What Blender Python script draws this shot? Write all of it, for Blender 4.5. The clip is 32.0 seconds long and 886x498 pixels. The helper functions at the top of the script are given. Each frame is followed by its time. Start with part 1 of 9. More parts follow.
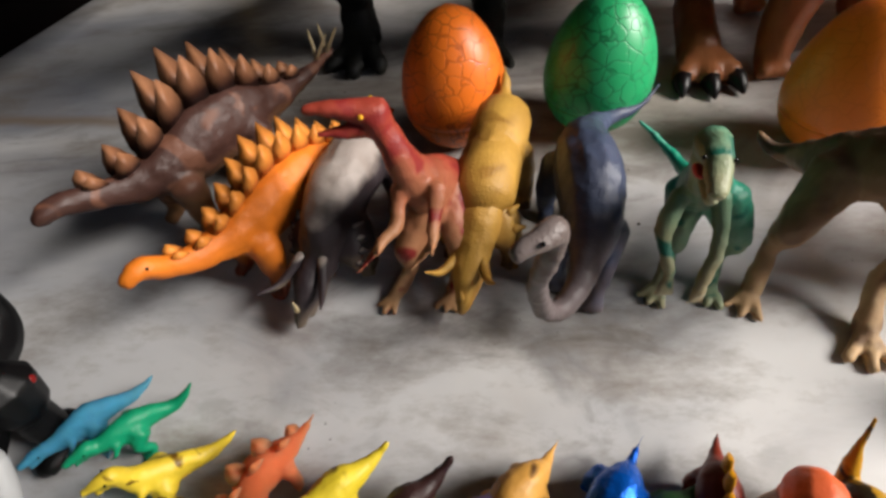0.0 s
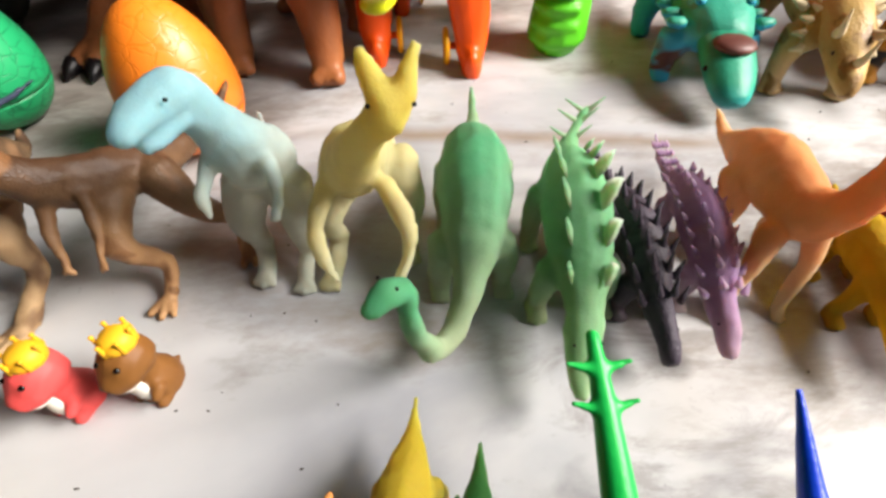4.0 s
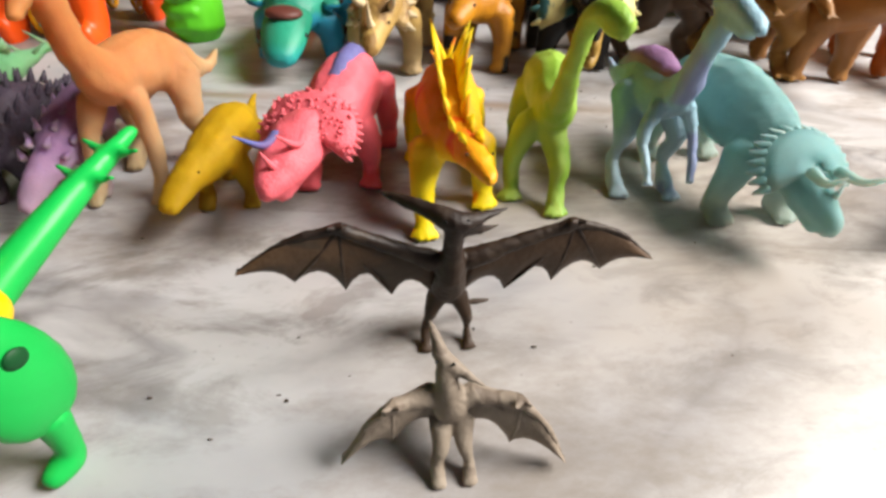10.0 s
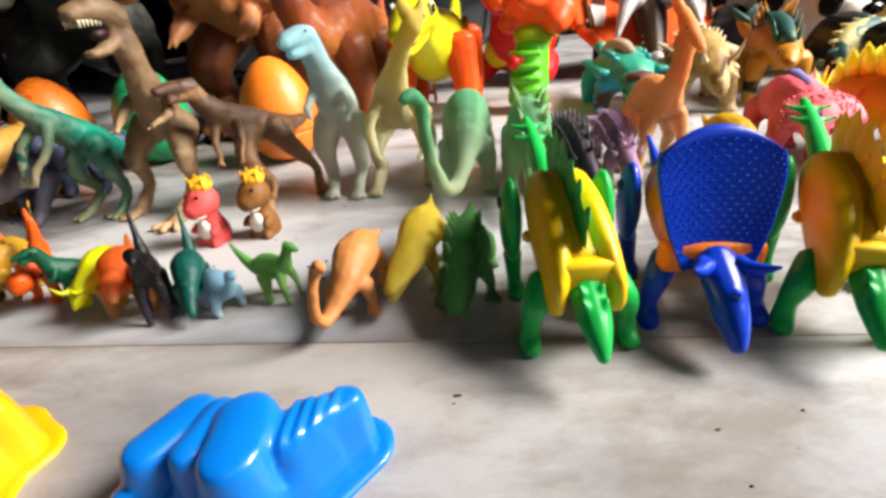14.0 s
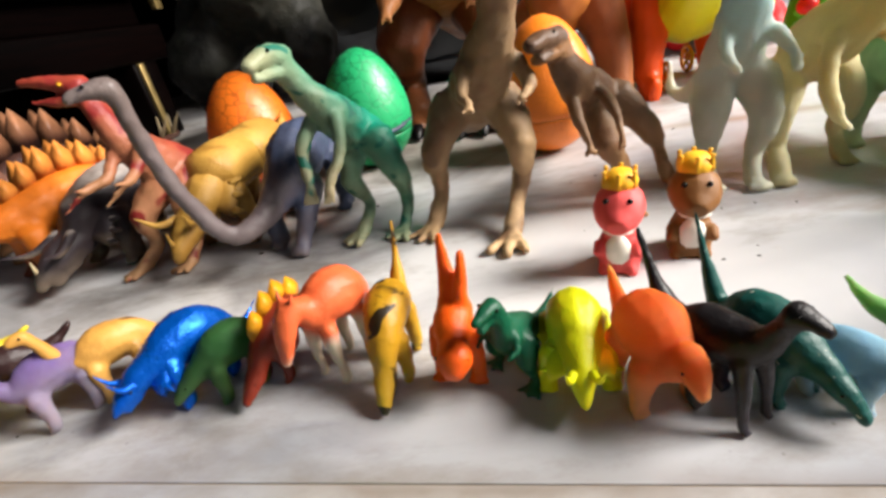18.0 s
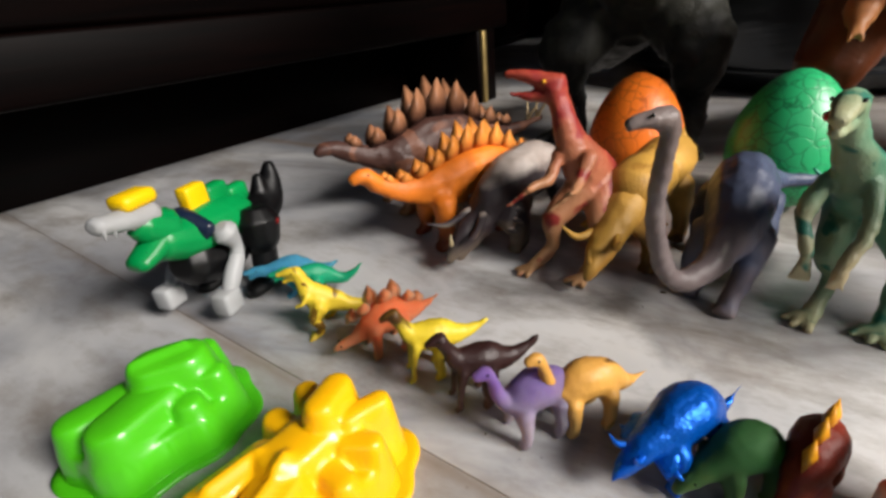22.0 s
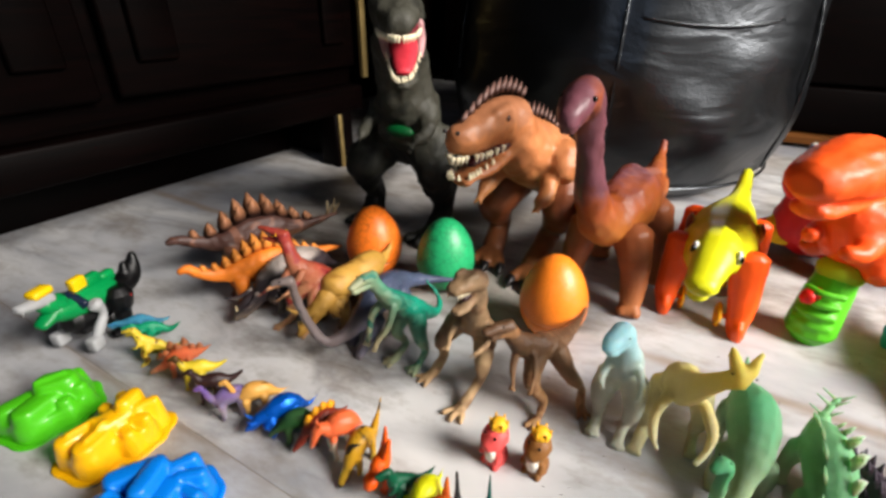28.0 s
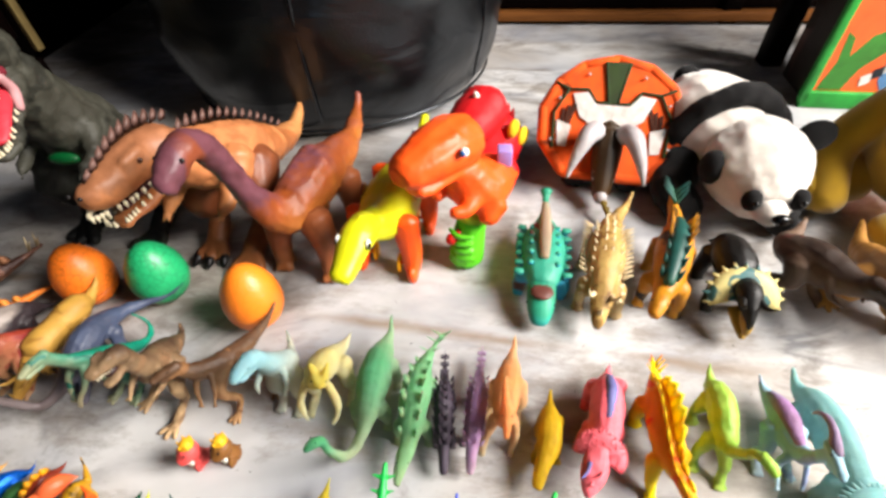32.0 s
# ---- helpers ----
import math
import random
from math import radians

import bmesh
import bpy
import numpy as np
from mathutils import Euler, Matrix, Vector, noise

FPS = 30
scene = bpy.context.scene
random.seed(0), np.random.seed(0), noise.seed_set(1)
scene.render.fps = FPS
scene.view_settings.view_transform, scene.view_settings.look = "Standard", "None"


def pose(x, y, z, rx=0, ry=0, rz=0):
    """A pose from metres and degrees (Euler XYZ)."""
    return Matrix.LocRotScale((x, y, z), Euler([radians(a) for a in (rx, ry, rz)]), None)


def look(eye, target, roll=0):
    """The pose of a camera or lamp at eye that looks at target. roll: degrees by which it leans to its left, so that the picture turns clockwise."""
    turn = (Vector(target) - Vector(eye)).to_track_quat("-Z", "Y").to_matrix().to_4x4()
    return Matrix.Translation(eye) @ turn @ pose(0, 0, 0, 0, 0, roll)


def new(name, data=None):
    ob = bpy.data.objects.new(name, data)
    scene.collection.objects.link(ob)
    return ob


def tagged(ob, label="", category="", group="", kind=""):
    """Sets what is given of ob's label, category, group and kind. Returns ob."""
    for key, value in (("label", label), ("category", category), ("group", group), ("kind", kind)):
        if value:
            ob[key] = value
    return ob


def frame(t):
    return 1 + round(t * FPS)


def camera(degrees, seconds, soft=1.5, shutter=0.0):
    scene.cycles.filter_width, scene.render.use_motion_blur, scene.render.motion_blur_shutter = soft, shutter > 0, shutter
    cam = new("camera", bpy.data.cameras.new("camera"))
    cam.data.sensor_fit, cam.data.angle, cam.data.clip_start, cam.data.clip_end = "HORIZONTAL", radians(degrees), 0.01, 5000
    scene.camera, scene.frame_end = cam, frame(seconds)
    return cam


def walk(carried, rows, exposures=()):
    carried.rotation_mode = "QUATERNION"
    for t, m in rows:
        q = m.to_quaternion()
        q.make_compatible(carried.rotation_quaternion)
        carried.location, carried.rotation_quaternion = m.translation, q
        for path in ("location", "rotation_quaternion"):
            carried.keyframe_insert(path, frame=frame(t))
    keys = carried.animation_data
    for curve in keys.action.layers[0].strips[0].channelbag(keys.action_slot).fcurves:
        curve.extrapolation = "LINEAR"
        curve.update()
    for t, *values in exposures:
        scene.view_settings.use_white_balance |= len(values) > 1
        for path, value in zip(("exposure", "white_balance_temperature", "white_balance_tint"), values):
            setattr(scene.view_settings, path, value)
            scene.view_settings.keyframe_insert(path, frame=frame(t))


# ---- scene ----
# ---- camera ----
cam = camera(87.0, 32.0, soft=3.1)
EXPOSURES = [(0.0, -0.12), (1.5, 0.15), (2.5, 0.28), (5.0, -0.1), (8.0, -0.35), (10.5, -0.42), (12.0, -0.15), (14.0, 0.25), (17.0, 0.5), (19.0, 0.25), (20.5, 0.04), (24.0, 0.08), (26.0, 0.28), (29.0, -0.05), (32.0, 0.1)]
PATH = [
    (0, (0.024, 0.023, 0.19), (-0.133, 1.325, -1.319), -7.5),
    (0.5, (0.063, 0.022, 0.195), (-0.079, 1.328, -1.314), -7.7),
    (1, (0.111, 0.037, 0.208), (-0.014, 1.355, -1.291), -8.0),
    (1.5, (0.148, 0.025, 0.208), (0.044, 1.335, -1.3), -7.8),
    (2, (0.192, 0.017, 0.203), (0.093, 1.318, -1.312), -7.6),
    (2.5, (0.242, 0.019, 0.2), (0.151, 1.311, -1.323), -6.9),
    (4.5, (0.392, 0.011, 0.175), (0.51, 1.281, -1.366), 0.6),
    (5, (0.428, 0.016, 0.179), (0.588, 1.279, -1.364), 1.7),
    (5.5, (0.487, 0.021, 0.177), (0.671, 1.294, -1.355), 1.6),
    (6, (0.535, 0.024, 0.174), (0.764, 1.31, -1.34), 2.0),
    (6.5, (0.591, 0.035, 0.18), (0.857, 1.302, -1.345), 2.1),
    (7, (0.624, 0.039, 0.182), (0.936, 1.287, -1.349), 3.3),
    (7.5, (0.62, 0.012, 0.157), (0.948, 1.267, -1.365), 4.8),
    (8, (0.636, 0.017, 0.16), (0.923, 1.275, -1.369), 4.5),
    (8.5, (0.651, 0.002, 0.161), (0.916, 1.303, -1.335), 4.0),
    (9, (0.661, -0.021, 0.14), (0.928, 1.339, -1.301), 4.1),
    (9.5, (0.655, -0.059, 0.137), (0.922, 1.357, -1.251), 4.6),
    (10, (0.609, -0.078, 0.126), (0.856, 1.428, -1.167), 3.2),
    (10.5, (0.575, -0.108, 0.139), (0.801, 1.466, -1.074), 2.6),
    (11, (0.552, -0.105, 0.147), (0.775, 1.528, -0.987), 1.9),
    (11.5, (0.508, -0.126, 0.133), (0.734, 1.554, -0.929), 0.3),
    (12, (0.484, -0.138, 0.123), (0.681, 1.556, -0.922), -1.2),
    (12.5, (0.457, -0.145, 0.123), (0.618, 1.575, -0.885), -2.5),
    (13, (0.422, -0.161, 0.121), (0.537, 1.582, -0.852), -3.7),
    (13.5, (0.371, -0.159, 0.128), (0.436, 1.593, -0.834), -4.3),
    (14, (0.357, -0.164, 0.119), (0.36, 1.594, -0.834), -5.5),
    (14.5, (0.346, -0.168, 0.119), (0.294, 1.592, -0.831), -6.7),
    (16.5, (0.265, -0.116, 0.119), (0.151, 1.652, -0.808), -9.1),
    (17, (0.237, -0.094, 0.128), (0.091, 1.663, -0.822), -10.0),
    (17.5, (0.196, -0.08, 0.119), (0.045, 1.68, -0.818), -10.9),
    (18, (0.168, -0.069, 0.105), (0.012, 1.694, -0.825), -11.1),
    (18.5, (0.164, -0.041, 0.111), (-0.042, 1.708, -0.839), -13.0),
    (19, (0.134, -0.037, 0.117), (-0.08, 1.721, -0.811), -12.7),
    (20, (0.092, -0.047, 0.119), (-0.443, 1.645, -0.803), -12.1),
    (20.5, (0.061, -0.06, 0.14), (-0.637, 1.576, -0.776), -10.7),
    (21, (0.032, -0.054, 0.135), (-0.784, 1.532, -0.77), -8.8),
    (21.5, (0.028, -0.048, 0.139), (-0.867, 1.501, -0.757), -7.2),
    (22, (0.056, -0.063, 0.137), (-0.859, 1.455, -0.789), -5.6),
    (22.5, (0.071, -0.069, 0.123), (-0.853, 1.424, -0.835), -4.4),
    (23, (0.107, -0.069, 0.121), (-0.789, 1.431, -0.851), -3.0),
    (23.5, (0.124, -0.083, 0.114), (-0.789, 1.377, -0.904), -3.4),
    (24, (0.16, -0.089, 0.121), (-0.72, 1.375, -0.919), -2.9),
    (24.5, (0.192, -0.122, 0.136), (-0.613, 1.374, -0.919), -1.9),
    (25, (0.25, -0.125, 0.142), (-0.529, 1.347, -0.966), -2.1),
    (25.5, (0.309, -0.13, 0.125), (-0.411, 1.393, -0.953), -0.5),
    (26, (0.356, -0.123, 0.153), (-0.321, 1.454, -0.874), 0.8),
    (26.5, (0.362, -0.135, 0.18), (-0.337, 1.481, -0.77), 1.5),
    (28.5, (0.255, -0.123, 0.342), (-0.387, 1.51, -0.618), 0.4),
    (29, (0.282, -0.086, 0.384), (-0.241, 1.504, -0.71), -0.8),
    (29.5, (0.26, -0.057, 0.413), (-0.124, 1.479, -0.809), -1.9),
    (30, (0.257, -0.06, 0.444), (-0.057, 1.43, -0.852), -2.9),
    (30.5, (0.282, -0.075, 0.446), (0.001, 1.381, -0.896), -4.0),
    (31, (0.332, -0.066, 0.449), (0.106, 1.369, -0.926), -4.2),
    (31.5, (0.421, -0.055, 0.442), (0.252, 1.361, -0.96), -3.6),
    (32, (0.473, -0.061, 0.44), (0.347, 1.345, -0.977), -3.0),
]
walk(cam, [(t, look(eye, target, roll)) for t, eye, target, roll in PATH], EXPOSURES)

# ---- materials ----
MATS = {}


def rgb(h):
    """Linear colour of a hex string."""
    return tuple((int(h[i:i + 2], 16) / 255) ** 2.2 for i in (0, 2, 4)) + (1.0,)


def mat_new(name):
    m = bpy.data.materials.new(name)
    m.use_nodes = True
    nt = m.node_tree
    return m, nt, nt.nodes["Principled BSDF"]


def node(nt, kind, **kw):
    n = nt.nodes.new(kind)
    for k, v in kw.items():
        if k == "op":
            n.operation = v
        elif k == "blend":
            n.data_type = "RGBA"
            n.blend_type = v
        else:
            n.inputs[k].default_value = v
    return n


def ramp(nt, src, a, b, ca, cb):
    r = nt.nodes.new("ShaderNodeValToRGB")
    r.color_ramp.elements[0].position, r.color_ramp.elements[1].position = a, b
    r.color_ramp.elements[0].color, r.color_ramp.elements[1].color = ca, cb
    nt.links.new(src, r.inputs[0])
    return r.outputs[0]


def mix(nt, fac, a, b, blend="MIX"):
    n = node(nt, "ShaderNodeMix", blend=blend)
    for sock, v in ((n.inputs[0], fac), (n.inputs[6], a), (n.inputs[7], b)):
        if hasattr(v, "links"):
            nt.links.new(v, sock)
        else:
            sock.default_value = v
    return n.outputs[2]


def toy(name, top, belly="", lo=0.2, hi=0.6, spots="", spot_size=25.0, spot_at=0.6, back="", back_at=0.8, rough=0.42, grain=900.0,
        scales=0.0, bump=0.25, sss=0.0, coat=0.0, metal=0.0, dirt=0.12, axis=2):
    """Painted or moulded toy plastic: belly to back fade, sprayed spots, scaly or grainy relief, faint grime."""
    if name in MATS:
        return MATS[name]
    m, nt, p = mat_new(name)
    L = nt.links.new
    co = nt.nodes.new("ShaderNodeTexCoord")
    soft = node(nt, "ShaderNodeTexNoise", Scale=60.0, Detail=4.0)
    L(co.outputs["Object"], soft.inputs["Vector"])
    col = rgb(top)
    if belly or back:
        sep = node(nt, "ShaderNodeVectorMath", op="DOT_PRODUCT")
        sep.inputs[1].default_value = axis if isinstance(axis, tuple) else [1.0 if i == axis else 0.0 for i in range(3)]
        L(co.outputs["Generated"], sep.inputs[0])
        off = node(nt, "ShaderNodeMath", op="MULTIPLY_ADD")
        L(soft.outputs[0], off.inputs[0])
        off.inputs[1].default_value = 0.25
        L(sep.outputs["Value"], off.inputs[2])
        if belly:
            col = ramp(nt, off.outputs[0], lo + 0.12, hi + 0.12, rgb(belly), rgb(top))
        if back:
            band = ramp(nt, off.outputs[0], back_at + 0.06, back_at + 0.18, (0, 0, 0, 1), (1, 1, 1, 1))
            col = mix(nt, band, col, rgb(back))
    if spots:
        sp = node(nt, "ShaderNodeTexNoise", Scale=spot_size, Detail=2.0, Distortion=0.6)
        L(co.outputs["Object"], sp.inputs["Vector"])
        col = mix(nt, ramp(nt, sp.outputs[0], spot_at - 0.03, spot_at + 0.03, (0, 0, 0, 1), (1, 1, 1, 1)), col, rgb(spots))
    blot = node(nt, "ShaderNodeTexNoise", Scale=22.0, Detail=5.0, Roughness=0.6, Distortion=0.8)
    L(co.outputs["Object"], blot.inputs["Vector"])
    col = mix(nt, 1.0, col, ramp(nt, blot.outputs[0], 0.34, 0.62, (1 - dirt * 2.6, 1 - dirt * 3.0, 1 - dirt * 3.2, 1), (1, 1, 1, 1)), "MULTIPLY")
    shade = ramp(nt, soft.outputs[0], 0.3, 0.75, (1 - dirt * 2, 1 - dirt * 2.1, 1 - dirt * 2.3, 1), (1, 1, 1, 1))
    col = mix(nt, 1.0, col, shade, "MULTIPLY")
    L(col, p.inputs["Base Color"])
    fine = node(nt, "ShaderNodeTexNoise", Scale=grain, Detail=2.0)
    L(co.outputs["Object"], fine.inputs["Vector"])
    height = fine.outputs[0]
    if scales:
        v = node(nt, "ShaderNodeTexVoronoi", Scale=scales * 1.7)
        v.feature = "DISTANCE_TO_EDGE"
        L(co.outputs["Object"], v.inputs["Vector"])
        ad = node(nt, "ShaderNodeMath", op="MULTIPLY_ADD")
        L(v.outputs[0], ad.inputs[0])
        ad.inputs[1].default_value = 2.0
        L(fine.outputs[0], ad.inputs[2])
        height = ad.outputs[0]
    b = node(nt, "ShaderNodeBump", Strength=bump * 0.6, Distance=0.0005)
    L(height, b.inputs["Height"])
    L(b.outputs[0], p.inputs["Normal"])
    rr = node(nt, "ShaderNodeMapRange")
    rr.inputs[3].default_value, rr.inputs[4].default_value = max(0.05, rough - 0.02), min(1, rough + 0.22)
    L(soft.outputs[0], rr.inputs[0])
    L(rr.outputs[0], p.inputs["Roughness"])
    p.inputs["Metallic"].default_value = metal
    p.inputs["Coat Weight"].default_value = coat
    p.inputs["Specular IOR Level"].default_value = 0.35
    if sss:
        p.inputs["Subsurface Weight"].default_value = sss
        p.inputs["Subsurface Scale"].default_value = 0.012
        p.inputs["Subsurface Radius"].default_value = (1.0, 0.8, 0.65)
    MATS[name] = m
    return m


def plain(name, h, rough=0.4, metal=0.0, coat=0.0):
    return toy(name, h, rough=rough, metal=metal, coat=coat, dirt=0.05, bump=0.08)


def wool(name, h, length=900.0):
    """Plush pile: strong fine relief and sheen."""
    if name in MATS:
        return MATS[name]
    m = toy(name, h, rough=0.95, grain=length, bump=0.9, dirt=0.05)
    m.node_tree.nodes["Principled BSDF"].inputs["Sheen Weight"].default_value = 0.5 if h > "40" else 0.05
    return m


# ---- mesh helpers ----
CM = 0.01


def smooth_curve(pts, k):
    """Catmull-Rom points through pts."""
    a = np.array(pts, float)
    if len(a) < 3 or k < 2:
        return a
    ext = np.vstack([2 * a[0] - a[1], a, 2 * a[-1] - a[-2]])
    out = []
    for i in range(1, len(ext) - 2):
        p0, p1, p2, p3 = ext[i - 1:i + 3]
        for s in range(k):
            t = s / k
            out.append(0.5 * (2 * p1 + (p2 - p0) * t + (2 * p0 - 5 * p1 + 4 * p2 - p3) * t * t + (3 * p1 - p0 - 3 * p2 + p3) * t ** 3))
    out.append(a[-1])
    return np.array(out)


def tube(bm, pts, sides=12, k=3, scale=CM):
    """A closed tapered tube along pts of (x, y, z, r) or (x, y, z, half width, half height)."""
    full = [(*p, p[3]) if len(p) == 4 else tuple(p) for p in pts]
    c = smooth_curve(full, k)
    c[:, 3:] = np.maximum(c[:, 3:], 0.02)
    pos = c[:, :3]
    tan = np.gradient(pos, axis=0)
    tan /= np.linalg.norm(tan, axis=1)[:, None] + 1e-9
    side = np.cross((0, 0, 1), tan[0])
    if np.linalg.norm(side) < 0.2:
        side = np.array((0.0, 1.0, 0.0))
    rows = []

    def ring(o, s, u, w, h):
        return [bm.verts.new((o + s * (w * math.cos(a)) + u * (h * math.sin(a))) * scale) for a in (2 * math.pi * j / sides for j in range(sides))]

    n = len(pos)
    for i in range(n):
        side = side - tan[i] * np.dot(side, tan[i])
        side /= np.linalg.norm(side) + 1e-9
        up = np.cross(tan[i], side)
        w, h = c[i, 3], c[i, 4]
        if i == 0:
            rows.append(ring(pos[i] - tan[i] * min(w, h) * 0.55, side, up, w * 0.6, h * 0.6))
        rows.append(ring(pos[i], side, up, w, h))
        if i == n - 1:
            rows.append(ring(pos[i] + tan[i] * min(w, h) * 0.55, side, up, w * 0.6, h * 0.6))
    for ra, rb in zip(rows, rows[1:]):
        for j in range(sides):
            bm.faces.new((ra[j], ra[(j + 1) % sides], rb[(j + 1) % sides], rb[j]))
    bm.faces.new(rows[0][::-1])
    bm.faces.new(rows[-1])


def finish(bm, smooth=True):
    bmesh.ops.recalc_face_normals(bm, faces=bm.faces[:])
    me = bpy.data.meshes.new("mesh")
    bm.to_mesh(me)
    bm.free()
    if smooth:
        me.shade_smooth()
    return me


def part(name, bm, material, parent, label="", smooth=True):
    """Links a bmesh (or mesh) as one mesh object under a thing or a part."""
    me = finish(bm, smooth) if isinstance(bm, bmesh.types.BMesh) else bm
    me.name = name
    if not me.materials:
        me.materials.append(material)
    ob = new(name, me)
    ob.parent = parent
    if label:
        ob["label"] = label
    return ob


def thing(name, label, category, m, group="", kind=""):
    ob = new(name)
    ob.empty_display_size = 0.02
    ob.matrix_world = m
    return tagged(ob, label, category, group, kind)


def flesh(tubes, voxel, k=3, rounds=3, lumpy=0.0):
    """One skin over many tubes (cm), as moulded plastic has."""
    bm = bmesh.new()
    for t in tubes:
        tube(bm, t, 12, k)
    bmesh.ops.recalc_face_normals(bm, faces=bm.faces[:])
    me = bpy.data.meshes.new("raw")
    bm.to_mesh(me)
    bm.free()
    ob = new("raw", me)
    r = ob.modifiers.new("skin", "REMESH")
    r.mode, r.voxel_size = "VOXEL", voxel * CM
    s = ob.modifiers.new("soft", "SMOOTH")
    s.factor, s.iterations = 0.5, rounds
    out = bpy.data.meshes.new_from_object(ob.evaluated_get(bpy.context.evaluated_depsgraph_get()))
    bpy.data.objects.remove(ob)
    bpy.data.meshes.remove(me)
    if lumpy:
        # moulded muscle and skin folds
        n = len(out.vertices)
        co, no = np.empty(n * 3), np.empty(n * 3)
        out.vertices.foreach_get("co", co)
        out.vertices.foreach_get("normal", no)
        co, no = co.reshape(-1, 3), no.reshape(-1, 3)
        f = 0.9 / (voxel * CM * 9)
        d = [noise.noise(Vector(c) * f) * 0.9 + noise.noise(Vector(c) * f * 2.3) * 0.55 + abs(noise.noise(Vector(c) * f * 4.6)) * 0.5 for c in co]
        co = co + no * (np.array(d) * voxel * CM * lumpy)[:, None]
        out.vertices.foreach_set("co", co.ravel())
    out.shade_smooth()
    return out


def ball(c, r, squash=(1, 1, 1), seg=12):
    bm = bmesh.new()
    bmesh.ops.create_uvsphere(bm, u_segments=seg, v_segments=max(6, seg * 2 // 3), radius=1.0)
    for v in bm.verts:
        v.co = Vector((v.co.x * r * squash[0] + c[0], v.co.y * r * squash[1] + c[1], v.co.z * r * squash[2] + c[2])) * CM
    return bm


def cone(pts, sides=8, k=3):
    bm = bmesh.new()
    tube(bm, pts, sides, k)
    return bm


def box(size, at=(0, 0, 0), bevel=0.0, seg=2):
    """A bevelled block in metres."""
    bm = bmesh.new()
    bmesh.ops.create_cube(bm, size=1.0)
    for v in bm.verts:
        v.co = Vector((v.co.x * size[0] + at[0], v.co.y * size[1] + at[1], v.co.z * size[2] + at[2]))
    if bevel:
        bmesh.ops.bevel(bm, geom=bm.edges[:], offset=bevel, segments=seg, affect="EDGES", profile=0.5)
    return bm


def leaf_plate(base, up, along, w, h, thick=0.35, notch=0.0):
    """A pointed, slightly swollen back plate (cm): base centre, upward and lengthwise directions."""
    bm = bmesh.new()
    b, u, a = Vector(base), Vector(up).normalized(), Vector(along).normalized()
    n = u.cross(a).normalized()
    prof = ((-0.42, -0.15), (-0.52, 0.3), (-0.38, 0.62), (-0.15, 0.86), (0.0, 1.0), (0.17, 0.84), (0.4, 0.58), (0.5, 0.28), (0.42, -0.15))
    rim = [bm.verts.new((b + a * (x * w) + u * (y * h)) * CM) for x, y in prof]
    mids = [bm.verts.new((b + u * (0.3 * h) + n * (s * thick)) * CM) for s in (1, -1)]
    for i in range(len(rim) - 1):
        bm.faces.new((rim[i], rim[i + 1], mids[0]))
        bm.faces.new((rim[i + 1], rim[i], mids[1]))
    bm.faces.new((rim[-1], rim[0], mids[0]))
    bm.faces.new((rim[0], rim[-1], mids[1]))
    return bm


def foot_toes(x, y, r, n=3, length=1.6, face=0.0):
    """Toe tubes splayed from a foot."""
    out = []
    for i in range(n):
        a = radians(face + (i - (n - 1) / 2) * 34)
        out.append([(x, y, r * 0.75, r * 0.75), (x + math.cos(a) * length * r, y + math.sin(a) * length * r, r * 0.45, r * 0.42)])
    return out


def limb(hip, knee, foot, ankle=None, toes=3, toe_len=1.7, face=0.0):
    """Tubes of one leg: hip and knee (x, y, z, r), foot (x, y, r)."""
    x, y, r = foot
    mid = ankle or ((knee[0] + x) / 2, (knee[1] + y) / 2, (knee[2] + r) / 2, (knee[3] + r) / 2)
    return [[hip, knee, mid, (x, y, r * 0.9, r)]] + foot_toes(x, y, r, toes, toe_len, face)


def shift(tubes, b):
    return [[(q[0] - b[0], q[1] - b[1], *q[2:]) for q in t] for t in tubes]


def leg(hip, knee, ankle, foot, aim=-100, toes=3, length=2.4, spread=30):
    """A leg in plan centimetres: joints (x, y, z, r), foot (x, y, r), toes aimed at a compass angle."""
    x, y, r = foot
    out = [[hip, knee, ankle, (x, y, r * 0.9, r)]]
    for i in range(toes):
        a = radians(aim + (i - (toes - 1) / 2) * spread)
        c, s = math.cos(a), math.sin(a)
        out.append([(x, y, r * 0.8, r * 0.75), (x + c * length * r * 0.6, y + s * length * r * 0.6, r * 0.62, r * 0.55), (x + c * length * r, y + s * length * r, r * 0.42, r * 0.38)])
    return out


EYE_BLACK = plain("glossy black eye paint", "080808", 0.15)
EYE_WHITE = plain("white eye paint", "e8e6de", 0.3)


def animal(name, label, base, tubes, mat, voxel=0.18, eyes=(), eye_r=0.13, eye_mat=None, extras=(), lumpy=0.8, group="toy dinosaurs", category="toy dinosaur", rounds=2):
    """A moulded toy laid out in plan centimetres; base: the point of the floor it stands on."""
    t = thing(name, label, category, pose(base[0] * CM, base[1] * CM, 0), group)
    part("body", flesh(shift(tubes, base), voxel, rounds=rounds, lumpy=lumpy), mat, t)
    for e in eyes:
        part("eye", ball((e[0] - base[0], e[1] - base[1], e[2] - 0.02), eye_r * 0.75), eye_mat or EYE_BLACK, t, "small painted eye")
    for nm, bm, m, lab in extras:
        if isinstance(bm, bmesh.types.BMesh):
            bmesh.ops.translate(bm, verts=bm.verts[:], vec=(-base[0] * CM, -base[1] * CM, 0))
        part(nm, bm, m, t, lab)
    return t


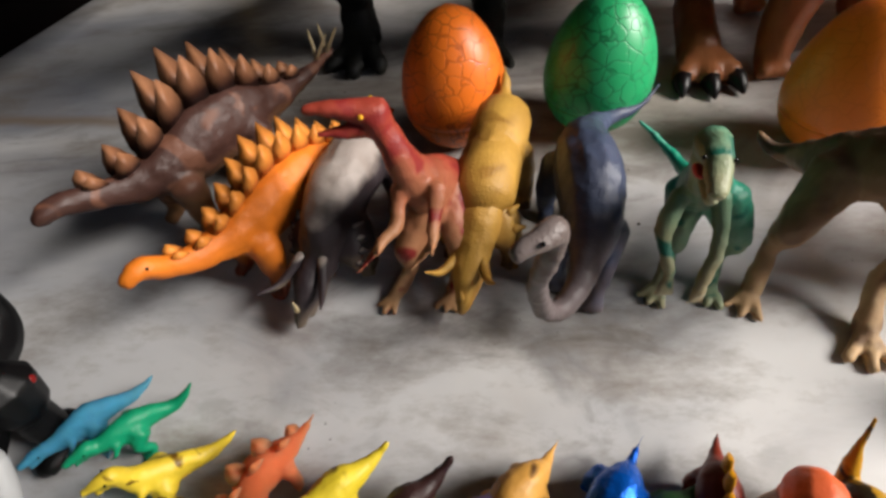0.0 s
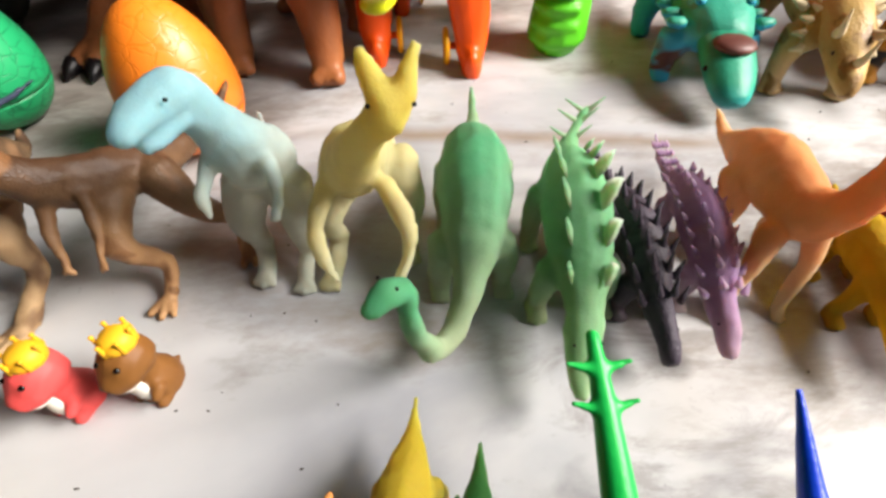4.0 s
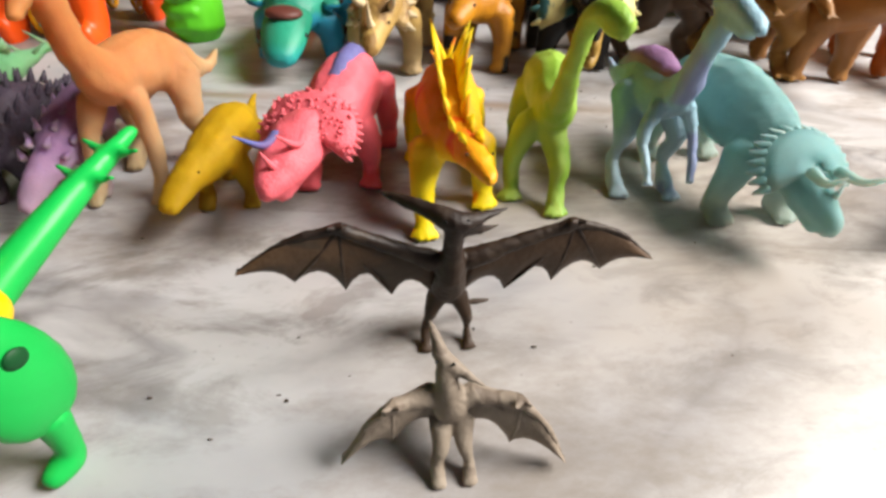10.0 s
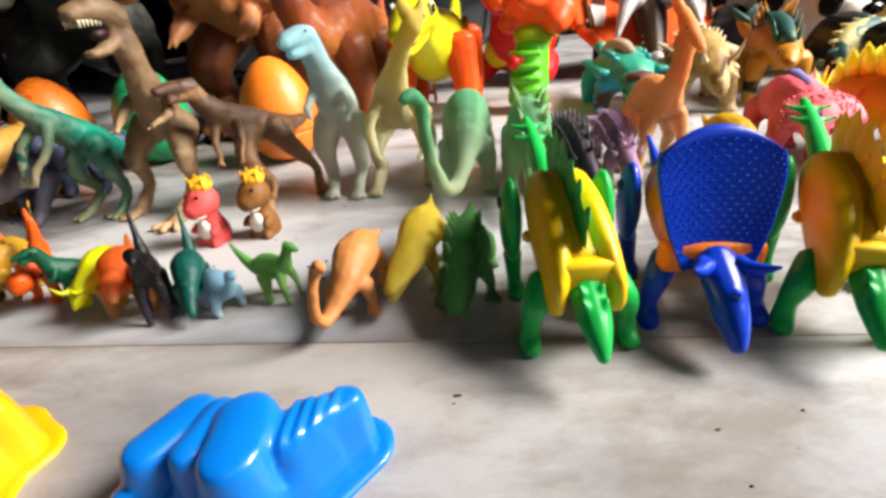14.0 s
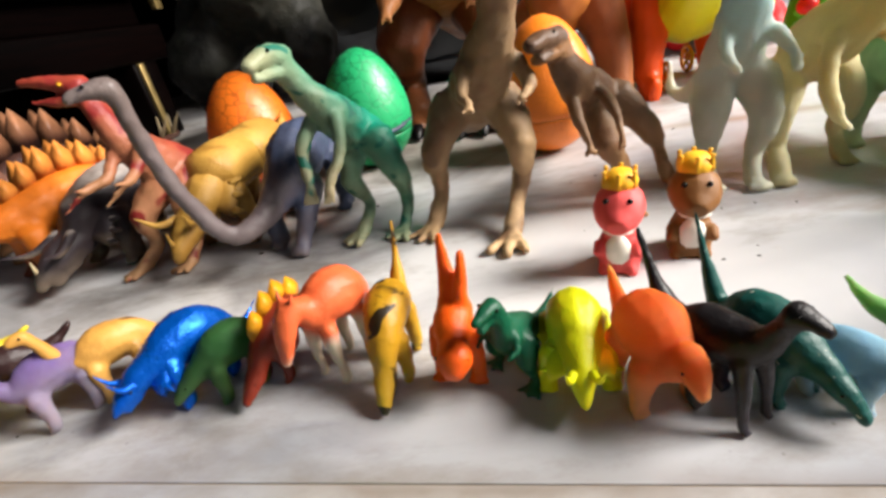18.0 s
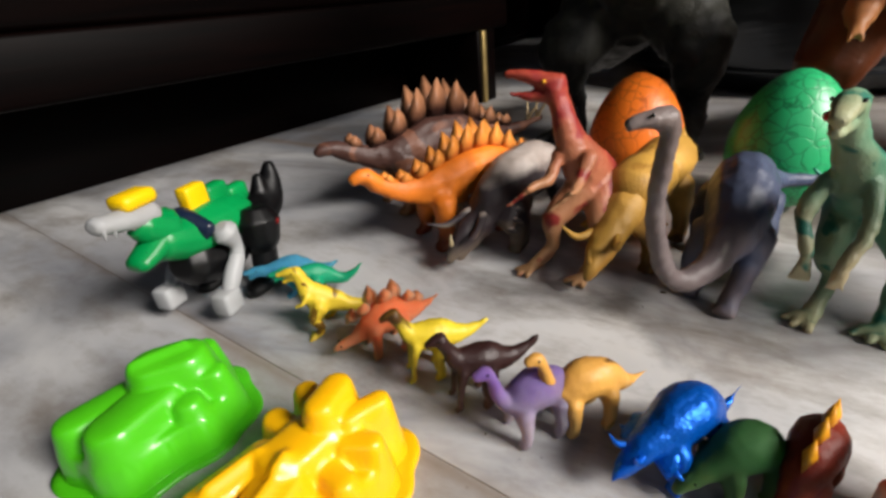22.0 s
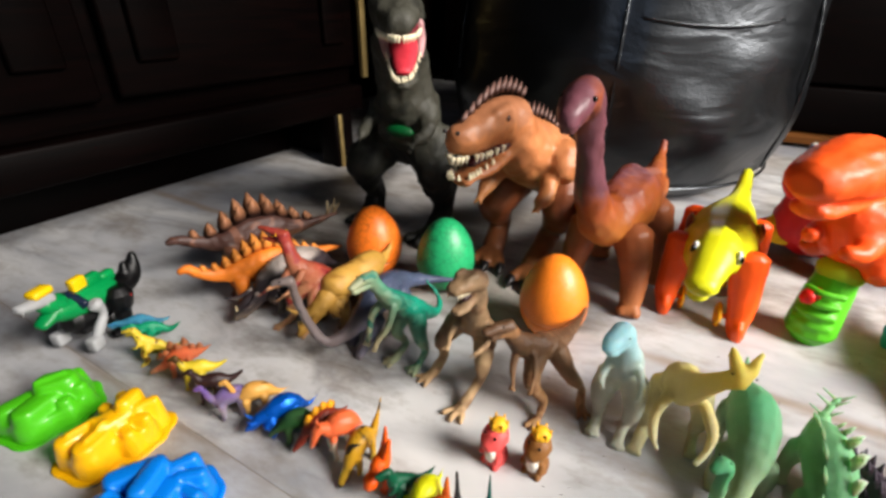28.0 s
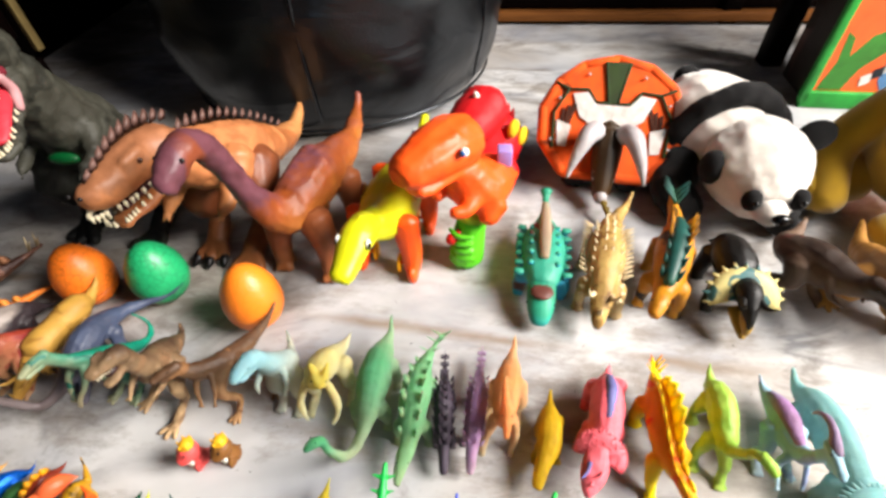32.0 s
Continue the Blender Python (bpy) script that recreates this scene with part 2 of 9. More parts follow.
def plates_along(pts, heights, w, mat, label, lean=(0.0, 0.0), both=0.0, thick=0.16, name="plate", splay=0.45):
    """Back plates set along a line of (x, y, z) points; both: half distance of a double row."""
    c = smooth_curve(pts, 6)
    d = np.r_[0, np.cumsum(np.linalg.norm(np.diff(c, axis=0), axis=1))]
    out = []
    n = len(heights)
    for i, h in enumerate(heights):
        s = d[-1] * (i + 0.5) / n
        o = np.array([np.interp(s, d, c[:, k]) for k in range(3)])
        q = np.array([np.interp(min(s + 0.3, d[-1]), d, c[:, k]) for k in range(3)])
        r = np.array([np.interp(max(s - 0.3, 0), d, c[:, k]) for k in range(3)])
        a = Vector(q - r).normalized()
        side = Vector((-a.y, a.x, 0)).normalized()
        for k in ((1, -1) if both else (0,)):
            up = Vector((lean[0], lean[1], 1)) + side * (splay * k)
            out.append((name, leaf_plate(tuple(Vector(o) + side * (both * k)), up, a, w * (0.5 + 0.5 * h / max(heights)), h, thick), mat, label))
    return out


def creature(name, label, at, face, tubes, mat, voxel=0.2, eyes=(), eye_r=0.16, eye_mat=None, extras=(), group="toy dinosaurs", category="toy dinosaur", tilt=(0, 0), scale=1.0, lumpy=0.55):
    """A moulded toy: body skin in one mesh, with eyes, plates, horns and claws as parts. Local x is ahead. Sizes in cm."""
    t = thing(name, label, category, pose(at[0], at[1], at[2] if len(at) > 2 else 0.0, tilt[0], tilt[1], face), group)
    part("body", flesh(tubes, voxel, lumpy=lumpy), mat, t)
    for e in eyes:
        for s in (1, -1):
            part("eye", ball((e[0], e[1] + s * e[3], e[2]), eye_r * 0.75), eye_mat or EYE_BLACK, t, "small dark painted eye")
    for nm, bm, m, lab in extras:
        part(nm, bm, m, t, lab)
    if scale != 1.0:
        t.scale = (scale, scale, scale)
    return t

# ---- light ----
world = bpy.data.worlds.new("room_air")
scene.world = world
world.use_nodes = True
world.node_tree.nodes["Background"].inputs[0].default_value = (0.6, 0.68, 0.85, 1)
world.node_tree.nodes["Background"].inputs[1].default_value = 0.014


def area_lamp(name, m, sx, sy, watts, color):
    d = bpy.data.lights.new(name, "AREA")
    d.shape, d.size, d.size_y, d.energy, d.color, d.spread = "RECTANGLE", sx, sy, watts, color, radians(130)
    ob = new(name, d)
    ob.matrix_world = m
    return ob


area_lamp("window_light", look((2.13, -0.05, 1.4), (0.5, 0.3, 0.0)), 1.05, 1.0, 88.0, (1.0, 0.945, 0.89))
# added bluish fill lamp behind the viewer, not a known doorway
area_lamp("doorway_light", look((0.58, -1.9, 1.4), (0.4, 0.2, 0.0)), 0.75, 1.3, 1.7, (0.66, 0.78, 1.0))


# ---- setting ----
def marble():
    m, nt, p = mat_new("grey veined white marble")
    L = nt.links.new
    geo, rnd = nt.nodes.new("ShaderNodeNewGeometry"), nt.nodes.new("ShaderNodeObjectInfo")
    co = node(nt, "ShaderNodeVectorMath", op="ADD")
    L(geo.outputs["Position"], co.inputs[0])
    shift = node(nt, "ShaderNodeVectorMath", op="SCALE")
    shift.inputs[0].default_value = (0.4, 0.3, 3.0)
    L(rnd.outputs["Random"], shift.inputs[3])
    L(shift.outputs[0], co.inputs[1])
    mp = node(nt, "ShaderNodeMapping")
    mp.inputs["Rotation"].default_value = (0, 0, radians(8))
    mp.inputs["Scale"].default_value = (0.75, 1.6, 1.0)
    L(co.outputs[0], mp.inputs["Vector"])
    cloud = node(nt, "ShaderNodeTexNoise", Scale=5.5, Detail=8.0, Distortion=0.7)
    L(mp.outputs[0], cloud.inputs["Vector"])
    col = ramp(nt, cloud.outputs[0], 0.32, 0.66, rgb("8b8d94"), rgb("c9c8c7"))
    warp = node(nt, "ShaderNodeTexNoise", Scale=6.0, Detail=7.0, Distortion=0.9)
    L(mp.outputs[0], warp.inputs["Vector"])
    v = node(nt, "ShaderNodeMath", op="ABSOLUTE")
    s = node(nt, "ShaderNodeMath", op="SUBTRACT")
    L(warp.outputs[0], s.inputs[0])
    s.inputs[1].default_value = 0.5
    L(s.outputs[0], v.inputs[0])
    vein = ramp(nt, v.outputs[0], 0.0, 0.045, (1, 1, 1, 1), (0, 0, 0, 1))
    patch = node(nt, "ShaderNodeTexNoise", Scale=4.0, Detail=3.0)
    L(co.outputs[0], patch.inputs["Vector"])
    where = ramp(nt, patch.outputs[0], 0.4, 0.62, (0, 0, 0, 1), (0.65, 0.65, 0.65, 1))
    fac = mix(nt, 1.0, vein, where, "MULTIPLY")
    col = mix(nt, fac, col, rgb("6c6d73"))
    stain = node(nt, "ShaderNodeTexNoise", Scale=2.2, Detail=5.0, Roughness=0.65)
    L(co.outputs[0], stain.inputs["Vector"])
    col = mix(nt, ramp(nt, stain.outputs[0], 0.5, 0.7, (0, 0, 0, 1), (0.5, 0.5, 0.5, 1)), col, rgb("9c8a72"))
    speck = node(nt, "ShaderNodeTexVoronoi", Scale=160.0)
    L(co.outputs[0], speck.inputs["Vector"])
    near = ramp(nt, speck.outputs[0], 0.05, 0.1, (1, 1, 1, 1), (0, 0, 0, 1))
    grime = node(nt, "ShaderNodeTexNoise", Scale=14.0, Detail=4.0)
    L(co.outputs[0], grime.inputs["Vector"])
    col = mix(nt, mix(nt, 1.0, near, ramp(nt, grime.outputs[0], 0.53, 0.66, (0, 0, 0, 1), (0.75, 0.75, 0.75, 1)), "MULTIPLY"), col, rgb("4a4744"))
    along = node(nt, "ShaderNodeVectorMath", op="DOT_PRODUCT")
    along.inputs[1].default_value = (0.125, 0.992, 0.0)
    L(geo.outputs["Position"], along.inputs[0])
    wob = node(nt, "ShaderNodeMath", op="MULTIPLY_ADD")
    L(grime.outputs[0], wob.inputs[0])
    wob.inputs[1].default_value = 0.02
    L(along.outputs["Value"], wob.inputs[2])
    off_line = node(nt, "ShaderNodeMath", op="SUBTRACT")
    L(wob.outputs[0], off_line.inputs[0])
    off_line.inputs[1].default_value = 0.307
    dist = node(nt, "ShaderNodeMath", op="ABSOLUTE")
    L(off_line.outputs[0], dist.inputs[0])
    band = ramp(nt, dist.outputs[0], 0.001, 0.011, (0.75, 0.75, 0.75, 1), (0, 0, 0, 1))
    broken = ramp(nt, cloud.outputs[0], 0.42, 0.58, (1, 1, 1, 1), (0.1, 0.1, 0.1, 1))
    col = mix(nt, mix(nt, 1.0, band, broken, "MULTIPLY"), col, rgb("7c664e"))
    near_joint = node(nt, "ShaderNodeMath", op="SUBTRACT")
    L(wob.outputs[0], near_joint.inputs[0])
    near_joint.inputs[1].default_value = 0.0346
    joint_dist = node(nt, "ShaderNodeMath", op="ABSOLUTE")
    L(near_joint.outputs[0], joint_dist.inputs[0])
    joint_dirt = ramp(nt, joint_dist.outputs[0], 0.0005, 0.006, (0.6, 0.6, 0.6, 1), (0, 0, 0, 1))
    col = mix(nt, mix(nt, 1.0, joint_dirt, ramp(nt, grime.outputs[0], 0.4, 0.6, (0.15, 0.15, 0.15, 1), (1, 1, 1, 1)), "MULTIPLY"), col, rgb("6e5a44"))
    smudge = node(nt, "ShaderNodeTexNoise", Scale=9.0, Detail=9.0, Roughness=0.72)
    L(mp.outputs[0], smudge.inputs["Vector"])
    col = mix(nt, ramp(nt, smudge.outputs[0], 0.49, 0.64, (0, 0, 0, 1), (0.75, 0.75, 0.75, 1)), col, rgb("7b7268"))
    dab = node(nt, "ShaderNodeTexNoise", Scale=26.0, Detail=8.0, Roughness=0.7, Distortion=0.5)
    L(mp.outputs[0], dab.inputs["Vector"])
    col = mix(nt, mix(nt, 1.0, ramp(nt, dab.outputs[0], 0.5, 0.62, (0, 0, 0, 1), (0.8, 0.8, 0.8, 1)), where, "MULTIPLY"), col, rgb("625b54"))
    tone = ramp(nt, rnd.outputs["Random"], 0.0, 1.0, (0.97, 0.97, 0.97, 1), (1, 1, 0.995, 1))
    L(mix(nt, 1.0, col, tone, "MULTIPLY"), p.inputs["Base Color"])
    rr = node(nt, "ShaderNodeMapRange")
    rr.inputs[3].default_value, rr.inputs[4].default_value = 0.28, 0.5
    L(grime.outputs[0], rr.inputs[0])
    L(rr.outputs[0], p.inputs["Roughness"])
    b = node(nt, "ShaderNodeBump", Strength=0.12, Distance=0.001)
    L(cloud.outputs[0], b.inputs["Height"])
    L(b.outputs[0], p.inputs["Normal"])
    return m


def wood(name, a, b, rough=0.5):
    m, nt, p = mat_new(name)
    L = nt.links.new
    co = nt.nodes.new("ShaderNodeTexCoord")
    mp = node(nt, "ShaderNodeMapping")
    mp.inputs["Scale"].default_value = (2.0, 2.0, 30.0)
    L(co.outputs["Object"], mp.inputs["Vector"])
    n = node(nt, "ShaderNodeTexNoise", Scale=4.0, Detail=6.0, Distortion=0.8)
    L(mp.outputs[0], n.inputs["Vector"])
    L(ramp(nt, n.outputs[0], 0.3, 0.7, rgb(a), rgb(b)), p.inputs["Base Color"])
    p.inputs["Roughness"].default_value = rough
    p.inputs["Specular IOR Level"].default_value = 0.05
    bu = node(nt, "ShaderNodeBump", Strength=0.15, Distance=0.001)
    L(n.outputs[0], bu.inputs["Height"])
    L(bu.outputs[0], p.inputs["Normal"])
    return m


MARBLE = marble()
DARK_WOOD = wood("dark stained polished wood", "060303", "0f0807")
WALL = toy("taupe wall paint", "3a352f", rough=0.85, grain=60.0, dirt=0.06)
GROUT = plain("dusty joint filler", "8f8376", 0.9)

X0, X1, Y0, Y1, ZC = -1.6, 2.25, -2.1, 1.9, 2.6


def structure(name, bm, mat, label, smooth=False):
    ob = new(name, finish(bm, smooth))
    ob.data.materials.append(mat)
    return tagged(ob, label, "room structure", kind="structure")


floor = structure("floor", box((X1 - X0 + 0.2, Y1 - Y0 + 0.2, 0.05), ((X0 + X1) / 2, (Y0 + Y1) / 2, -0.0255)), GROUT, "veined white marble slab floor with thin dark joints")
structure("ceiling", box((X1 - X0 + 0.2, Y1 - Y0 + 0.2, 0.1), ((X0 + X1) / 2, (Y0 + Y1) / 2, ZC + 0.05)), WALL, "plain taupe ceiling")
structure("wall_west", box((0.1, Y1 - Y0, ZC), (X0 - 0.05, (Y0 + Y1) / 2, ZC / 2)), WALL, "plain taupe painted wall")
structure("wall_north", box((X1 - X0 + 0.2, 0.1, ZC), ((X0 + X1) / 2, Y1 + 0.05, ZC / 2)), WALL, "plain taupe painted wall")


def wall_with_hole(name, along, fixed, a0, a1, h0, h1, z0, z1):
    """A wall of 0.1 m with one rectangular opening."""
    bm = bmesh.new()
    for u0, u1, w0, w1 in ((a0, h0, 0, ZC), (h1, a1, 0, ZC), (h0, h1, 0, z0), (h0, h1, z1, ZC)):
        if u1 - u0 < 1e-4 or w1 - w0 < 1e-4:
            continue
        c = bmesh.ops.create_cube(bm, size=1.0)["verts"]
        for v in c:
            l, z = (u0 + u1) / 2 + v.co.x * (u1 - u0), (w0 + w1) / 2 + v.co.z * (w1 - w0)
            v.co = Vector((l, fixed + v.co.y * 0.1, z)) if along == "x" else Vector((fixed + v.co.y * 0.1, l, z))
    return structure(name, bm, WALL, "taupe painted wall with a bright opening")


wall_with_hole("wall_east", "y", X1 + 0.05, Y0, Y1, -0.7, 0.6, 0.75, 2.05)
# unseen partition added to cut the window light on the front-left floor
structure("wall_end", box((0.12, 1.866, ZC - 0.004), (1.12, -1.165, ZC / 2), 0.0), WALL, "taupe painted end of a partition wall")
# unseen south wall with an assumed opening behind the added fill lamp
wall_with_hole("wall_south", "x", Y0 - 0.05, X0 - 0.1, X1 + 0.1, 0.15, 1.0, 0.0, 2.05)


# low dark cabinet on legs with brass strips
BRASS = plain("worn brass strip", "c9ae72", 0.3, 0.9)
cab = thing("low_cabinet", "dark stained wooden cabinet on short brass-edged legs", "cabinet", pose(-0.222, 0.665, 0, 0, 0, 80.0))
# local x runs along the front from the corner towards the back of the room (negative: towards the viewer); local y goes into the cabinet
part("plinth_rail", box((1.3, 0.5, 0.045), (-0.65, 0.26, 0.122), 0.004), DARK_WOOD, cab)
# added boards: one blacks out the gap underneath, one blocks light at the end
part("plinth_board", box((1.2, 0.02, 0.098), (-0.65, 0.19, 0.05), 0.002), DARK_WOOD, cab)
part("plinth_board", box((0.015, 0.36, 0.096), (-0.03, 0.245, 0.05), 0.002), DARK_WOOD, cab)
part("body", box((1.28, 0.47, 0.75), (-0.65, 0.265, 0.52), 0.004), DARK_WOOD, cab)
for i in range(3):
    d = part("door", box((0.405, 0.018, 0.68), (-0.22 - i * 0.425, 0.018, 0.52), 0.004), DARK_WOOD, cab)
    for dx in (-0.15, 0.15):
        part("stile", box((0.05, 0.012, 0.6), (-0.22 - i * 0.425 + dx, 0.005, 0.52), 0.003), DARK_WOOD, d)
for x, y in ((-0.055, 0.035), (-0.055, 0.45), (-1.25, 0.035), (-1.25, 0.45)):
    lg = part("leg", box((0.045, 0.045, 0.1), (x, y, 0.05), 0.003), DARK_WOOD, cab)
    part("brass_strip", box((0.008, 0.008, 0.098), (x - 0.012, y - 0.0235, 0.05), 0.001), BRASS, lg, "brass strip down the leg")
part("brass_trim", box((0.012, 0.01, 0.72), (-0.008, -0.003, 0.52), 0.001), BRASS, cab, "upright brass edge trim")

# dark furniture along the back
back = thing("dark_sofa_base", "dark brown wooden furniture front along the back", "furniture", pose(0.75, 1.168, 0, 0, 0, -3))
part("skirting_board", box((1.2, 0.03, 0.02), (0.0, 0.0, 0.02), 0.002), wood("light edge of the wood", "54351e", "6e4626"), back, "lighter wooden bottom edge")
part("front_panel", box((1.2, 0.4, 0.1), (0.0, 0.215, 0.08), 0.005), DARK_WOOD, back)
part("front_rail", box((1.2, 0.4, 0.26), (0.0, 0.222, 0.265), 0.006), DARK_WOOD, back)

# added dark cupboards hide the lit north wall, so the background stays black
for label, m, size in (("tall dark stained wooden cupboard in the corner", pose(-1.0, 1.4, 0), (0.9, 0.85, 1.5)), ("long dark stained wooden sideboard against the wall", pose(0.2, 1.76, 0), (1.4, 0.22, 1.1))):
    cup = thing("cupboard", label, "cupboard", m)
    part("carcass", box((size[0], size[1], size[2] - 0.02), (0, 0, size[2] / 2 + 0.01), 0.005), DARK_WOOD, cup)
    for q in (-0.25, 0.25):
        part("door", box((size[0] * 0.46, 0.018, size[2] * 0.9), (q * size[0], -size[1] / 2 - 0.011, size[2] / 2 + 0.01), 0.004), DARK_WOOD, cup)
    part("plinth", box((size[0] - 0.03, size[1] - 0.03, 0.02), (0, 0, 0.01), 0.002), DARK_WOOD, cup)

# ---- eggs ----
def crackle(name, h, line, rough=0.3):
    """Egg paint with thin dark crack lines."""
    m, nt, p = mat_new(name)
    L = nt.links.new
    co = nt.nodes.new("ShaderNodeTexCoord")
    w = node(nt, "ShaderNodeTexNoise", Scale=60.0, Detail=3.0)
    L(co.outputs["Object"], w.inputs["Vector"])
    warp = mix(nt, 0.012, co.outputs["Object"], w.outputs[1], "ADD")
    v = node(nt, "ShaderNodeTexVoronoi", Scale=120.0)
    v.feature = "DISTANCE_TO_EDGE"
    L(warp, v.inputs["Vector"])
    edge = ramp(nt, v.outputs[0], 0.016, 0.06, (1, 1, 1, 1), (0, 0, 0, 1))
    fade = ramp(nt, w.outputs[0], 0.35, 0.6, (0.25, 0.25, 0.25, 1), (0.75, 0.75, 0.75, 1))
    col = mix(nt, mix(nt, 1.0, edge, fade, "MULTIPLY"), rgb(h), rgb(line))
    L(col, p.inputs["Base Color"])
    p.inputs["Roughness"].default_value = rough
    b = node(nt, "ShaderNodeBump", Strength=0.3, Distance=0.0004)
    b.invert = True
    L(edge, b.inputs["Height"])
    L(b.outputs[0], p.inputs["Normal"])
    return m


def egg_shell(z0, z1, r, H, steps=16, seg=36):
    """Lathe a slice of an egg; z as parts of the height H (cm)."""
    bm = bmesh.new()
    rows = []
    for i in range(steps + 1):
        z = z0 + (z1 - z0) * i / steps
        u = 2 * z - 1
        rad = r * math.sqrt(max(0.0, 1 - u * u)) * (1 - 0.17 * u)
        rows.append([bm.verts.new(Vector((rad * math.cos(a), rad * math.sin(a), z * H)) * CM) for a in (2 * math.pi * k / seg for k in range(seg))])
    for ra, rb in zip(rows, rows[1:]):
        for k in range(seg):
            bm.faces.new((ra[k], ra[(k + 1) % seg], rb[(k + 1) % seg], rb[k]))
    for r_ in (rows[0], rows[-1]):
        bmesh.ops.contextual_create(bm, geom=r_)
    bmesh.ops.remove_doubles(bm, verts=bm.verts[:], dist=1e-5)
    return bm


def egg(label, at, mat, H, r, lean=(0, 0), turn=0):
    t = thing("toy_egg", label, "toy egg", pose(at[0], at[1], 0.0, lean[0], lean[1], turn), "toy eggs")
    part("lower_shell", egg_shell(0.012, 0.3, r, H), mat, t)
    part("upper_shell", egg_shell(0.304, 0.995, r, H), mat, t)
    part("seam", egg_shell(0.297, 0.307, r * 0.985, H, 2), plain("dark seam", "5a3a18", 0.6), t, "thin dark seam line")
    return t


egg("orange plastic egg with a cracked shell pattern", (0.012, 0.285), crackle("cracked orange egg paint", "e87424", "8e3c10", 0.4), 8.6, 3.15)
egg("green plastic egg with a cracked shell pattern", (0.099, 0.292), crackle("cracked green egg paint", "259a60", "0c5030", 0.4), 8.6, 3.2, (2, 0), 40)
egg("plain orange plastic egg with faint markings", (0.229, 0.255), crackle("faint orange egg paint", "f08026", "e27418", 0.4), 8.7, 3.2, (-2, 2), 90)

# ---- kinds of toy animal (cm, local x ahead) ----
def bend(pts, yaw_head=0.0, x0=0.0, yaw_tail=0.0, x1=0.0):
    """Swings the part ahead of x0 and behind x1 sideways, more the further it is."""
    out = []
    for p in pts:
        x, y, z, *r = p
        if x > x0 and yaw_head:
            a = radians(yaw_head) * min(1.0, (x - x0) / 3.0)
            x, y = x0 + (x - x0) * math.cos(a), y + (x - x0) * math.sin(a)
        if x < x1 and yaw_tail:
            a = radians(yaw_tail) * min(1.0, (x1 - x) / 3.0)
            x, y = x1 + (x - x1) * math.cos(a), y + (x1 - x) * math.sin(a)
        out.append((x, y, z, *r))
    return out


def scaled(tubes, sx, sy=None, sz=None):
    sy, sz = sy or sx, sz or sx
    q = (sy + sz) / 2
    return [[(p[0] * sx, p[1] * sy, p[2] * sz, p[3] * q, (p[4] if len(p) > 4 else p[3]) * q) for p in t] for t in tubes]


def biped_tubes(tail_up=0.0, head_yaw=0.0, tail_yaw=0.0, open_mouth=True, lean=0.0, arm=1.0, stride=0.8, leg_out=1.0):
    """Upright meat-eater 10 cm tall at the head; local origin under the hips."""
    sp = [(-8.6, 0, 2.2 + 2.2 * tail_up, 0.2), (-6.6, 0, 2.4 + tail_up, 0.5, 0.55), (-4.2, 0, 3.2, 0.85, 1.0), (-1.8, 0, 4.3, 1.25, 1.55), (0.2, 0, 4.9, 1.45, 1.9),
          (1.8 + lean * 0.4, 0, 6.0 - lean * 0.5, 1.3, 1.7), (2.7 + lean, 0, 7.4 - lean, 0.9, 1.1), (3.2 + lean * 1.2, 0, 8.7 - lean * 1.4, 0.85, 0.95)]
    hx, hz = 3.2 + lean * 1.2, 8.9 - lean * 1.4
    up = [(hx - 0.2, 0, hz, 0.85, 0.85), (hx + 1.0, 0, hz + 0.25, 0.78, 0.62), (hx + 2.2, 0, hz + 0.15, 0.55, 0.42), (hx + 3.0, 0, hz + 0.05, 0.42, 0.33)]
    dz = -0.75 if open_mouth else -0.3
    jaw = [(hx, 0, hz - 0.5, 0.7, 0.4), (hx + 1.1, 0, hz - 0.45 + dz * 0.6, 0.6, 0.26), (hx + 2.4, 0, hz - 0.35 + dz, 0.38, 0.2)]
    t = [bend(sp, head_yaw, 2.0, tail_yaw, -2.0), bend(up, head_yaw, 2.0), bend(jaw, head_yaw, 2.0)]
    for s in (1, -1):
        st = stride * s
        o = leg_out
        t += limb((0.1, s * 1.05, 4.5, 1.35), (1.1 + st * 0.5, s * 1.6 * o, 2.9, 0.85), (0.4 + st, s * 1.9 * o, 0.5), (-0.4 + st, s * 1.8 * o, 1.35, 0.48), 3, 3.0)
        if arm:
            t.append([(2.0 + lean * 0.5, s * 1.1, 6.1 - lean * 0.5, 0.42), (2.9 + lean * 0.5, s * 1.5, 5.2 - lean * 0.5, 0.3), (3.7 * arm + lean * 0.5, s * 1.35, 5.0 - lean * 0.5, 0.2)])
            for f in (-0.35, 0.35):
                t.append([(3.6 * arm + lean * 0.5, s * 1.35, 5.0 - lean * 0.5, 0.16), (4.2 * arm + lean * 0.5, s * 1.35 + f, 4.75 - lean * 0.5, 0.1)])
    return t, (hx + 0.7, 0.0, hz + 0.35, 0.72)


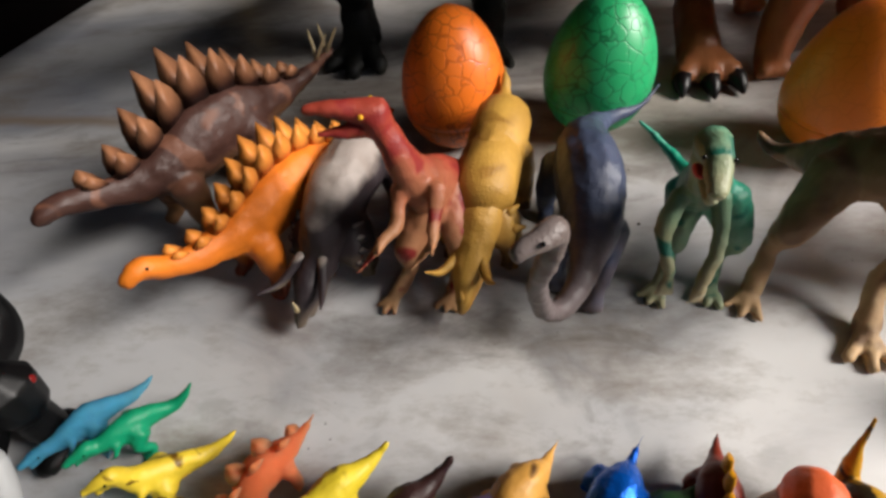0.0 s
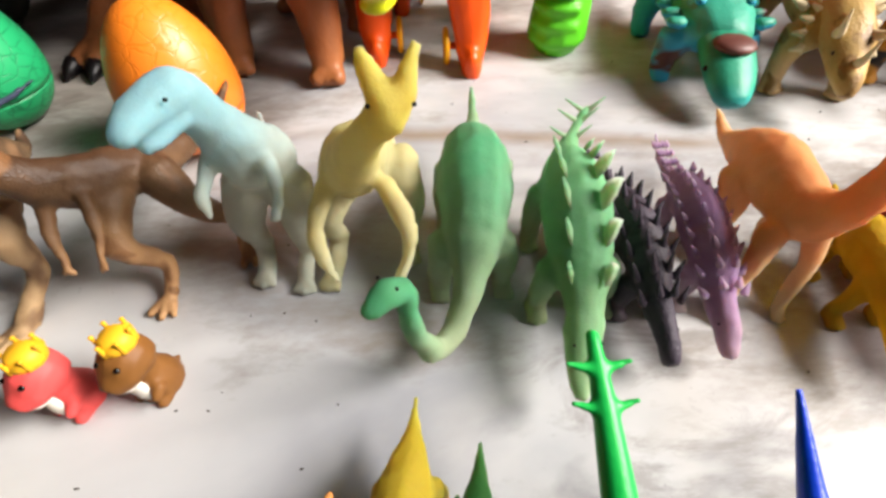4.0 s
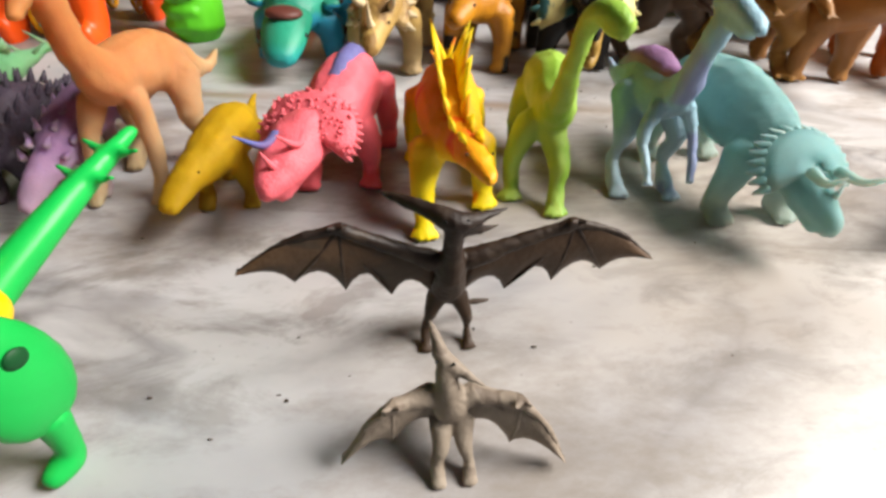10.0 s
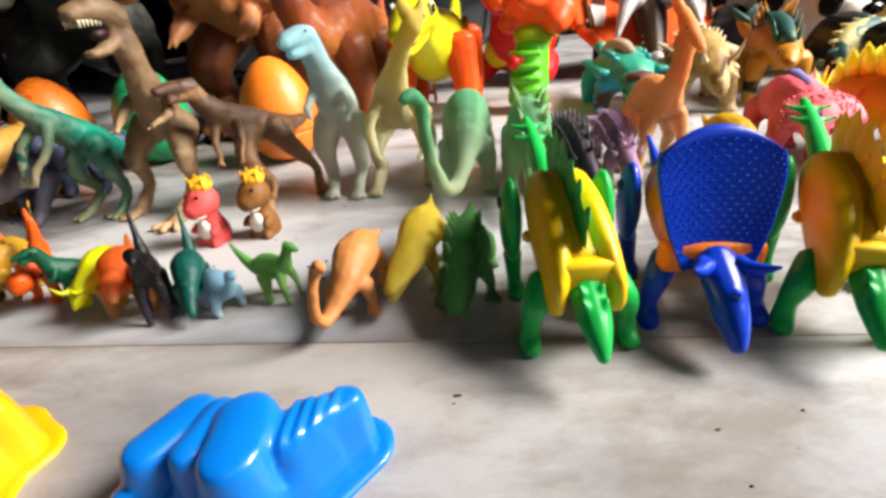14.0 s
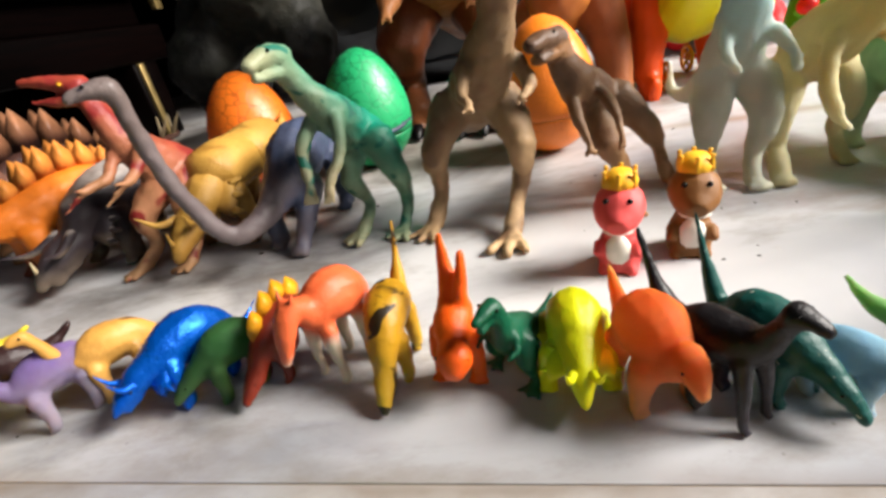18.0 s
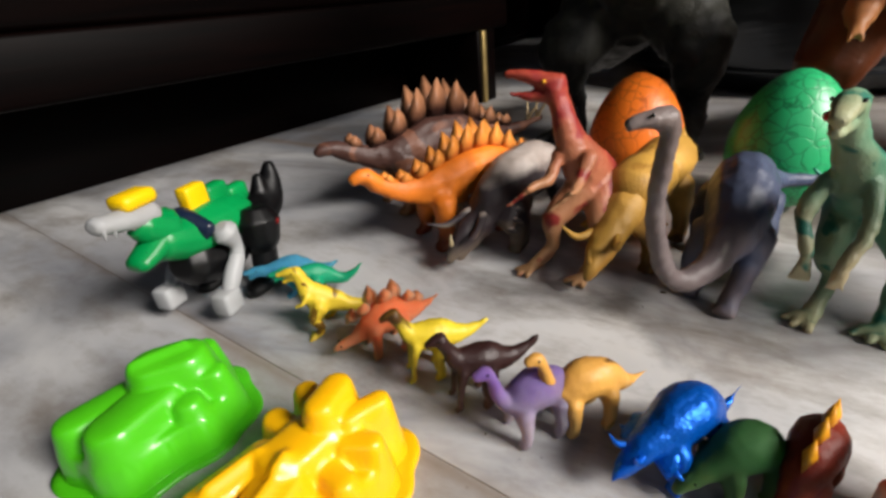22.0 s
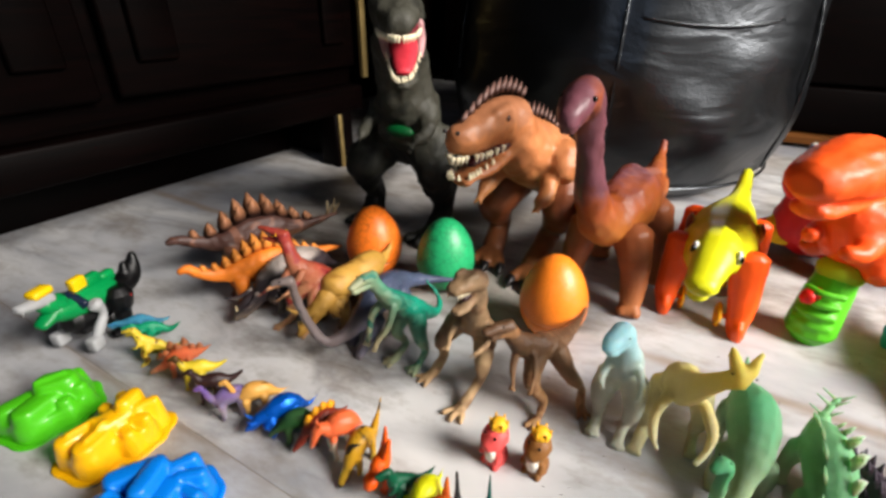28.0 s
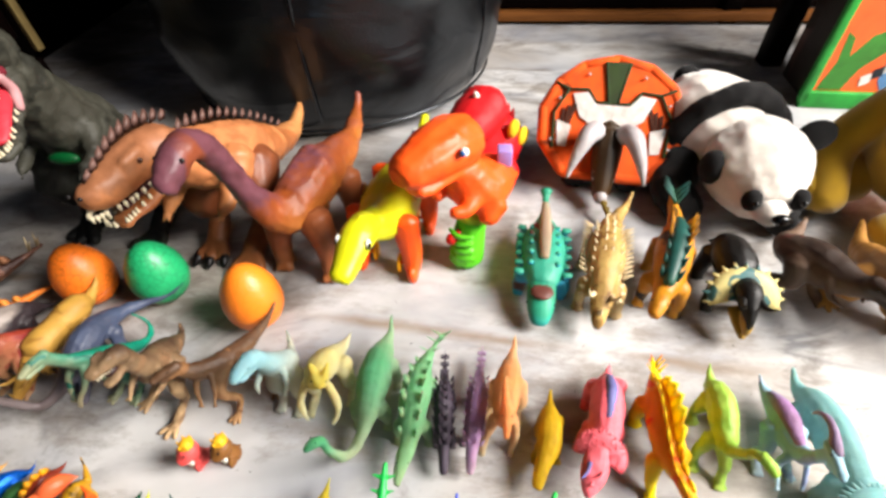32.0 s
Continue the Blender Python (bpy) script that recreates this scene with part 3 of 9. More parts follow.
def steg_tubes(arch=1.0):
    """Plated dinosaur 14 cm long, head low in front."""
    sp = [(-7.6, 0, 4.6, 0.16), (-6.2, 0, 4.0, 0.35), (-4.4, 0, 3.7, 0.7, 0.85), (-2.2, 0, 3.9 * arch, 1.3, 1.6), (0, 0, 4.1 * arch, 1.6, 1.95), (2.0, 0, 3.5 * arch, 1.35, 1.6), (3.8, 0, 2.7, 0.8, 0.95), (5.4, 0, 2.2, 0.52, 0.58), (6.6, 0, 1.95, 0.52, 0.5), (7.5, 0, 1.75, 0.3, 0.28)]
    t = [sp]
    for x, zh in ((2.1, 3.0), (-1.9, 3.6)):
        for s in (1, -1):
            t += limb((x, s * 1.1, zh, 0.95), (x + 0.1, s * 1.45, zh * 0.5, 0.62), (x + 0.25, s * 1.5, 0.5), None, 3, 1.4)
    return t


def plate_row(mat, label, xs, z_of, h_of, w=1.5, y=0.35, lean=18, alternate=True, thick=0.2, name="plate"):
    out = []
    for i, x in enumerate(xs):
        s = (1 if i % 2 else -1) if alternate else 0
        up = (0.0 if i < len(xs) * 0.7 else -0.25, s * math.sin(radians(lean)), 1)
        out.append((name, leaf_plate((x, s * y, z_of(x)), up, (1, 0, 0), w * (0.55 + 0.45 * h_of(x) / 2.0), h_of(x), thick), mat, label))
    return out


def horned_tubes(head_z=3.0, head_y=0.0):
    """Horned dinosaur 14 cm long."""
    sp = [(-7.4, 0, 1.2, 0.12), (-5.8, 0, 2.2, 0.42), (-4.0, 0, 3.3, 1.1, 1.2), (-1.6, 0, 4.0, 1.75, 1.9), (0.8, 0, 3.9, 1.75, 1.8), (2.6, head_y * 0.3, 3.5, 1.35, 1.4), (4.0, head_y * 0.7, head_z, 1.1, 1.1), (5.4, head_y, head_z - 0.5, 0.8, 0.85), (6.6, head_y * 1.1, head_z - 1.1, 0.42, 0.5), (7.1, head_y * 1.12, head_z - 1.6, 0.2, 0.25)]
    t = [sp, [(4.6, head_y * 0.9, head_z - 1.0, 0.6, 0.3), (6.2, head_y, head_z - 1.7, 0.35, 0.22)]]
    for x, zh in ((2.0, 3.0), (-2.8, 3.2)):
        for s in (1, -1):
            t += limb((x, s * 1.3, zh, 1.0), (x + 0.15, s * 1.75, zh * 0.5, 0.72), (x + 0.2, s * 1.8, 0.6), None, 3, 1.3)
    return t


def frill(c, w, h, tilt, mat, label, knobs=9, thick=0.28, knob=0.28, mat_knob=None):
    """A neck shield: dished fan with studs on its rim. c: centre at its base, tilt: degrees back from upright."""
    bm = bmesh.new()
    ca, sa = math.cos(radians(tilt)), math.sin(radians(tilt))

    def at(u, v, d):
        a = radians(-25 + 230 * u)
        y, z, x = w * v * math.cos(a), h * v * math.sin(a), -0.5 * v * v + d
        return Vector((c[0] + x * ca - z * sa, c[1] + y, c[2] + x * sa + z * ca)) * CM

    grid = [[[bm.verts.new(at(i / 16, v, d)) for i in range(17)] for v in (0.12, 0.5, 0.8, 1.0)] for d in (thick / 2, -thick / 2)]
    for g in grid:
        for ra, rb in zip(g, g[1:]):
            for i in range(16):
                bm.faces.new((ra[i], ra[i + 1], rb[i + 1], rb[i]))
    for i in range(16):
        for r in (0, 3):
            bm.faces.new((grid[0][r][i], grid[0][r][i + 1], grid[1][r][i + 1], grid[1][r][i]))
    for e in (0, 16):
        for r in range(3):
            bm.faces.new((grid[0][r][e], grid[0][r + 1][e], grid[1][r + 1][e], grid[1][r][e]))
    out = [("frill", bm, mat, label)]
    for i in range(knobs):
        u = (i + 0.5) / knobs
        p, q = at(u, 0.97, 0) / CM, at(u, 1.0 + knob * 1.6 / w, 0) / CM
        out.append(("frill_stud", cone([(*p, knob), (*q, knob * 0.3)], 6, 1), mat_knob or mat, ""))
    return out


def horn(name, base, tip, r, mat, label="", bow=0.4):
    m = [(b + t) / 2 for b, t in zip(base, tip)]
    m[0] += bow * 0.4
    m[2] -= bow
    return (name, cone([(*base, r), (*m, r * 0.68), (*tip, r * 0.12)], 8, 4), mat, label)


def neck_tubes(neck, tail_yaw=0.0, tail_up=0.0, girth=1.0):
    """Long-necked dinosaur; neck: points from the chest at (3, 0, 4) to the snout."""
    sp = [(-8.0, 0, 2.6 + tail_up, 0.14), (-6.4, 0, 2.6 + tail_up * 0.6, 0.35), (-4.6, 0, 3.4, 0.8, 0.9), (-2.4, 0, 4.5, 1.45 * girth, 1.6 * girth), (0.2, 0, 4.7, 1.8 * girth, 1.9 * girth), (2.2, 0, 4.3, 1.4 * girth, 1.5 * girth)]
    t = [bend(sp, 0, 0, tail_yaw, -3.0) + [tuple(p) for p in neck]]
    for x, zh in ((1.8, 3.4), (-2.2, 3.6)):
        for s in (1, -1):
            t += limb((x, s * 1.15, zh, 1.05), (x, s * 1.5, zh * 0.5, 0.68), (x + 0.15, s * 1.55, 0.55), None, 3, 1.2)
    return t


HORN = toy("bone coloured plastic", "d8c49a", rough=0.4)
CLAW = plain("black claw paint", "141012", 0.3)
TEETH = plain("ivory tooth paint", "e6dcbc", 0.4)


def steg(base_nose, tail_tip, girth, mat, plate_mat, lab, plate_lab, heights, w, spikes):
    """Plated dinosaur stretched from nose to tail over the floor."""
    n, tl = Vector(base_nose[:2]), Vector(tail_tip[:2])
    f, sd = (n - tl).normalized(), Vector((-(n - tl).normalized().y, (n - tl).normalized().x))
    ln = (n - tl).length

    def at(u, z, r, r2=None, y=0.0):
        q = tl + f * (u * ln) + sd * y
        return (q.x, q.y, z, r * girth, (r2 or r) * girth)

    g = girth
    tb = [[at(0, tail_tip[2], 0.2), at(0.12, 3.6 * g, 0.4), at(0.26, 3.5 * g, 0.75, 0.85), at(0.42, 3.9 * g, 1.3, 1.6), at(0.55, 4.0 * g, 1.45, 1.8), at(0.68, 3.7 * g, 1.2, 1.4), at(0.79, 3.9 * g, 0.7, 0.8), at(0.89, 4.6 * g, 0.5, 0.55), at(0.95, base_nose[2], 0.5, 0.48), at(1.0, base_nose[2] - 0.1, 0.28)]]
    for u, zh in ((0.69, 3.0), (0.43, 3.4)):
        for k in (1, -1):
            h, kn, ft = at(u, zh * g, 0.9, y=1.0 * k * g), at(u + 0.01, zh * 0.5 * g, 0.58, y=1.4 * k * g), at(u + 0.02, 0, 0.48, y=1.5 * k * g)
            tb += leg(h[:4], kn[:4], (kn[0], kn[1], 1.0 * g, 0.5 * g), (ft[0], ft[1], 0.46 * g), math.degrees(math.atan2(f.y, f.x)), 3, 1.5)
    mid = tl + f * (0.5 * ln)
    line = [at(u, z * g, 0.1)[:3] for u, z in ((0.16, 3.9), (0.3, 4.4), (0.42, 5.3), (0.55, 5.6), (0.68, 4.9), (0.8, 4.5), (0.9, 5.0))]
    ex = plates_along(line, heights, w, plate_mat, plate_lab, both=0.28 * g, thick=0.12, splay=0.25)
    for i in (0.02, 0.07):
        for k in (1, -1):
            o, q = at(i, tail_tip[2] + 0.1, 0.2), at(i - 0.03, tail_tip[2] + 1.6, 0.05, y=0.8 * k)
            if spikes:
                ex.append(("tail_spike", cone([(*o[:3], 0.18), (*q[:3], 0.05)], 6, 1), HORN, "pale tail spike"))
    e = at(0.94, base_nose[2] + 0.25, 0.1)
    animal("toy_stegosaurus", lab, (mid.x, mid.y), tb, mat, 0.17, [at(0.945, base_nose[2] + 0.2, 0.1, y=0.45 * k)[:3] for k in (1, -1)], 0.1, None, ex)


steg((-17.4, 16.5, 5.6), (-7.2, 33.2, 4.4), 1.12, toy("dusky purple brown skin", "4e3630", "a87850", 0.3, 0.6, spots="7a5444", spot_size=40, spot_at=0.58, scales=420, bump=0.5, rough=0.36), toy("tan tipped brown plates", "b07a58", "3a221c", 0.3, 0.8),
     "purple-brown plated dinosaur toy with tan back plates", "tan tipped brown back plate", [1.0, 1.6, 2.3, 2.8, 3.0, 2.9, 2.3, 1.6, 1.0], 1.75, True)
steg((-11.6, 12.9, 5.4), (-2.6, 27.4, 3.2), 0.98, toy("bright orange brown skin", "f0842a", "7a3418", 0.12, 0.42, spots="b85a22", spot_size=30, spot_at=0.62, scales=420, bump=0.5, rough=0.4), toy("orange brown plates", "f29a45", "b85a26", 0.0, 0.5),
     "bright orange plated dinosaur toy with orange plates", "orange back plate", [0.6, 0.9, 1.2, 1.5, 1.8, 1.9, 1.9, 1.7, 1.4, 1.1, 0.8, 0.6], 1.25, False)

DARK = toy("dark grey brown skin", "3a3236", "8a7a68", 0.05, 0.35, back="a49a94", back_at=0.8, scales=380, bump=0.5)
creature("toy_triceratops", "dark grey horned dinosaur toy with pale horns", (-0.042, 0.2), -106, scaled(horned_tubes(2.4), 0.95, 0.82, 1.0), DARK, 0.18, [(5.0, 0, 2.4, 0.7)], 0.13,
         extras=frill((3.4, 0, 2.7), 1.9, 2.0, 35, DARK, "dark studded neck frill", 13, knob=0.22)
         + [horn("brow_horn", (4.2, s * 0.55, 2.9), (6.6, s * 1.6, 2.7), 0.28, DARK, "dark brow horn") for s in (1, -1)] + [horn("nose_horn", (6.0, 0, 1.7), (6.4, 0, 2.4), 0.22, HORN, "pale nose horn")], lumpy=0.9)

RED = toy("brick red and tan skin", "9a4032", "c89a70", 0.12, 0.45, axis=(0.0, 0.5, 0.35), scales=450, bump=0.45, rough=0.36, spots="8c302c", spot_size=60, spot_at=0.6)
rr = [[(2.6, 24.5, 1.4, 0.15), (1.9, 22.2, 2.4, 0.45), (1.1, 19.8, 3.9, 0.95, 1.1), (0.5, 18.2, 5.0, 1.05, 1.4), (0.0, 17.0, 6.4, 0.85, 1.1), (-0.5, 16.6, 7.8, 0.58, 0.68), (-0.9, 16.7, 9.0, 0.52, 0.6), (-1.2, 16.7, 9.7, 0.6, 0.6)],
      [(-1.0, 16.8, 9.8, 0.58, 0.55), (-2.1, 16.5, 10.2, 0.44, 0.36), (-3.4, 16.2, 10.45, 0.24, 0.2)], [(-1.2, 16.7, 9.3, 0.46, 0.34), (-2.2, 16.4, 9.35, 0.32, 0.2), (-3.2, 16.1, 9.5, 0.2, 0.13)]]
rr += leg((0.3, 17.6, 4.5, 1.0), (-0.9, 16.2, 3.0, 0.6), (-1.0, 16.4, 1.3, 0.35), (-1.8, 15.6, 0.36), -120, 3, 3.0) + leg((1.1, 18.4, 4.5, 1.0), (1.4, 16.4, 3.0, 0.6), (1.3, 16.6, 1.3, 0.35), (1.0, 15.6, 0.36), -110, 3, 3.0)
for x0, x1 in ((-0.7, -1.5), (0.8, 0.6)):
    rr += [[(x0, 16.3, 6.6, 0.36), (x0 - 0.2, 15.2, 5.6, 0.3), (x1, 14.4, 5.4, 0.22)]] + [[(x1, 14.4, 5.4, 0.17), (x1 - 0.5 + f * 0.5, 13.6, 5.1 + f * 0.5, 0.08)] for f in (-1, 0, 1)]
animal("toy_raptor", "red and tan standing dinosaur toy with open long jaws", (0.2, 17.4), rr, RED, 0.13, [(-1.5, 16.1, 10.1), (-1.3, 17.3, 10.1)], 0.13, plain("yellow eye paint", "d8a020"))

# mustard above, fading to dark brown towards the feet
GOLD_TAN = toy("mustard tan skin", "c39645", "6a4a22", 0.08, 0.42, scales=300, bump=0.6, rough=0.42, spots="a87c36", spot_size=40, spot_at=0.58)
yt = [[(-7.6, -0.6, 5.6, 0.1), (-6.4, -0.4, 4.6, 0.35), (-4.8, -0.2, 4.1, 0.8), (-2.8, 0, 4.3, 1.25, 1.5), (-0.6, 0, 4.2, 1.4, 1.6), (1.6, 0, 3.7, 1.25, 1.4), (3.2, 0, 3.1, 1.0, 1.1), (4.6, 0, 2.3, 0.8, 0.8), (5.8, 0, 1.6, 0.45, 0.5), (6.3, 0, 1.0, 0.22, 0.28)]]
for x, zh in ((1.8, 3.0), (-2.6, 3.4)):
    for s in (1, -1):
        yt += limb((x, s * 1.0, zh, 0.85), (x, s * 1.4, zh * 0.5, 0.58), (x + 0.2, s * 1.5, 0.48), None, 3, 1.4)
saddle = []
for x, z, r in ((-2.6, 4.45, 1.46), (0.5, 4.25, 1.5)):
    saddle.append(("back_panel", cone([(x - 1.5, 0, z - 0.15, r * 0.9), (x - 1.35, 0, z, r), (x, 0, z + 0.05, r * 1.04), (x + 1.3, 0, z - 0.15, r * 1.04), (x + 1.42, 0, z - 0.2, r * 0.98)], 12, 1), GOLD_TAN, "stepped band of back armour"))
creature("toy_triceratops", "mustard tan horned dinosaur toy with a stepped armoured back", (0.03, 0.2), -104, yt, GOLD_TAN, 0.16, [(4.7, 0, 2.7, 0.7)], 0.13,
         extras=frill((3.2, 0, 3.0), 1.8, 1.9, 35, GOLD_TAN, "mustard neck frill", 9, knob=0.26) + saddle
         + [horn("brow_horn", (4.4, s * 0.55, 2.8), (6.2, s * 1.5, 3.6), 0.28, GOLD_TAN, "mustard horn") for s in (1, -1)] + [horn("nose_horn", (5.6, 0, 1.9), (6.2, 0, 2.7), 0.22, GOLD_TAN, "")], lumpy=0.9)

BLUE_GREY = toy("blue grey and taupe skin", "6a6068", "857a78", 0.0, 0.4, back="475068", back_at=0.3, scales=420, bump=0.45, rough=0.34, axis=1)
bb = [[(13.4, 28.0, 3.4, 0.1), (12.0, 26.6, 2.9, 0.22), (10.0, 25.4, 3.0, 0.45), (8.4, 23.4, 3.7, 0.85), (7.6, 20.8, 4.4, 1.35, 1.5), (7.5, 18.4, 4.4, 1.5, 1.7), (7.3, 16.3, 3.6, 1.1, 1.2), (6.8, 14.7, 2.9, 0.66), (6.0, 13.5, 2.4, 0.5), (5.2, 12.8, 2.6, 0.45), (4.6, 12.3, 4.2, 0.4), (4.3, 11.7, 6.2, 0.36), (4.4, 11.1, 8.2, 0.33), (4.5, 10.9, 9.2, 0.34), (4.4, 10.8, 9.7, 0.4), (3.9, 10.4, 9.8, 0.38, 0.32), (3.3, 10.0, 9.65, 0.26, 0.2)]]
bb += leg((6.5, 17.0, 3.2, 0.85), (6.0, 16.4, 1.9, 0.55), (6.0, 16.3, 1.0, 0.48), (6.0, 16.2, 0.48), -100, 3, 1.3) + leg((8.3, 16.8, 3.2, 0.85), (8.1, 15.8, 1.9, 0.55), (7.8, 15.3, 1.0, 0.46), (7.6, 15.0, 0.48), -100, 3, 1.3)
bb += leg((6.5, 21.2, 3.4, 0.9), (6.1, 20.8, 2.0, 0.6), (6.1, 21.0, 1.0, 0.5), (6.1, 20.8, 0.48), -100, 3, 1.3) + leg((8.7, 21.2, 3.4, 0.9), (9.0, 20.6, 2.0, 0.6), (9.0, 20.8, 1.0, 0.5), (9.0, 20.6, 0.48), -100, 3, 1.3)
animal("toy_brachiosaurus", "blue-grey long-necked dinosaur toy with curling neck", (7.5, 18.4), bb, BLUE_GREY, 0.14, [(4.0, 10.1, 10.0), (4.1, 10.9, 10.0)], 0.1)

GREEN = toy("sea green and cream skin", "148a70", "d0bc94", 0.1, 0.5, spots="1f6e5c", spot_size=70, spot_at=0.62, scales=420, bump=0.5, rough=0.36, axis=(0.15, 0.62, 0.25))
gt = [[(10.6, 22.6, 4.7, 0.08), (12.0, 22.4, 3.4, 0.2), (12.7, 21.0, 2.9, 0.34), (12.6, 19.4, 3.5, 0.55), (12.1, 17.8, 4.7, 0.85, 0.95), (11.4, 16.6, 5.7, 0.95, 1.15), (10.7, 15.5, 6.9, 0.78, 0.95), (10.1, 14.7, 8.1, 0.52, 0.62), (9.7, 14.2, 9.2, 0.52, 0.58)],
      [(9.7, 14.4, 9.5, 0.55, 0.55), (9.4, 13.3, 9.75, 0.46, 0.42), (9.05, 12.1, 9.5, 0.3, 0.26)], [(9.6, 14.0, 9.0, 0.42, 0.32), (9.35, 13.1, 9.0, 0.32, 0.2), (9.1, 12.3, 9.0, 0.22, 0.13)]]
gt += leg((12.4, 16.6, 5.0, 0.95), (13.3, 15.8, 3.2, 0.6), (13.4, 16.5, 1.5, 0.34), (13.1, 15.6, 0.38), -115, 3, 3.2) + leg((11.2, 17.2, 5.0, 0.9), (10.8, 16.0, 3.2, 0.55), (11.3, 16.8, 1.5, 0.32), (10.8, 15.6, 0.36), -130, 3, 3.2)
gt += [[(9.9, 15.3, 6.6, 0.36), (9.3, 14.4, 5.4, 0.3), (9.6, 13.4, 4.2, 0.22)], [(11.2, 15.0, 6.6, 0.36), (11.2, 13.9, 5.3, 0.3), (10.6, 12.9, 4.2, 0.22)]]
gt += [[(x, y, 4.2, 0.16), (x - 0.2 + f, y - 0.4, 3.3, 0.08)] for x, y in ((9.6, 13.4), (10.6, 12.9)) for f in (-0.25, 0.05, 0.35)]
animal("toy_raptor", "sea green raptor toy with cream belly and curled tail", (11.8, 16.4), gt, GREEN, 0.12, [(8.95, 13.2, 9.95), (9.75, 13.0, 9.95)], 0.1, None,
       [("cheek_patch", ball((9.0, 13.3, 9.35), 0.28, (0.6, 1.2, 0.6)), plain("red cheek paint", "c84848"), "small red cheek patch")])

BROWN = toy("weathered brown grey skin", "4e3c2e", "c8a67c", 0.24, 0.62, spots="8a6c50", spot_size=34, spot_at=0.6, scales=420, bump=0.4, rough=0.5, axis=(0.0, 0.5, 0.5))
t = [[(16.2, 21.8, 4.2, 0.15), (16.6, 21.0, 3.8, 0.3), (17.2, 19.6, 4.4, 0.65), (17.4, 17.8, 5.4, 1.15, 1.25), (17.8, 16.2, 6.6, 1.3, 1.45), (18.4, 14.7, 8.0, 1.1, 1.3), (18.8, 13.6, 9.6, 0.75, 0.9), (18.9, 13.2, 11.0, 0.75, 0.85), (18.8, 13.0, 11.9, 0.85, 0.8)],
     [(18.9, 13.1, 12.2, 0.95, 0.9), (18.6, 12.2, 12.75, 0.85, 0.7), (18.25, 11.3, 12.7, 0.66, 0.52), (18.0, 10.7, 12.55, 0.52, 0.42)], [(18.7, 12.8, 11.3, 0.75, 0.45), (18.4, 11.8, 10.8, 0.6, 0.3), (18.1, 11.0, 10.7, 0.45, 0.26)],
     [(18.15, 12.4, 13.25, 0.34), (17.95, 11.7, 13.25, 0.2)], [(19.1, 12.2, 13.25, 0.34), (18.8, 11.5, 13.25, 0.2)]]
t += leg((16.6, 16.8, 5.8, 1.15), (15.3, 15.8, 4.0, 0.7), (15.4, 16.2, 1.9, 0.42), (14.7, 15.1, 0.42), -125, 3, 3.6) + leg((18.8, 16.4, 5.8, 1.15), (19.4, 14.4, 4.1, 0.7), (19.2, 14.6, 1.9, 0.42), (18.4, 12.9, 0.45), -105, 3, 3.8)
for x in (17.3, 19.5):
    t += [[(x, 14.4, 7.8, 0.38), (x + (x - 18.4) * 0.3, 13.3, 6.9, 0.28), (x + (x - 18.4) * 0.1, 12.4, 6.7, 0.18)]] + [[(x, 12.5, 6.7, 0.14), (x - 0.2 + f, 11.9, 6.4, 0.07)] for f in (-0.2, 0.2)]
animal("toy_tyrannosaurus", "grey-brown standing meat-eater toy with open mouth", (17.2, 15.4), t, BROWN, 0.14, [(17.8, 12.0, 12.95), (19.15, 11.8, 12.95)], 0.12, None,
       [("tooth", cone([(18.4 - 0.06 * i + s * (0.52 - 0.03 * i), 11.7 - 0.2 * i, 12.3, 0.08), (18.4 - 0.06 * i + s * (0.52 - 0.03 * i), 11.7 - 0.2 * i, 12.0, 0.02)], 5, 1), TEETH, "") for i in range(6) for s in (1, -1)]
       + [("mouth_lining", ball((18.45, 12.1, 11.6), 0.5, (0.95, 1.5, 0.7)), plain("dark maroon mouth paint", "2c1214", 0.4), "dark mouth lining")], lumpy=1.0)

t = [[(25.9, 24.6, 4.6, 0.12), (25.6, 23.0, 4.2, 0.32), (25.0, 20.8, 4.2, 0.6), (24.2, 18.6, 4.6, 0.95), (23.4, 16.8, 5.2, 1.0, 1.15), (22.4, 15.4, 6.0, 0.9, 1.05), (21.6, 14.6, 7.2, 0.62, 0.72), (21.2, 14.3, 8.0, 0.6, 0.62)],
     [(21.3, 14.4, 8.2, 0.62, 0.56), (20.4, 13.4, 8.4, 0.48, 0.4), (19.8, 12.7, 8.3, 0.34, 0.28)], [(21.1, 14.1, 7.8, 0.48, 0.3), (20.2, 13.1, 7.7, 0.34, 0.2)]]
t += leg((23.2, 16.0, 4.8, 0.95), (23.4, 14.4, 3.3, 0.6), (24.4, 14.9, 1.6, 0.36), (24.3, 14.0, 0.36), -100, 3, 3.2) + leg((24.6, 17.2, 4.8, 0.95), (26.0, 16.6, 3.2, 0.58), (27.0, 17.4, 1.5, 0.34), (27.2, 16.6, 0.36), -60, 3, 3.2)
t += [[(21.9, 14.7, 5.8, 0.34), (21.9, 13.8, 4.8, 0.26), (22.2, 13.2, 4.0, 0.18)], [(23.2, 14.9, 5.8, 0.34), (23.6, 14.0, 4.9, 0.26), (23.6, 13.3, 4.2, 0.18)]] + [[(x, 13.2, 4.1, 0.13), (x + f, 12.9, 3.5, 0.06)] for x in (22.2, 23.6) for f in (-0.2, 0.15)]
animal("toy_raptor", "brown crouching raptor toy with striped back", (24.2, 16.2), t, toy("warm brown skin", "58402e", "c09468", 0.15, 0.55, spots="8a6444", spot_size=50, spot_at=0.6, scales=380, bump=0.5, axis=(0.0, 0.35, 0.6)), 0.13, [(20.5, 13.9, 8.65), (21.0, 13.5, 8.65)], 0.1)


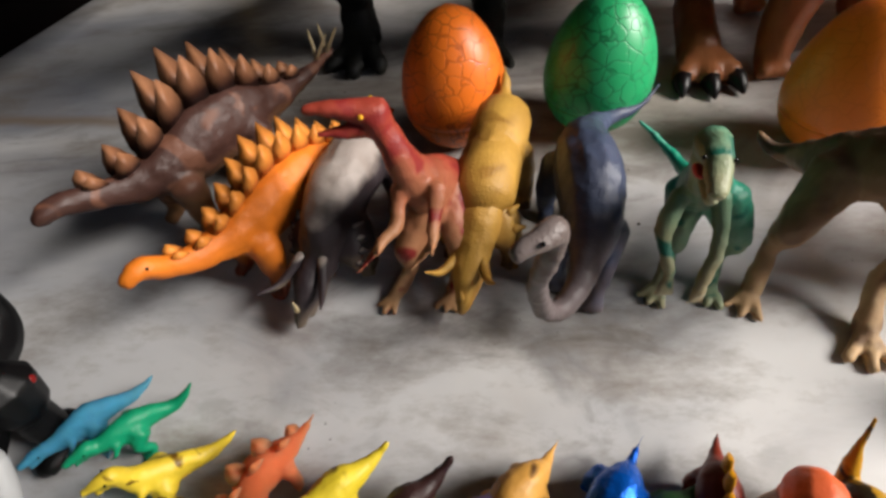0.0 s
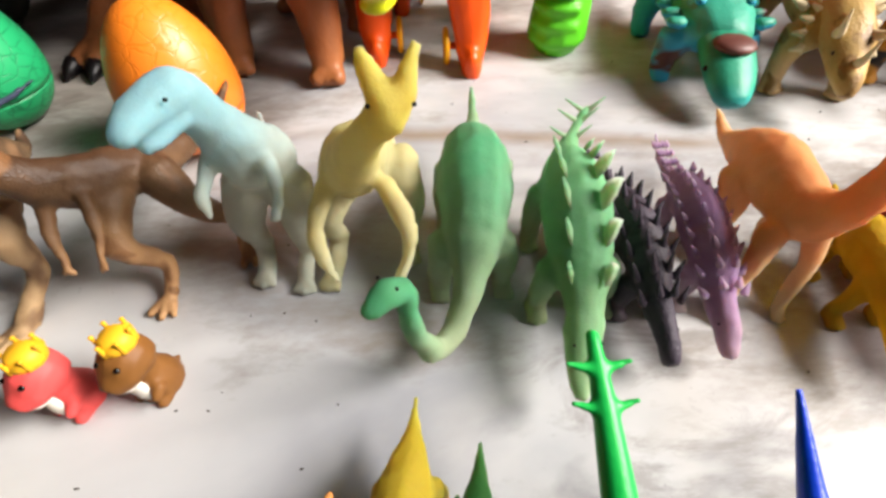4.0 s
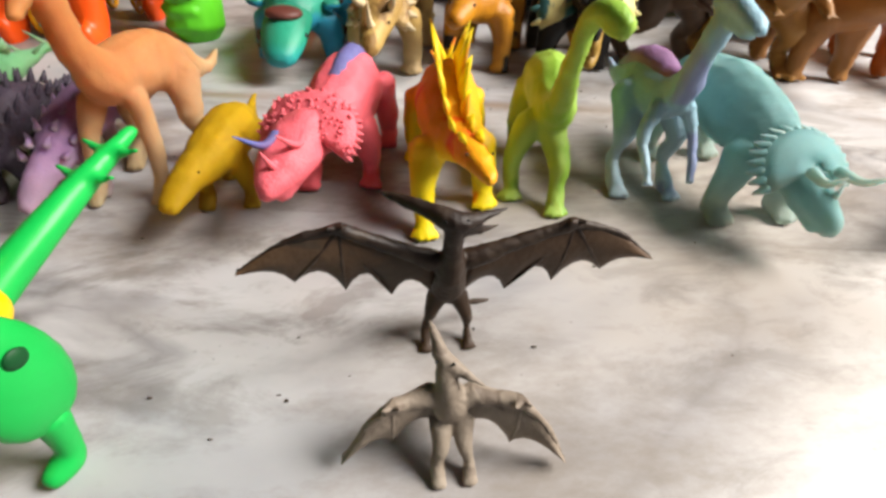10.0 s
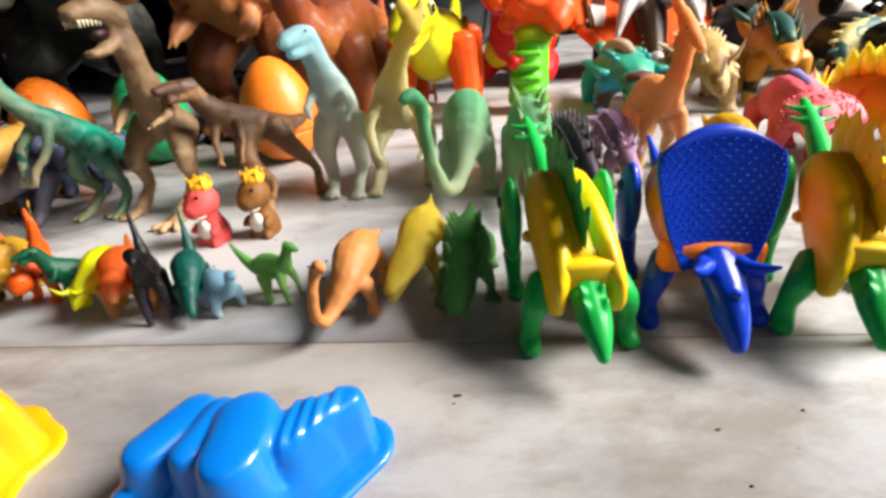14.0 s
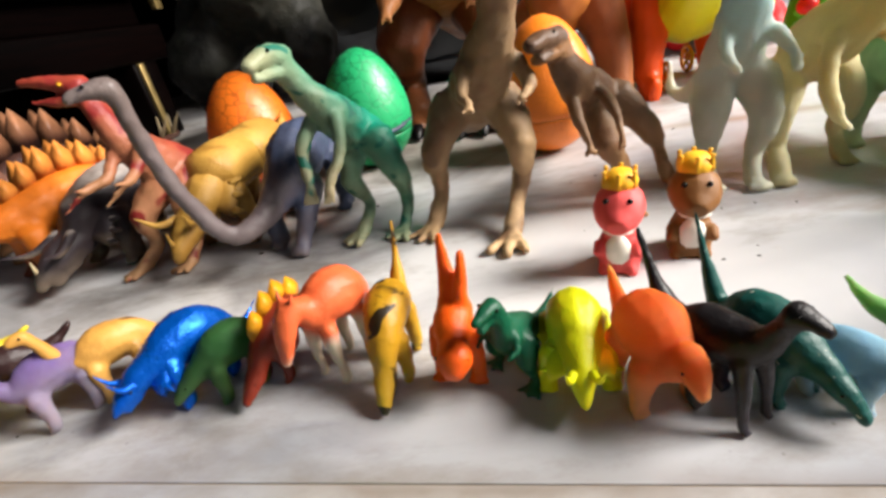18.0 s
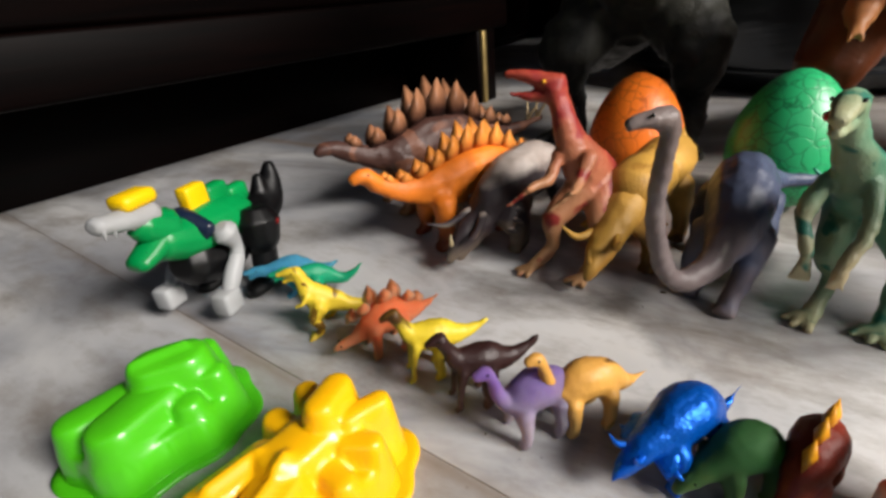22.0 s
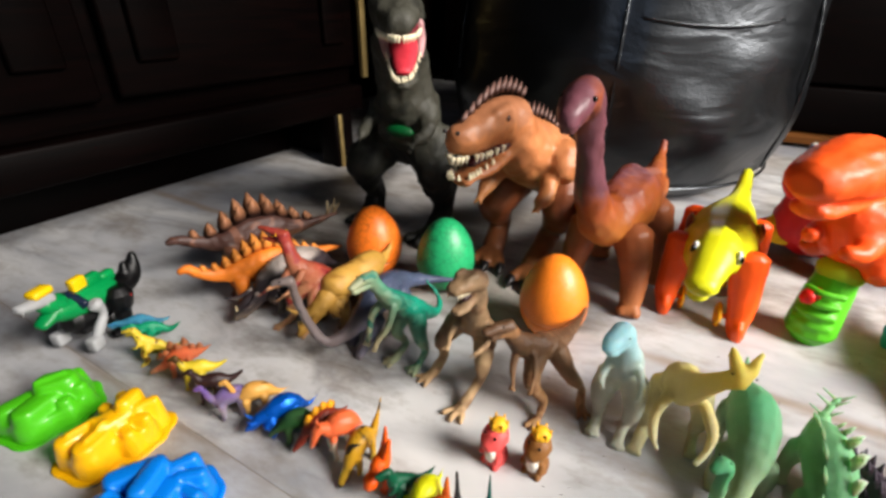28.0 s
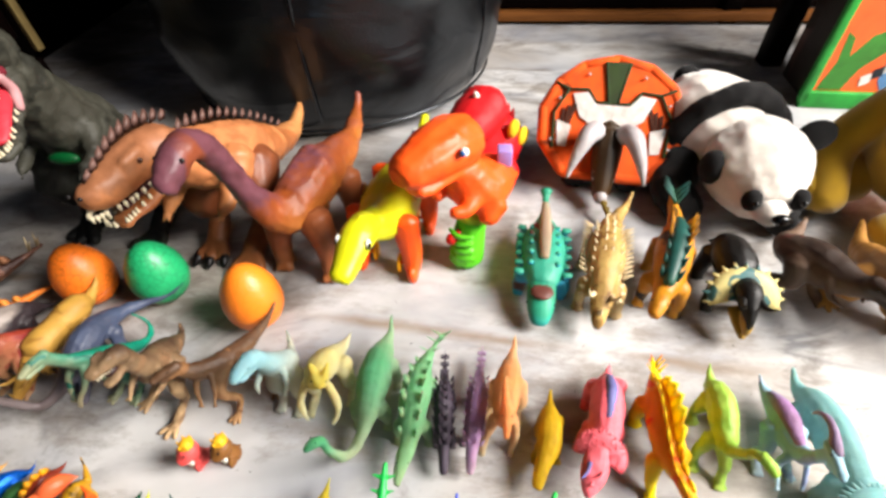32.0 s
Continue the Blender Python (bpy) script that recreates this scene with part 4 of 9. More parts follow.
# ---- crowned finger puppets ----
def puppet(label, at, face, body_hex, H):
    m = toy("rubber " + body_hex, body_hex, rough=0.5, dirt=0.08)
    t = thing("toy_crowned_dinosaur", label, "toy figure", pose(at[0], at[1], 0, 0, 0, face), "crowned toy figures")
    k = H / 4.4
    tub = [[(-0.2, 0, 0.12, 0.85, 0.95), (-0.15, 0, 0.9, 0.9, 0.92), (-0.1, 0, 1.7, 0.6, 0.62), (0, 0, 2.2, 0.62)], [(-0.25, 0, 2.75, 0.95, 0.95), (0.2, 0, 2.75, 0.98, 0.9), (0.75, 0, 2.5, 0.85, 0.62), (1.05, 0, 2.42, 0.6, 0.5)],
           [(-0.7, 0, 0.4, 0.35), (-1.3, 0, 0.25, 0.12)], [(0.3, 0.7, 1.2, 0.26), (0.75, 0.75, 0.95, 0.2)], [(0.3, -0.7, 1.2, 0.26), (0.75, -0.75, 0.95, 0.2)], [(0.3, 0.5, 0.15, 0.3), (0.7, 0.55, 0.12, 0.24)], [(0.3, -0.5, 0.15, 0.3), (0.7, -0.55, 0.12, 0.24)]]
    part("body", flesh(scaled(tub, k), 0.1), m, t)
    part("belly_patch", ball((0.52 * k, 0, 1.0 * k), 0.6 * k, (0.55, 0.85, 1.2)), plain("white rubber", "ece6da", 0.6), t, "white rubber belly patch")
    part("teeth_band", ball((0.72 * k, 0, 2.05 * k), 0.62 * k, (0.75, 0.95, 0.22)), plain("white rubber", "ece6da", 0.6), t, "white row of teeth")
    for s in (1, -1):
        part("eye", ball((0.72 * k, s * 0.42 * k, 3.22 * k), 0.12 * k), EYE_BLACK, t, "small black eye")
    gold = plain("golden crown rubber", "f0b428", 0.45)
    cr = part("crown", cone([(-0.15 * k, 0, 3.45 * k, 0.62 * k), (-0.15 * k, 0, 3.75 * k, 0.68 * k)], 14, 1), gold, t, "golden crown")
    for i in range(6):
        a = i * math.pi / 3
        x, y = -0.15 + 0.6 * math.cos(a), 0.6 * math.sin(a)
        part("crown_point", cone([(x * k, y * k, 3.6 * k, 0.13 * k), (x * 1.02 * k, y * 1.02 * k, 4.05 * k, 0.07 * k), (x * 1.03 * k, y * 1.03 * k, 4.15 * k, 0.1 * k)], 7, 2), gold, cr)
    return t


puppet("small red rubber dinosaur figure with a golden crown", (0.222, 0.093), -112, "f25a58", 4.25)
puppet("small brown rubber dinosaur figure with a golden crown", (0.251, 0.097), -108, "85582a", 4.25)

# ---- soft rubber row ----
def glow(name, top, belly, lo=0.25, hi=0.75, **kw):
    """Frosted see-through rubber: light spreads inside and partly passes."""
    if name in MATS:
        return MATS[name]
    m = toy(name, top, belly, lo, hi, sss=kw.pop("sss", 0.85), rough=kw.pop("rough", 0.6), bump=0.25, scales=kw.pop("scales", 350), dirt=0.06, **kw)
    m.node_tree.nodes["Principled BSDF"].inputs["Transmission Weight"].default_value = 0.45
    m.node_tree.nodes["Principled BSDF"].inputs["IOR"].default_value = 1.3
    return m


def quad(tubes, fx, rx, half, z, r, aim=-90, foot=0.42):
    """Four straight legs: fx, rx are (x, y) of the shoulders and hips."""
    for (x, y), zz in ((fx, z), (rx, z * 1.1)):
        for s in (1, -1):
            tubes += leg((x + s * half * 0.75, y, zz, r), (x + s * half, y - 0.1, zz * 0.55, r * 0.68), (x + s * half, y, zz * 0.28, r * 0.55), (x + s * half * 1.05, y - 0.15, foot), aim, 3, 1.6)


tb = [[(28.6, 20.4, 5.4, 0.12), (28.6, 20.2, 4.0, 0.28), (29.0, 19.0, 3.8, 0.5), (29.4, 17.6, 4.6, 1.0), (29.6, 16.4, 5.8, 1.25, 1.4), (29.4, 15.4, 7.4, 1.05, 1.15), (29.1, 14.7, 9.0, 0.75, 0.8), (28.8, 14.2, 10.2, 0.8, 0.75)], [(28.9, 14.2, 10.4, 0.78, 0.66), (28.4, 13.0, 10.5, 0.62, 0.5), (28.0, 12.0, 10.2, 0.42, 0.34)], [(28.8, 13.8, 9.8, 0.6, 0.36), (28.2, 12.4, 9.6, 0.38, 0.2)]]
tb += leg((28.8, 16.2, 5.0, 1.05), (28.4, 15.4, 3.3, 0.72), (28.5, 15.8, 1.6, 0.45), (28.5, 15.1, 0.45), -100, 3, 2.0) + leg((30.5, 15.9, 5.0, 1.05), (30.8, 15.0, 3.3, 0.72), (30.6, 15.3, 1.6, 0.45), (30.3, 14.6, 0.45), -90, 3, 2.0)
tb += [[(28.5, 14.9, 7.2, 0.36), (28.1, 13.9, 6.4, 0.26), (28.4, 13.3, 5.8, 0.18)], [(30.4, 14.9, 7.0, 0.36), (30.8, 13.9, 6.2, 0.26), (30.6, 13.2, 5.6, 0.18)]]
animal("toy_tyrannosaurus", "pale blue translucent rubber meat-eater toy", (29.5, 15.6), tb, glow("pale blue cream rubber", "98c8d2", "c0c4b4", 0.45, 0.95), 0.16, [(28.0, 13.1, 10.8), (29.2, 12.9, 10.8)], 0.09)

tb = [[(34.6, 22.0, 3.0, 0.12), (34.4, 20.6, 3.4, 0.35), (34.0, 18.8, 4.2, 0.85), (33.5, 16.9, 5.4, 1.3, 1.45), (33.4, 15.0, 6.6, 1.2, 1.35), (33.9, 13.6, 8.0, 0.75, 0.9), (34.6, 12.6, 9.6, 0.5, 0.56), (35.2, 12.1, 10.5, 0.6, 0.6), (35.35, 12.2, 11.0, 0.72, 0.5)], [(35.0, 12.3, 11.1, 0.4), (34.6, 12.8, 12.0, 0.14)], [(35.7, 12.3, 11.1, 0.4), (36.05, 12.8, 12.1, 0.14)]]
tb += leg((32.6, 17.0, 4.8, 1.0), (31.8, 15.6, 3.0, 0.65), (32.0, 15.9, 1.5, 0.42), (31.6, 14.6, 0.42), -105, 3, 2.0) + leg((34.9, 17.2, 4.8, 1.0), (35.4, 16.2, 3.0, 0.65), (35.3, 16.7, 1.5, 0.42), (35.3, 15.8, 0.42), -90, 3, 2.0)
tb += [[(32.6, 14.2, 6.4, 0.42), (31.9, 13.2, 5.0, 0.32), (32.1, 12.6, 3.6, 0.24), (32.5, 12.2, 3.0, 0.2)], [(34.6, 14.0, 6.4, 0.42), (35.4, 13.0, 5.0, 0.32), (35.2, 12.4, 3.6, 0.24), (34.8, 12.0, 3.0, 0.2)]]
animal("toy_duckbill", "pale yellow translucent rubber dinosaur toy with raised neck", (33.6, 16.0), tb, glow("pale yellow cream rubber", "d4c25c", "c8c49c", 0.3, 0.9), 0.16, [(34.75, 11.8, 11.0), (35.95, 11.8, 11.0)], 0.09)

tb = [[(38.8, 23.4, 4.4, 0.12), (38.8, 22.0, 3.2, 0.34), (38.6, 20.2, 3.4, 0.8), (38.3, 18.0, 4.2, 1.4, 1.5), (38.2, 15.8, 4.5, 1.6, 1.75), (38.0, 13.8, 3.9, 1.25, 1.35), (37.6, 12.0, 2.8, 0.68), (37.0, 10.6, 1.7, 0.5), (36.2, 9.6, 1.8, 0.45), (35.7, 9.2, 3.2, 0.42), (35.4, 8.9, 5.2, 0.38), (35.3, 8.8, 6.9, 0.4), (34.9, 8.3, 7.5, 0.44, 0.36), (34.4, 7.8, 7.4, 0.28, 0.24)]]
quad(tb, (37.9, 13.6), (38.4, 17.8), 1.35, 3.2, 0.85)
animal("toy_brachiosaurus", "translucent green rubber long-necked dinosaur toy", (38.1, 15.4), tb, glow("bottle green cream rubber", "54a274", "acbc98", 0.2, 0.8), 0.16, [(34.7, 8.7, 7.8), (35.2, 8.3, 7.8)], 0.08)

GK = glow("moss green cream rubber", "76b682", "acbc90", 0.1, 0.75)
tb = [[(44.6, 21.4, 4.2, 0.12), (43.6, 20.0, 3.8, 0.3), (42.8, 18.2, 3.6, 0.7), (42.4, 16.2, 4.0, 1.3, 1.4), (42.2, 14.2, 4.1, 1.4, 1.5), (42.0, 12.2, 3.5, 1.15, 1.2), (41.8, 10.6, 2.9, 0.78), (41.5, 9.2, 2.6, 0.68, 0.62), (41.2, 8.0, 2.2, 0.45, 0.4), (41.1, 7.4, 1.9, 0.28)]]
quad(tb, (42.0, 12.2), (42.4, 16.2), 1.35, 2.9, 0.72)
animal("toy_kentrosaurus", "translucent moss green rubber spiny dinosaur toy", (42.2, 14.2), tb, GK, 0.16, [(41.0, 8.8, 3.0), (42.0, 8.8, 3.0)], 0.08, None,
       plates_along([(42.9, 18.4, 4.2), (42.4, 16.0, 5.3), (42.2, 14.0, 5.5), (42.0, 12.0, 4.6), (41.8, 10.4, 3.6)], [0.7, 1.0, 1.2, 1.2, 1.0, 0.7], 1.0, GK, "thin green back plate", both=0.62, thick=0.12)
       + [("tail_spike", cone([(x, y, z, 0.15), (x + s * 1.0 - 0.1, y + 0.2, z + 0.7, 0.04)], 6, 1), GK, "tail spike") for x, y, z in ((44.4, 21.1, 4.0), (43.9, 20.4, 3.9), (43.3, 19.3, 3.7)) for s in (1, -1)])


def armoured(label, nose, tail, w, mat, spike_h, rows):
    """Low armoured dinosaur from nose to thin tail tip."""
    n, q = Vector(nose), Vector(tail)
    L_ = lambda u, z, r, r2=None: (n.x + (q.x - n.x) * u, n.y + (q.y - n.y) * u, z, r * w, (r2 or r) * 0.9)
    tb = [[L_(1.0, nose[2] + 0.9, 0.1), L_(0.9, 2.0, 0.22), L_(0.76, 2.3, 0.42), L_(0.62, 2.8, 0.95, 1.0), L_(0.46, 3.1, 1.2, 1.3), L_(0.3, 2.8, 1.1, 1.15), L_(0.18, 2.3, 0.75, 0.8), L_(0.08, 1.9, 0.62, 0.62), L_(0.0, 1.4, 0.4, 0.4)]]
    m = L_(0.46, 0, 1)
    quad(tb, L_(0.28, 0, 1)[:2], L_(0.6, 0, 1)[:2], 0.95 * w, 2.0, 0.55, foot=0.36)
    ex = []
    for u in np.linspace(0.16, 0.92, rows):
        k = max(0.25, 1 - 2.6 * max(0, u - 0.5)) * min(1.0, 0.45 + 2.0 * u)
        for y in (-1.05, -0.4, 0.4, 1.05):
            o = L_(u, 0, 1)
            z = 3.95 - 9.5 * (u - 0.46) ** 2 - 0.55 * (abs(y) > 0.6) if u < 0.7 else 2.75 - 1.2 * (u - 0.7)
            x = o[0] + y * w * (0.95 if u < 0.7 else 0.35)
            ex.append(("spike", cone([(x, o[1], z, 0.18), (x + 0.3 * y * k, o[1] + 0.3, z + spike_h * k, 0.04)], 5, 1), mat, "back spike"))
    animal("toy_ankylosaurus", label, (m[0], m[1]), tb, mat, 0.12, [(n.x - 0.45 * w, n.y + 0.9, 2.2), (n.x + 0.45 * w, n.y + 0.9, 2.2)], 0.07, None, ex)


armoured("charcoal rubber armoured dinosaur toy with spikes", (45.0, 8.7, 1.6), (44.6, 20.4, 2.1), 0.74, toy("charcoal purple rubber", "3c3440", "5c5058", 0.0, 0.4, scales=300, bump=0.6, rough=0.5), 0.75, 11)
armoured("dusty purple rubber armoured dinosaur toy", (47.3, 8.8, 1.6), (48.5, 21.0, 2.7), 0.78, glow("dusty purple cream rubber", "a27ea8", "b8a4a8", 0.15, 0.7), 0.32, 13)

tb = [[(51.8, 21.8, 1.2 + 2.2, 0.12), (51.6, 20.2, 3.0, 0.34), (51.2, 18.4, 3.6, 0.75), (50.8, 16.2, 4.6, 1.2, 1.3), (50.4, 14.0, 5.0, 1.2, 1.3), (50.2, 12.4, 5.2, 0.95, 1.1), (50.1, 11.4, 6.4, 0.62, 0.75), (50.1, 11.0, 7.8, 0.52, 0.6), (50.1, 10.8, 8.9, 0.55, 0.58)], [(50.0, 12.8, 10.8, 0.16), (50.0, 11.7, 10.1, 0.24), (50.1, 10.7, 9.3, 0.44, 0.42), (50.1, 9.8, 8.7, 0.36, 0.32), (50.1, 9.0, 8.2, 0.27, 0.2)]]
tb += leg((49.9, 15.8, 4.2, 0.9), (49.3, 14.8, 2.6, 0.55), (49.2, 15.2, 1.3, 0.36), (49.0, 14.4, 0.4), -95, 3, 1.7) + leg((51.7, 15.8, 4.2, 0.9), (52.0, 14.8, 2.6, 0.55), (52.0, 15.2, 1.3, 0.36), (51.8, 14.4, 0.4), -90, 3, 1.7)
tb += leg((49.4, 12.4, 4.4, 0.5), (48.9, 11.8, 2.8, 0.38), (48.6, 11.6, 1.3, 0.32), (48.4, 11.2, 0.34), -95, 3, 1.5) + leg((51.0, 12.4, 4.4, 0.5), (51.3, 11.8, 2.8, 0.38), (51.2, 11.6, 1.3, 0.32), (51.0, 11.2, 0.34), -90, 3, 1.5)
animal("toy_duckbill", "peach translucent rubber crested dinosaur toy with upright neck", (50.4, 14.0), tb, glow("peach cream rubber", "e0945a", "d2b890", 0.1, 0.6), 0.16, [(49.72, 10.3, 9.3), (50.48, 10.3, 9.3)], 0.08)

tb = [[(54.8, 16.0, 3.0, 0.12), (54.7, 15.0, 2.6, 0.3), (54.6, 14.0, 2.6, 0.75), (54.4, 12.7, 2.8, 1.1, 1.1), (54.2, 11.2, 2.8, 1.1, 1.1), (53.8, 9.9, 2.6, 0.8), (53.4, 9.1, 2.5, 0.68, 0.6), (53.1, 8.2, 2.2, 0.56, 0.36), (52.9, 7.6, 2.0, 0.42, 0.24)]]
quad(tb, (54.1, 10.9), (54.6, 13.4), 0.9, 2.2, 0.52, foot=0.36)
animal("toy_duckbill", "small amber yellow rubber dinosaur toy with flat snout", (54.3, 12.4), tb, glow("amber yellow rubber", "d0a818", "b8942c", 0.0, 0.5, sss=0.3), 0.12, [(52.9, 9.0, 2.8), (53.9, 8.9, 2.8)], 0.07)

# ---- bright rubber row ----
PINK = toy("coral pink rubber", "f26c78", "e85c66", 0.0, 0.4,  scales=330, bump=0.6, rough=0.5, sss=0.15, dirt=0.06, spots="e86a78", spot_size=40, spot_at=0.6)
PINKF = toy("coral pink frill rubber", "f26c78", "e85c66", 0.0, 0.4, scales=330, bump=0.6, rough=0.5, sss=0.15, dirt=0.06)
PINKD = toy("blue violet rubber", "6470b4", "7c6aa4", rough=0.5)
tb = [[(60.9, 19, 3, 0.12), (60.5, 17.89, 2.8, 0.38), (60.1, 16.63, 3.2, 1), (59.7, 15, 3.8, 1.5, 1.7), (59.2, 12.8, 3.8, 1.45, 1.6), (58.7, 11.2, 3.7, 1.15, 1.25), (58.1, 9.9, 3.8, 1.05), (57.5, 8.6, 3.6, 1.1, 0.85), (57.05, 7.6, 3.3, 0.85, 0.62), (56.8, 6.8, 3, 0.42, 0.4)], [(57.6, 8.6, 2.9, 0.55, 0.3), (57.1, 7.3, 2.6, 0.36, 0.22)]]
quad(tb, (59.0, 12.4), (60.0, 16.4), 1.4, 3.0, 0.85, -100, 0.5)
fr = [(n_, b_, m_, l_) for n_, b_, m_, l_ in frill((0, 0, 0), 2.05, 1.8, 50, PINKF, "bumpy coral pink neck frill", 27, 0.5, 0.12)]
rot = Matrix.Translation((58.0 * CM, 9.6 * CM, 4.2 * CM)) @ Euler((0, 0, radians(-116))).to_matrix().to_4x4()
for _, b_, _, _ in fr:
    bmesh.ops.transform(b_, matrix=rot, verts=b_.verts[:])
stud = random.Random(4)
tilt = radians(50)
for i in range(110):
    a, q = radians(stud.uniform(-20, 200)), stud.uniform(0.35, 1.0)
    ends = []
    for lift, grow in ((0.12, 1.0), (0.32, 1.05)):
        y, z, x = 2.05 * q * grow * math.cos(a), 1.8 * q * grow * math.sin(a), -0.5 * q * q + lift
        ends.append(rot @ (Vector((x * math.cos(tilt) - z * math.sin(tilt), y, x * math.sin(tilt) + z * math.cos(tilt))) * CM) / CM)
    fr.append(("frill_scale", cone([(*ends[0], stud.uniform(0.1, 0.15)), (*ends[1], 0.04)], 5, 1), PINKF, ""))
animal("toy_triceratops", "coral pink rubber horned dinosaur toy with blue back", (59.4, 13.6), tb, PINK, 0.16, [(56.9, 8.8, 4.0), (58.2, 8.4, 4.0)], 0.1, None,
       fr + [horn("brow_horn", (57.6 + s * 0.5, 8.9, 4.3), (56.7 + s * 0.7, 7.4, 5.0), 0.22, PINKD if s < 0 else PINK, "curved brow horn") for s in (1, -1)] + [horn("nose_horn", (57.1, 7.6, 3.8), (56.8, 7.2, 4.5), 0.22, PINK)]
       + [("back_ridge", flesh(shift([[(60.3, 17.3, 3.6, 0.3), (59.9, 15.5, 4.75, 0.62, 0.85), (59.5, 13.8, 4.9, 0.6, 0.75), (59.1, 12.4, 4.8, 0.4, 0.5)]], (59.4, 13.6)), 0.14, lumpy=0.5), toy("lavender rubber", "6c6ca4", "a884a4", 0.1, 0.7, rough=0.5, scales=330, bump=0.5), "lavender patch along the back")])

SUN = toy("yellow and orange rubber", "f4a41a", "f2d800", 0.45, 0.9, scales=300, bump=0.5, rough=0.45, sss=0.1, dirt=0.05, spots="f06a10", spot_size=35, spot_at=0.62)
SUNP = toy("orange tipped yellow plates", "f8d018", "f48c18", 0.0, 0.4, rough=0.45, sss=0.2, spots="f4a014", spot_size=80, spot_at=0.6, dirt=0.03)
tb = [[(64.9, 18.8, 3.86, 0.16), (64.8, 17.76, 3.36, 0.42), (64.6, 16.43, 3.28, 0.9), (64.3, 14.8, 3.7, 1.35, 1.4), (64.1, 12.6, 3.8, 1.45, 1.5), (64, 10.6, 3.6, 1.25, 1.3), (64, 9, 3.8, 0.85), (64.1, 7.6, 4.2, 0.62), (64.25, 6.4, 4.5, 0.52, 0.46), (64.4, 5.4, 4.55, 0.36, 0.32), (64.45, 4.9, 4.5, 0.22)]]
tb += leg((62.9, 9.8, 3.0, 0.85), (62.6, 8.9, 1.8, 0.58), (62.6, 8.4, 0.9, 0.46), (62.6, 8.0, 0.46), -95, 4, 1.7) + leg((65.1, 10.4, 3.0, 0.85), (65.5, 10.3, 1.8, 0.58), (65.5, 10.3, 0.9, 0.46), (65.5, 10.1, 0.46), -80, 4, 1.7)
tb += leg((63.2, 14.8, 3.2, 0.95), (62.8, 14.6, 1.9, 0.62), (62.8, 14.9, 0.9, 0.48), (62.8, 14.6, 0.48), -92, 4, 1.6) + leg((65.4, 14.8, 3.2, 0.95), (65.8, 14.6, 1.9, 0.62), (65.8, 14.9, 0.9, 0.48), (65.8, 14.6, 0.48), -88, 4, 1.6)
animal("toy_stegosaurus", "yellow and orange rubber plated dinosaur toy", (64.2, 12.6), tb, SUN, 0.15, [(63.85, 6.2, 4.8), (64.75, 6.2, 4.8)], 0.08, None,
       plates_along([(64.7, 16.9, 4.0), (64.4, 15.2, 4.8), (64.1, 12.8, 5.1), (64.0, 10.4, 4.7), (64.0, 8.8, 4.5), (64.1, 7.6, 4.7), (64.25, 6.6, 4.9)], [1.4, 1.9, 2.2, 2.2, 1.7, 1.0, 0.7, 0.4], 2.0, SUNP, "pointed yellow orange back plate", both=0.3, thick=0.16, splay=0.28)
       + [("tail_spike", cone([(64.8, 18.5 - 0.4 * i, 3.6 - 0.15 * i, 0.2), (64.8 + s * (0.5 + 0.2 * i), 18.9 - 0.35 * i, 4.9 - 0.25 * i, 0.05)], 6, 1), SUN, "orange tail spike") for i in range(3) for s in (1, -1)])

LIME = toy("lime green rubber", "92b648", "a4c458", 0.0, 0.5, spots="84ae3a", spot_size=40, spot_at=0.56, scales=260, bump=0.35, rough=0.45, sss=0.2, dirt=0.06)
tb = [[(69.9, 18.7, 4.22, 0.1), (69.8, 17.91, 3.5, 0.28), (69.7, 16.72, 3.32, 0.7), (69.5, 15.4, 4, 1.15, 1.3), (69.2, 13.4, 4.2, 1.2, 1.4), (68.8, 11.6, 4, 0.95, 1.1), (68.4, 10.2, 4.8, 0.6), (68.2, 9.4, 6.2, 0.42), (68.1, 8.8, 7.4, 0.36), (68.1, 8.5, 8.3, 0.36), (68.25, 8, 8.85, 0.44, 0.42), (68.5, 7.4, 8.9, 0.46, 0.4), (68.75, 6.9, 8.7, 0.36, 0.3)], [(68.3, 8.2, 9.05, 0.26), (68.5, 7.6, 9.15, 0.2)], [(68.5, 7.7, 8.5, 0.34, 0.2), (68.75, 7.0, 8.4, 0.26, 0.14)]]
tb += leg((68.6, 11.4, 3.4, 0.7), (69.0, 10.2, 2.0, 0.48), (68.9, 9.7, 1.0, 0.36), (68.8, 9.2, 0.4), -92, 4, 1.8) + leg((67.9, 11.7, 3.4, 0.7), (67.2, 11.3, 2.0, 0.48), (67.1, 11.1, 1.0, 0.36), (67.1, 10.7, 0.4), -105, 4, 1.8)
tb += leg((68.8, 15.2, 3.6, 0.85), (68.3, 15.1, 2.0, 0.52), (68.3, 15.3, 1.0, 0.38), (68.3, 15.0, 0.42), -95, 4, 1.7) + leg((70.3, 15.2, 3.6, 0.85), (70.7, 15.1, 2.0, 0.52), (70.7, 15.3, 1.0, 0.38), (70.7, 15.0, 0.42), -88, 4, 1.7)
animal("toy_brachiosaurus", "lime green rubber long-necked dinosaur toy", (69.0, 13.2), tb, LIME, 0.13, [(68.1, 7.6, 9.1), (68.9, 7.55, 9.1)], 0.08)

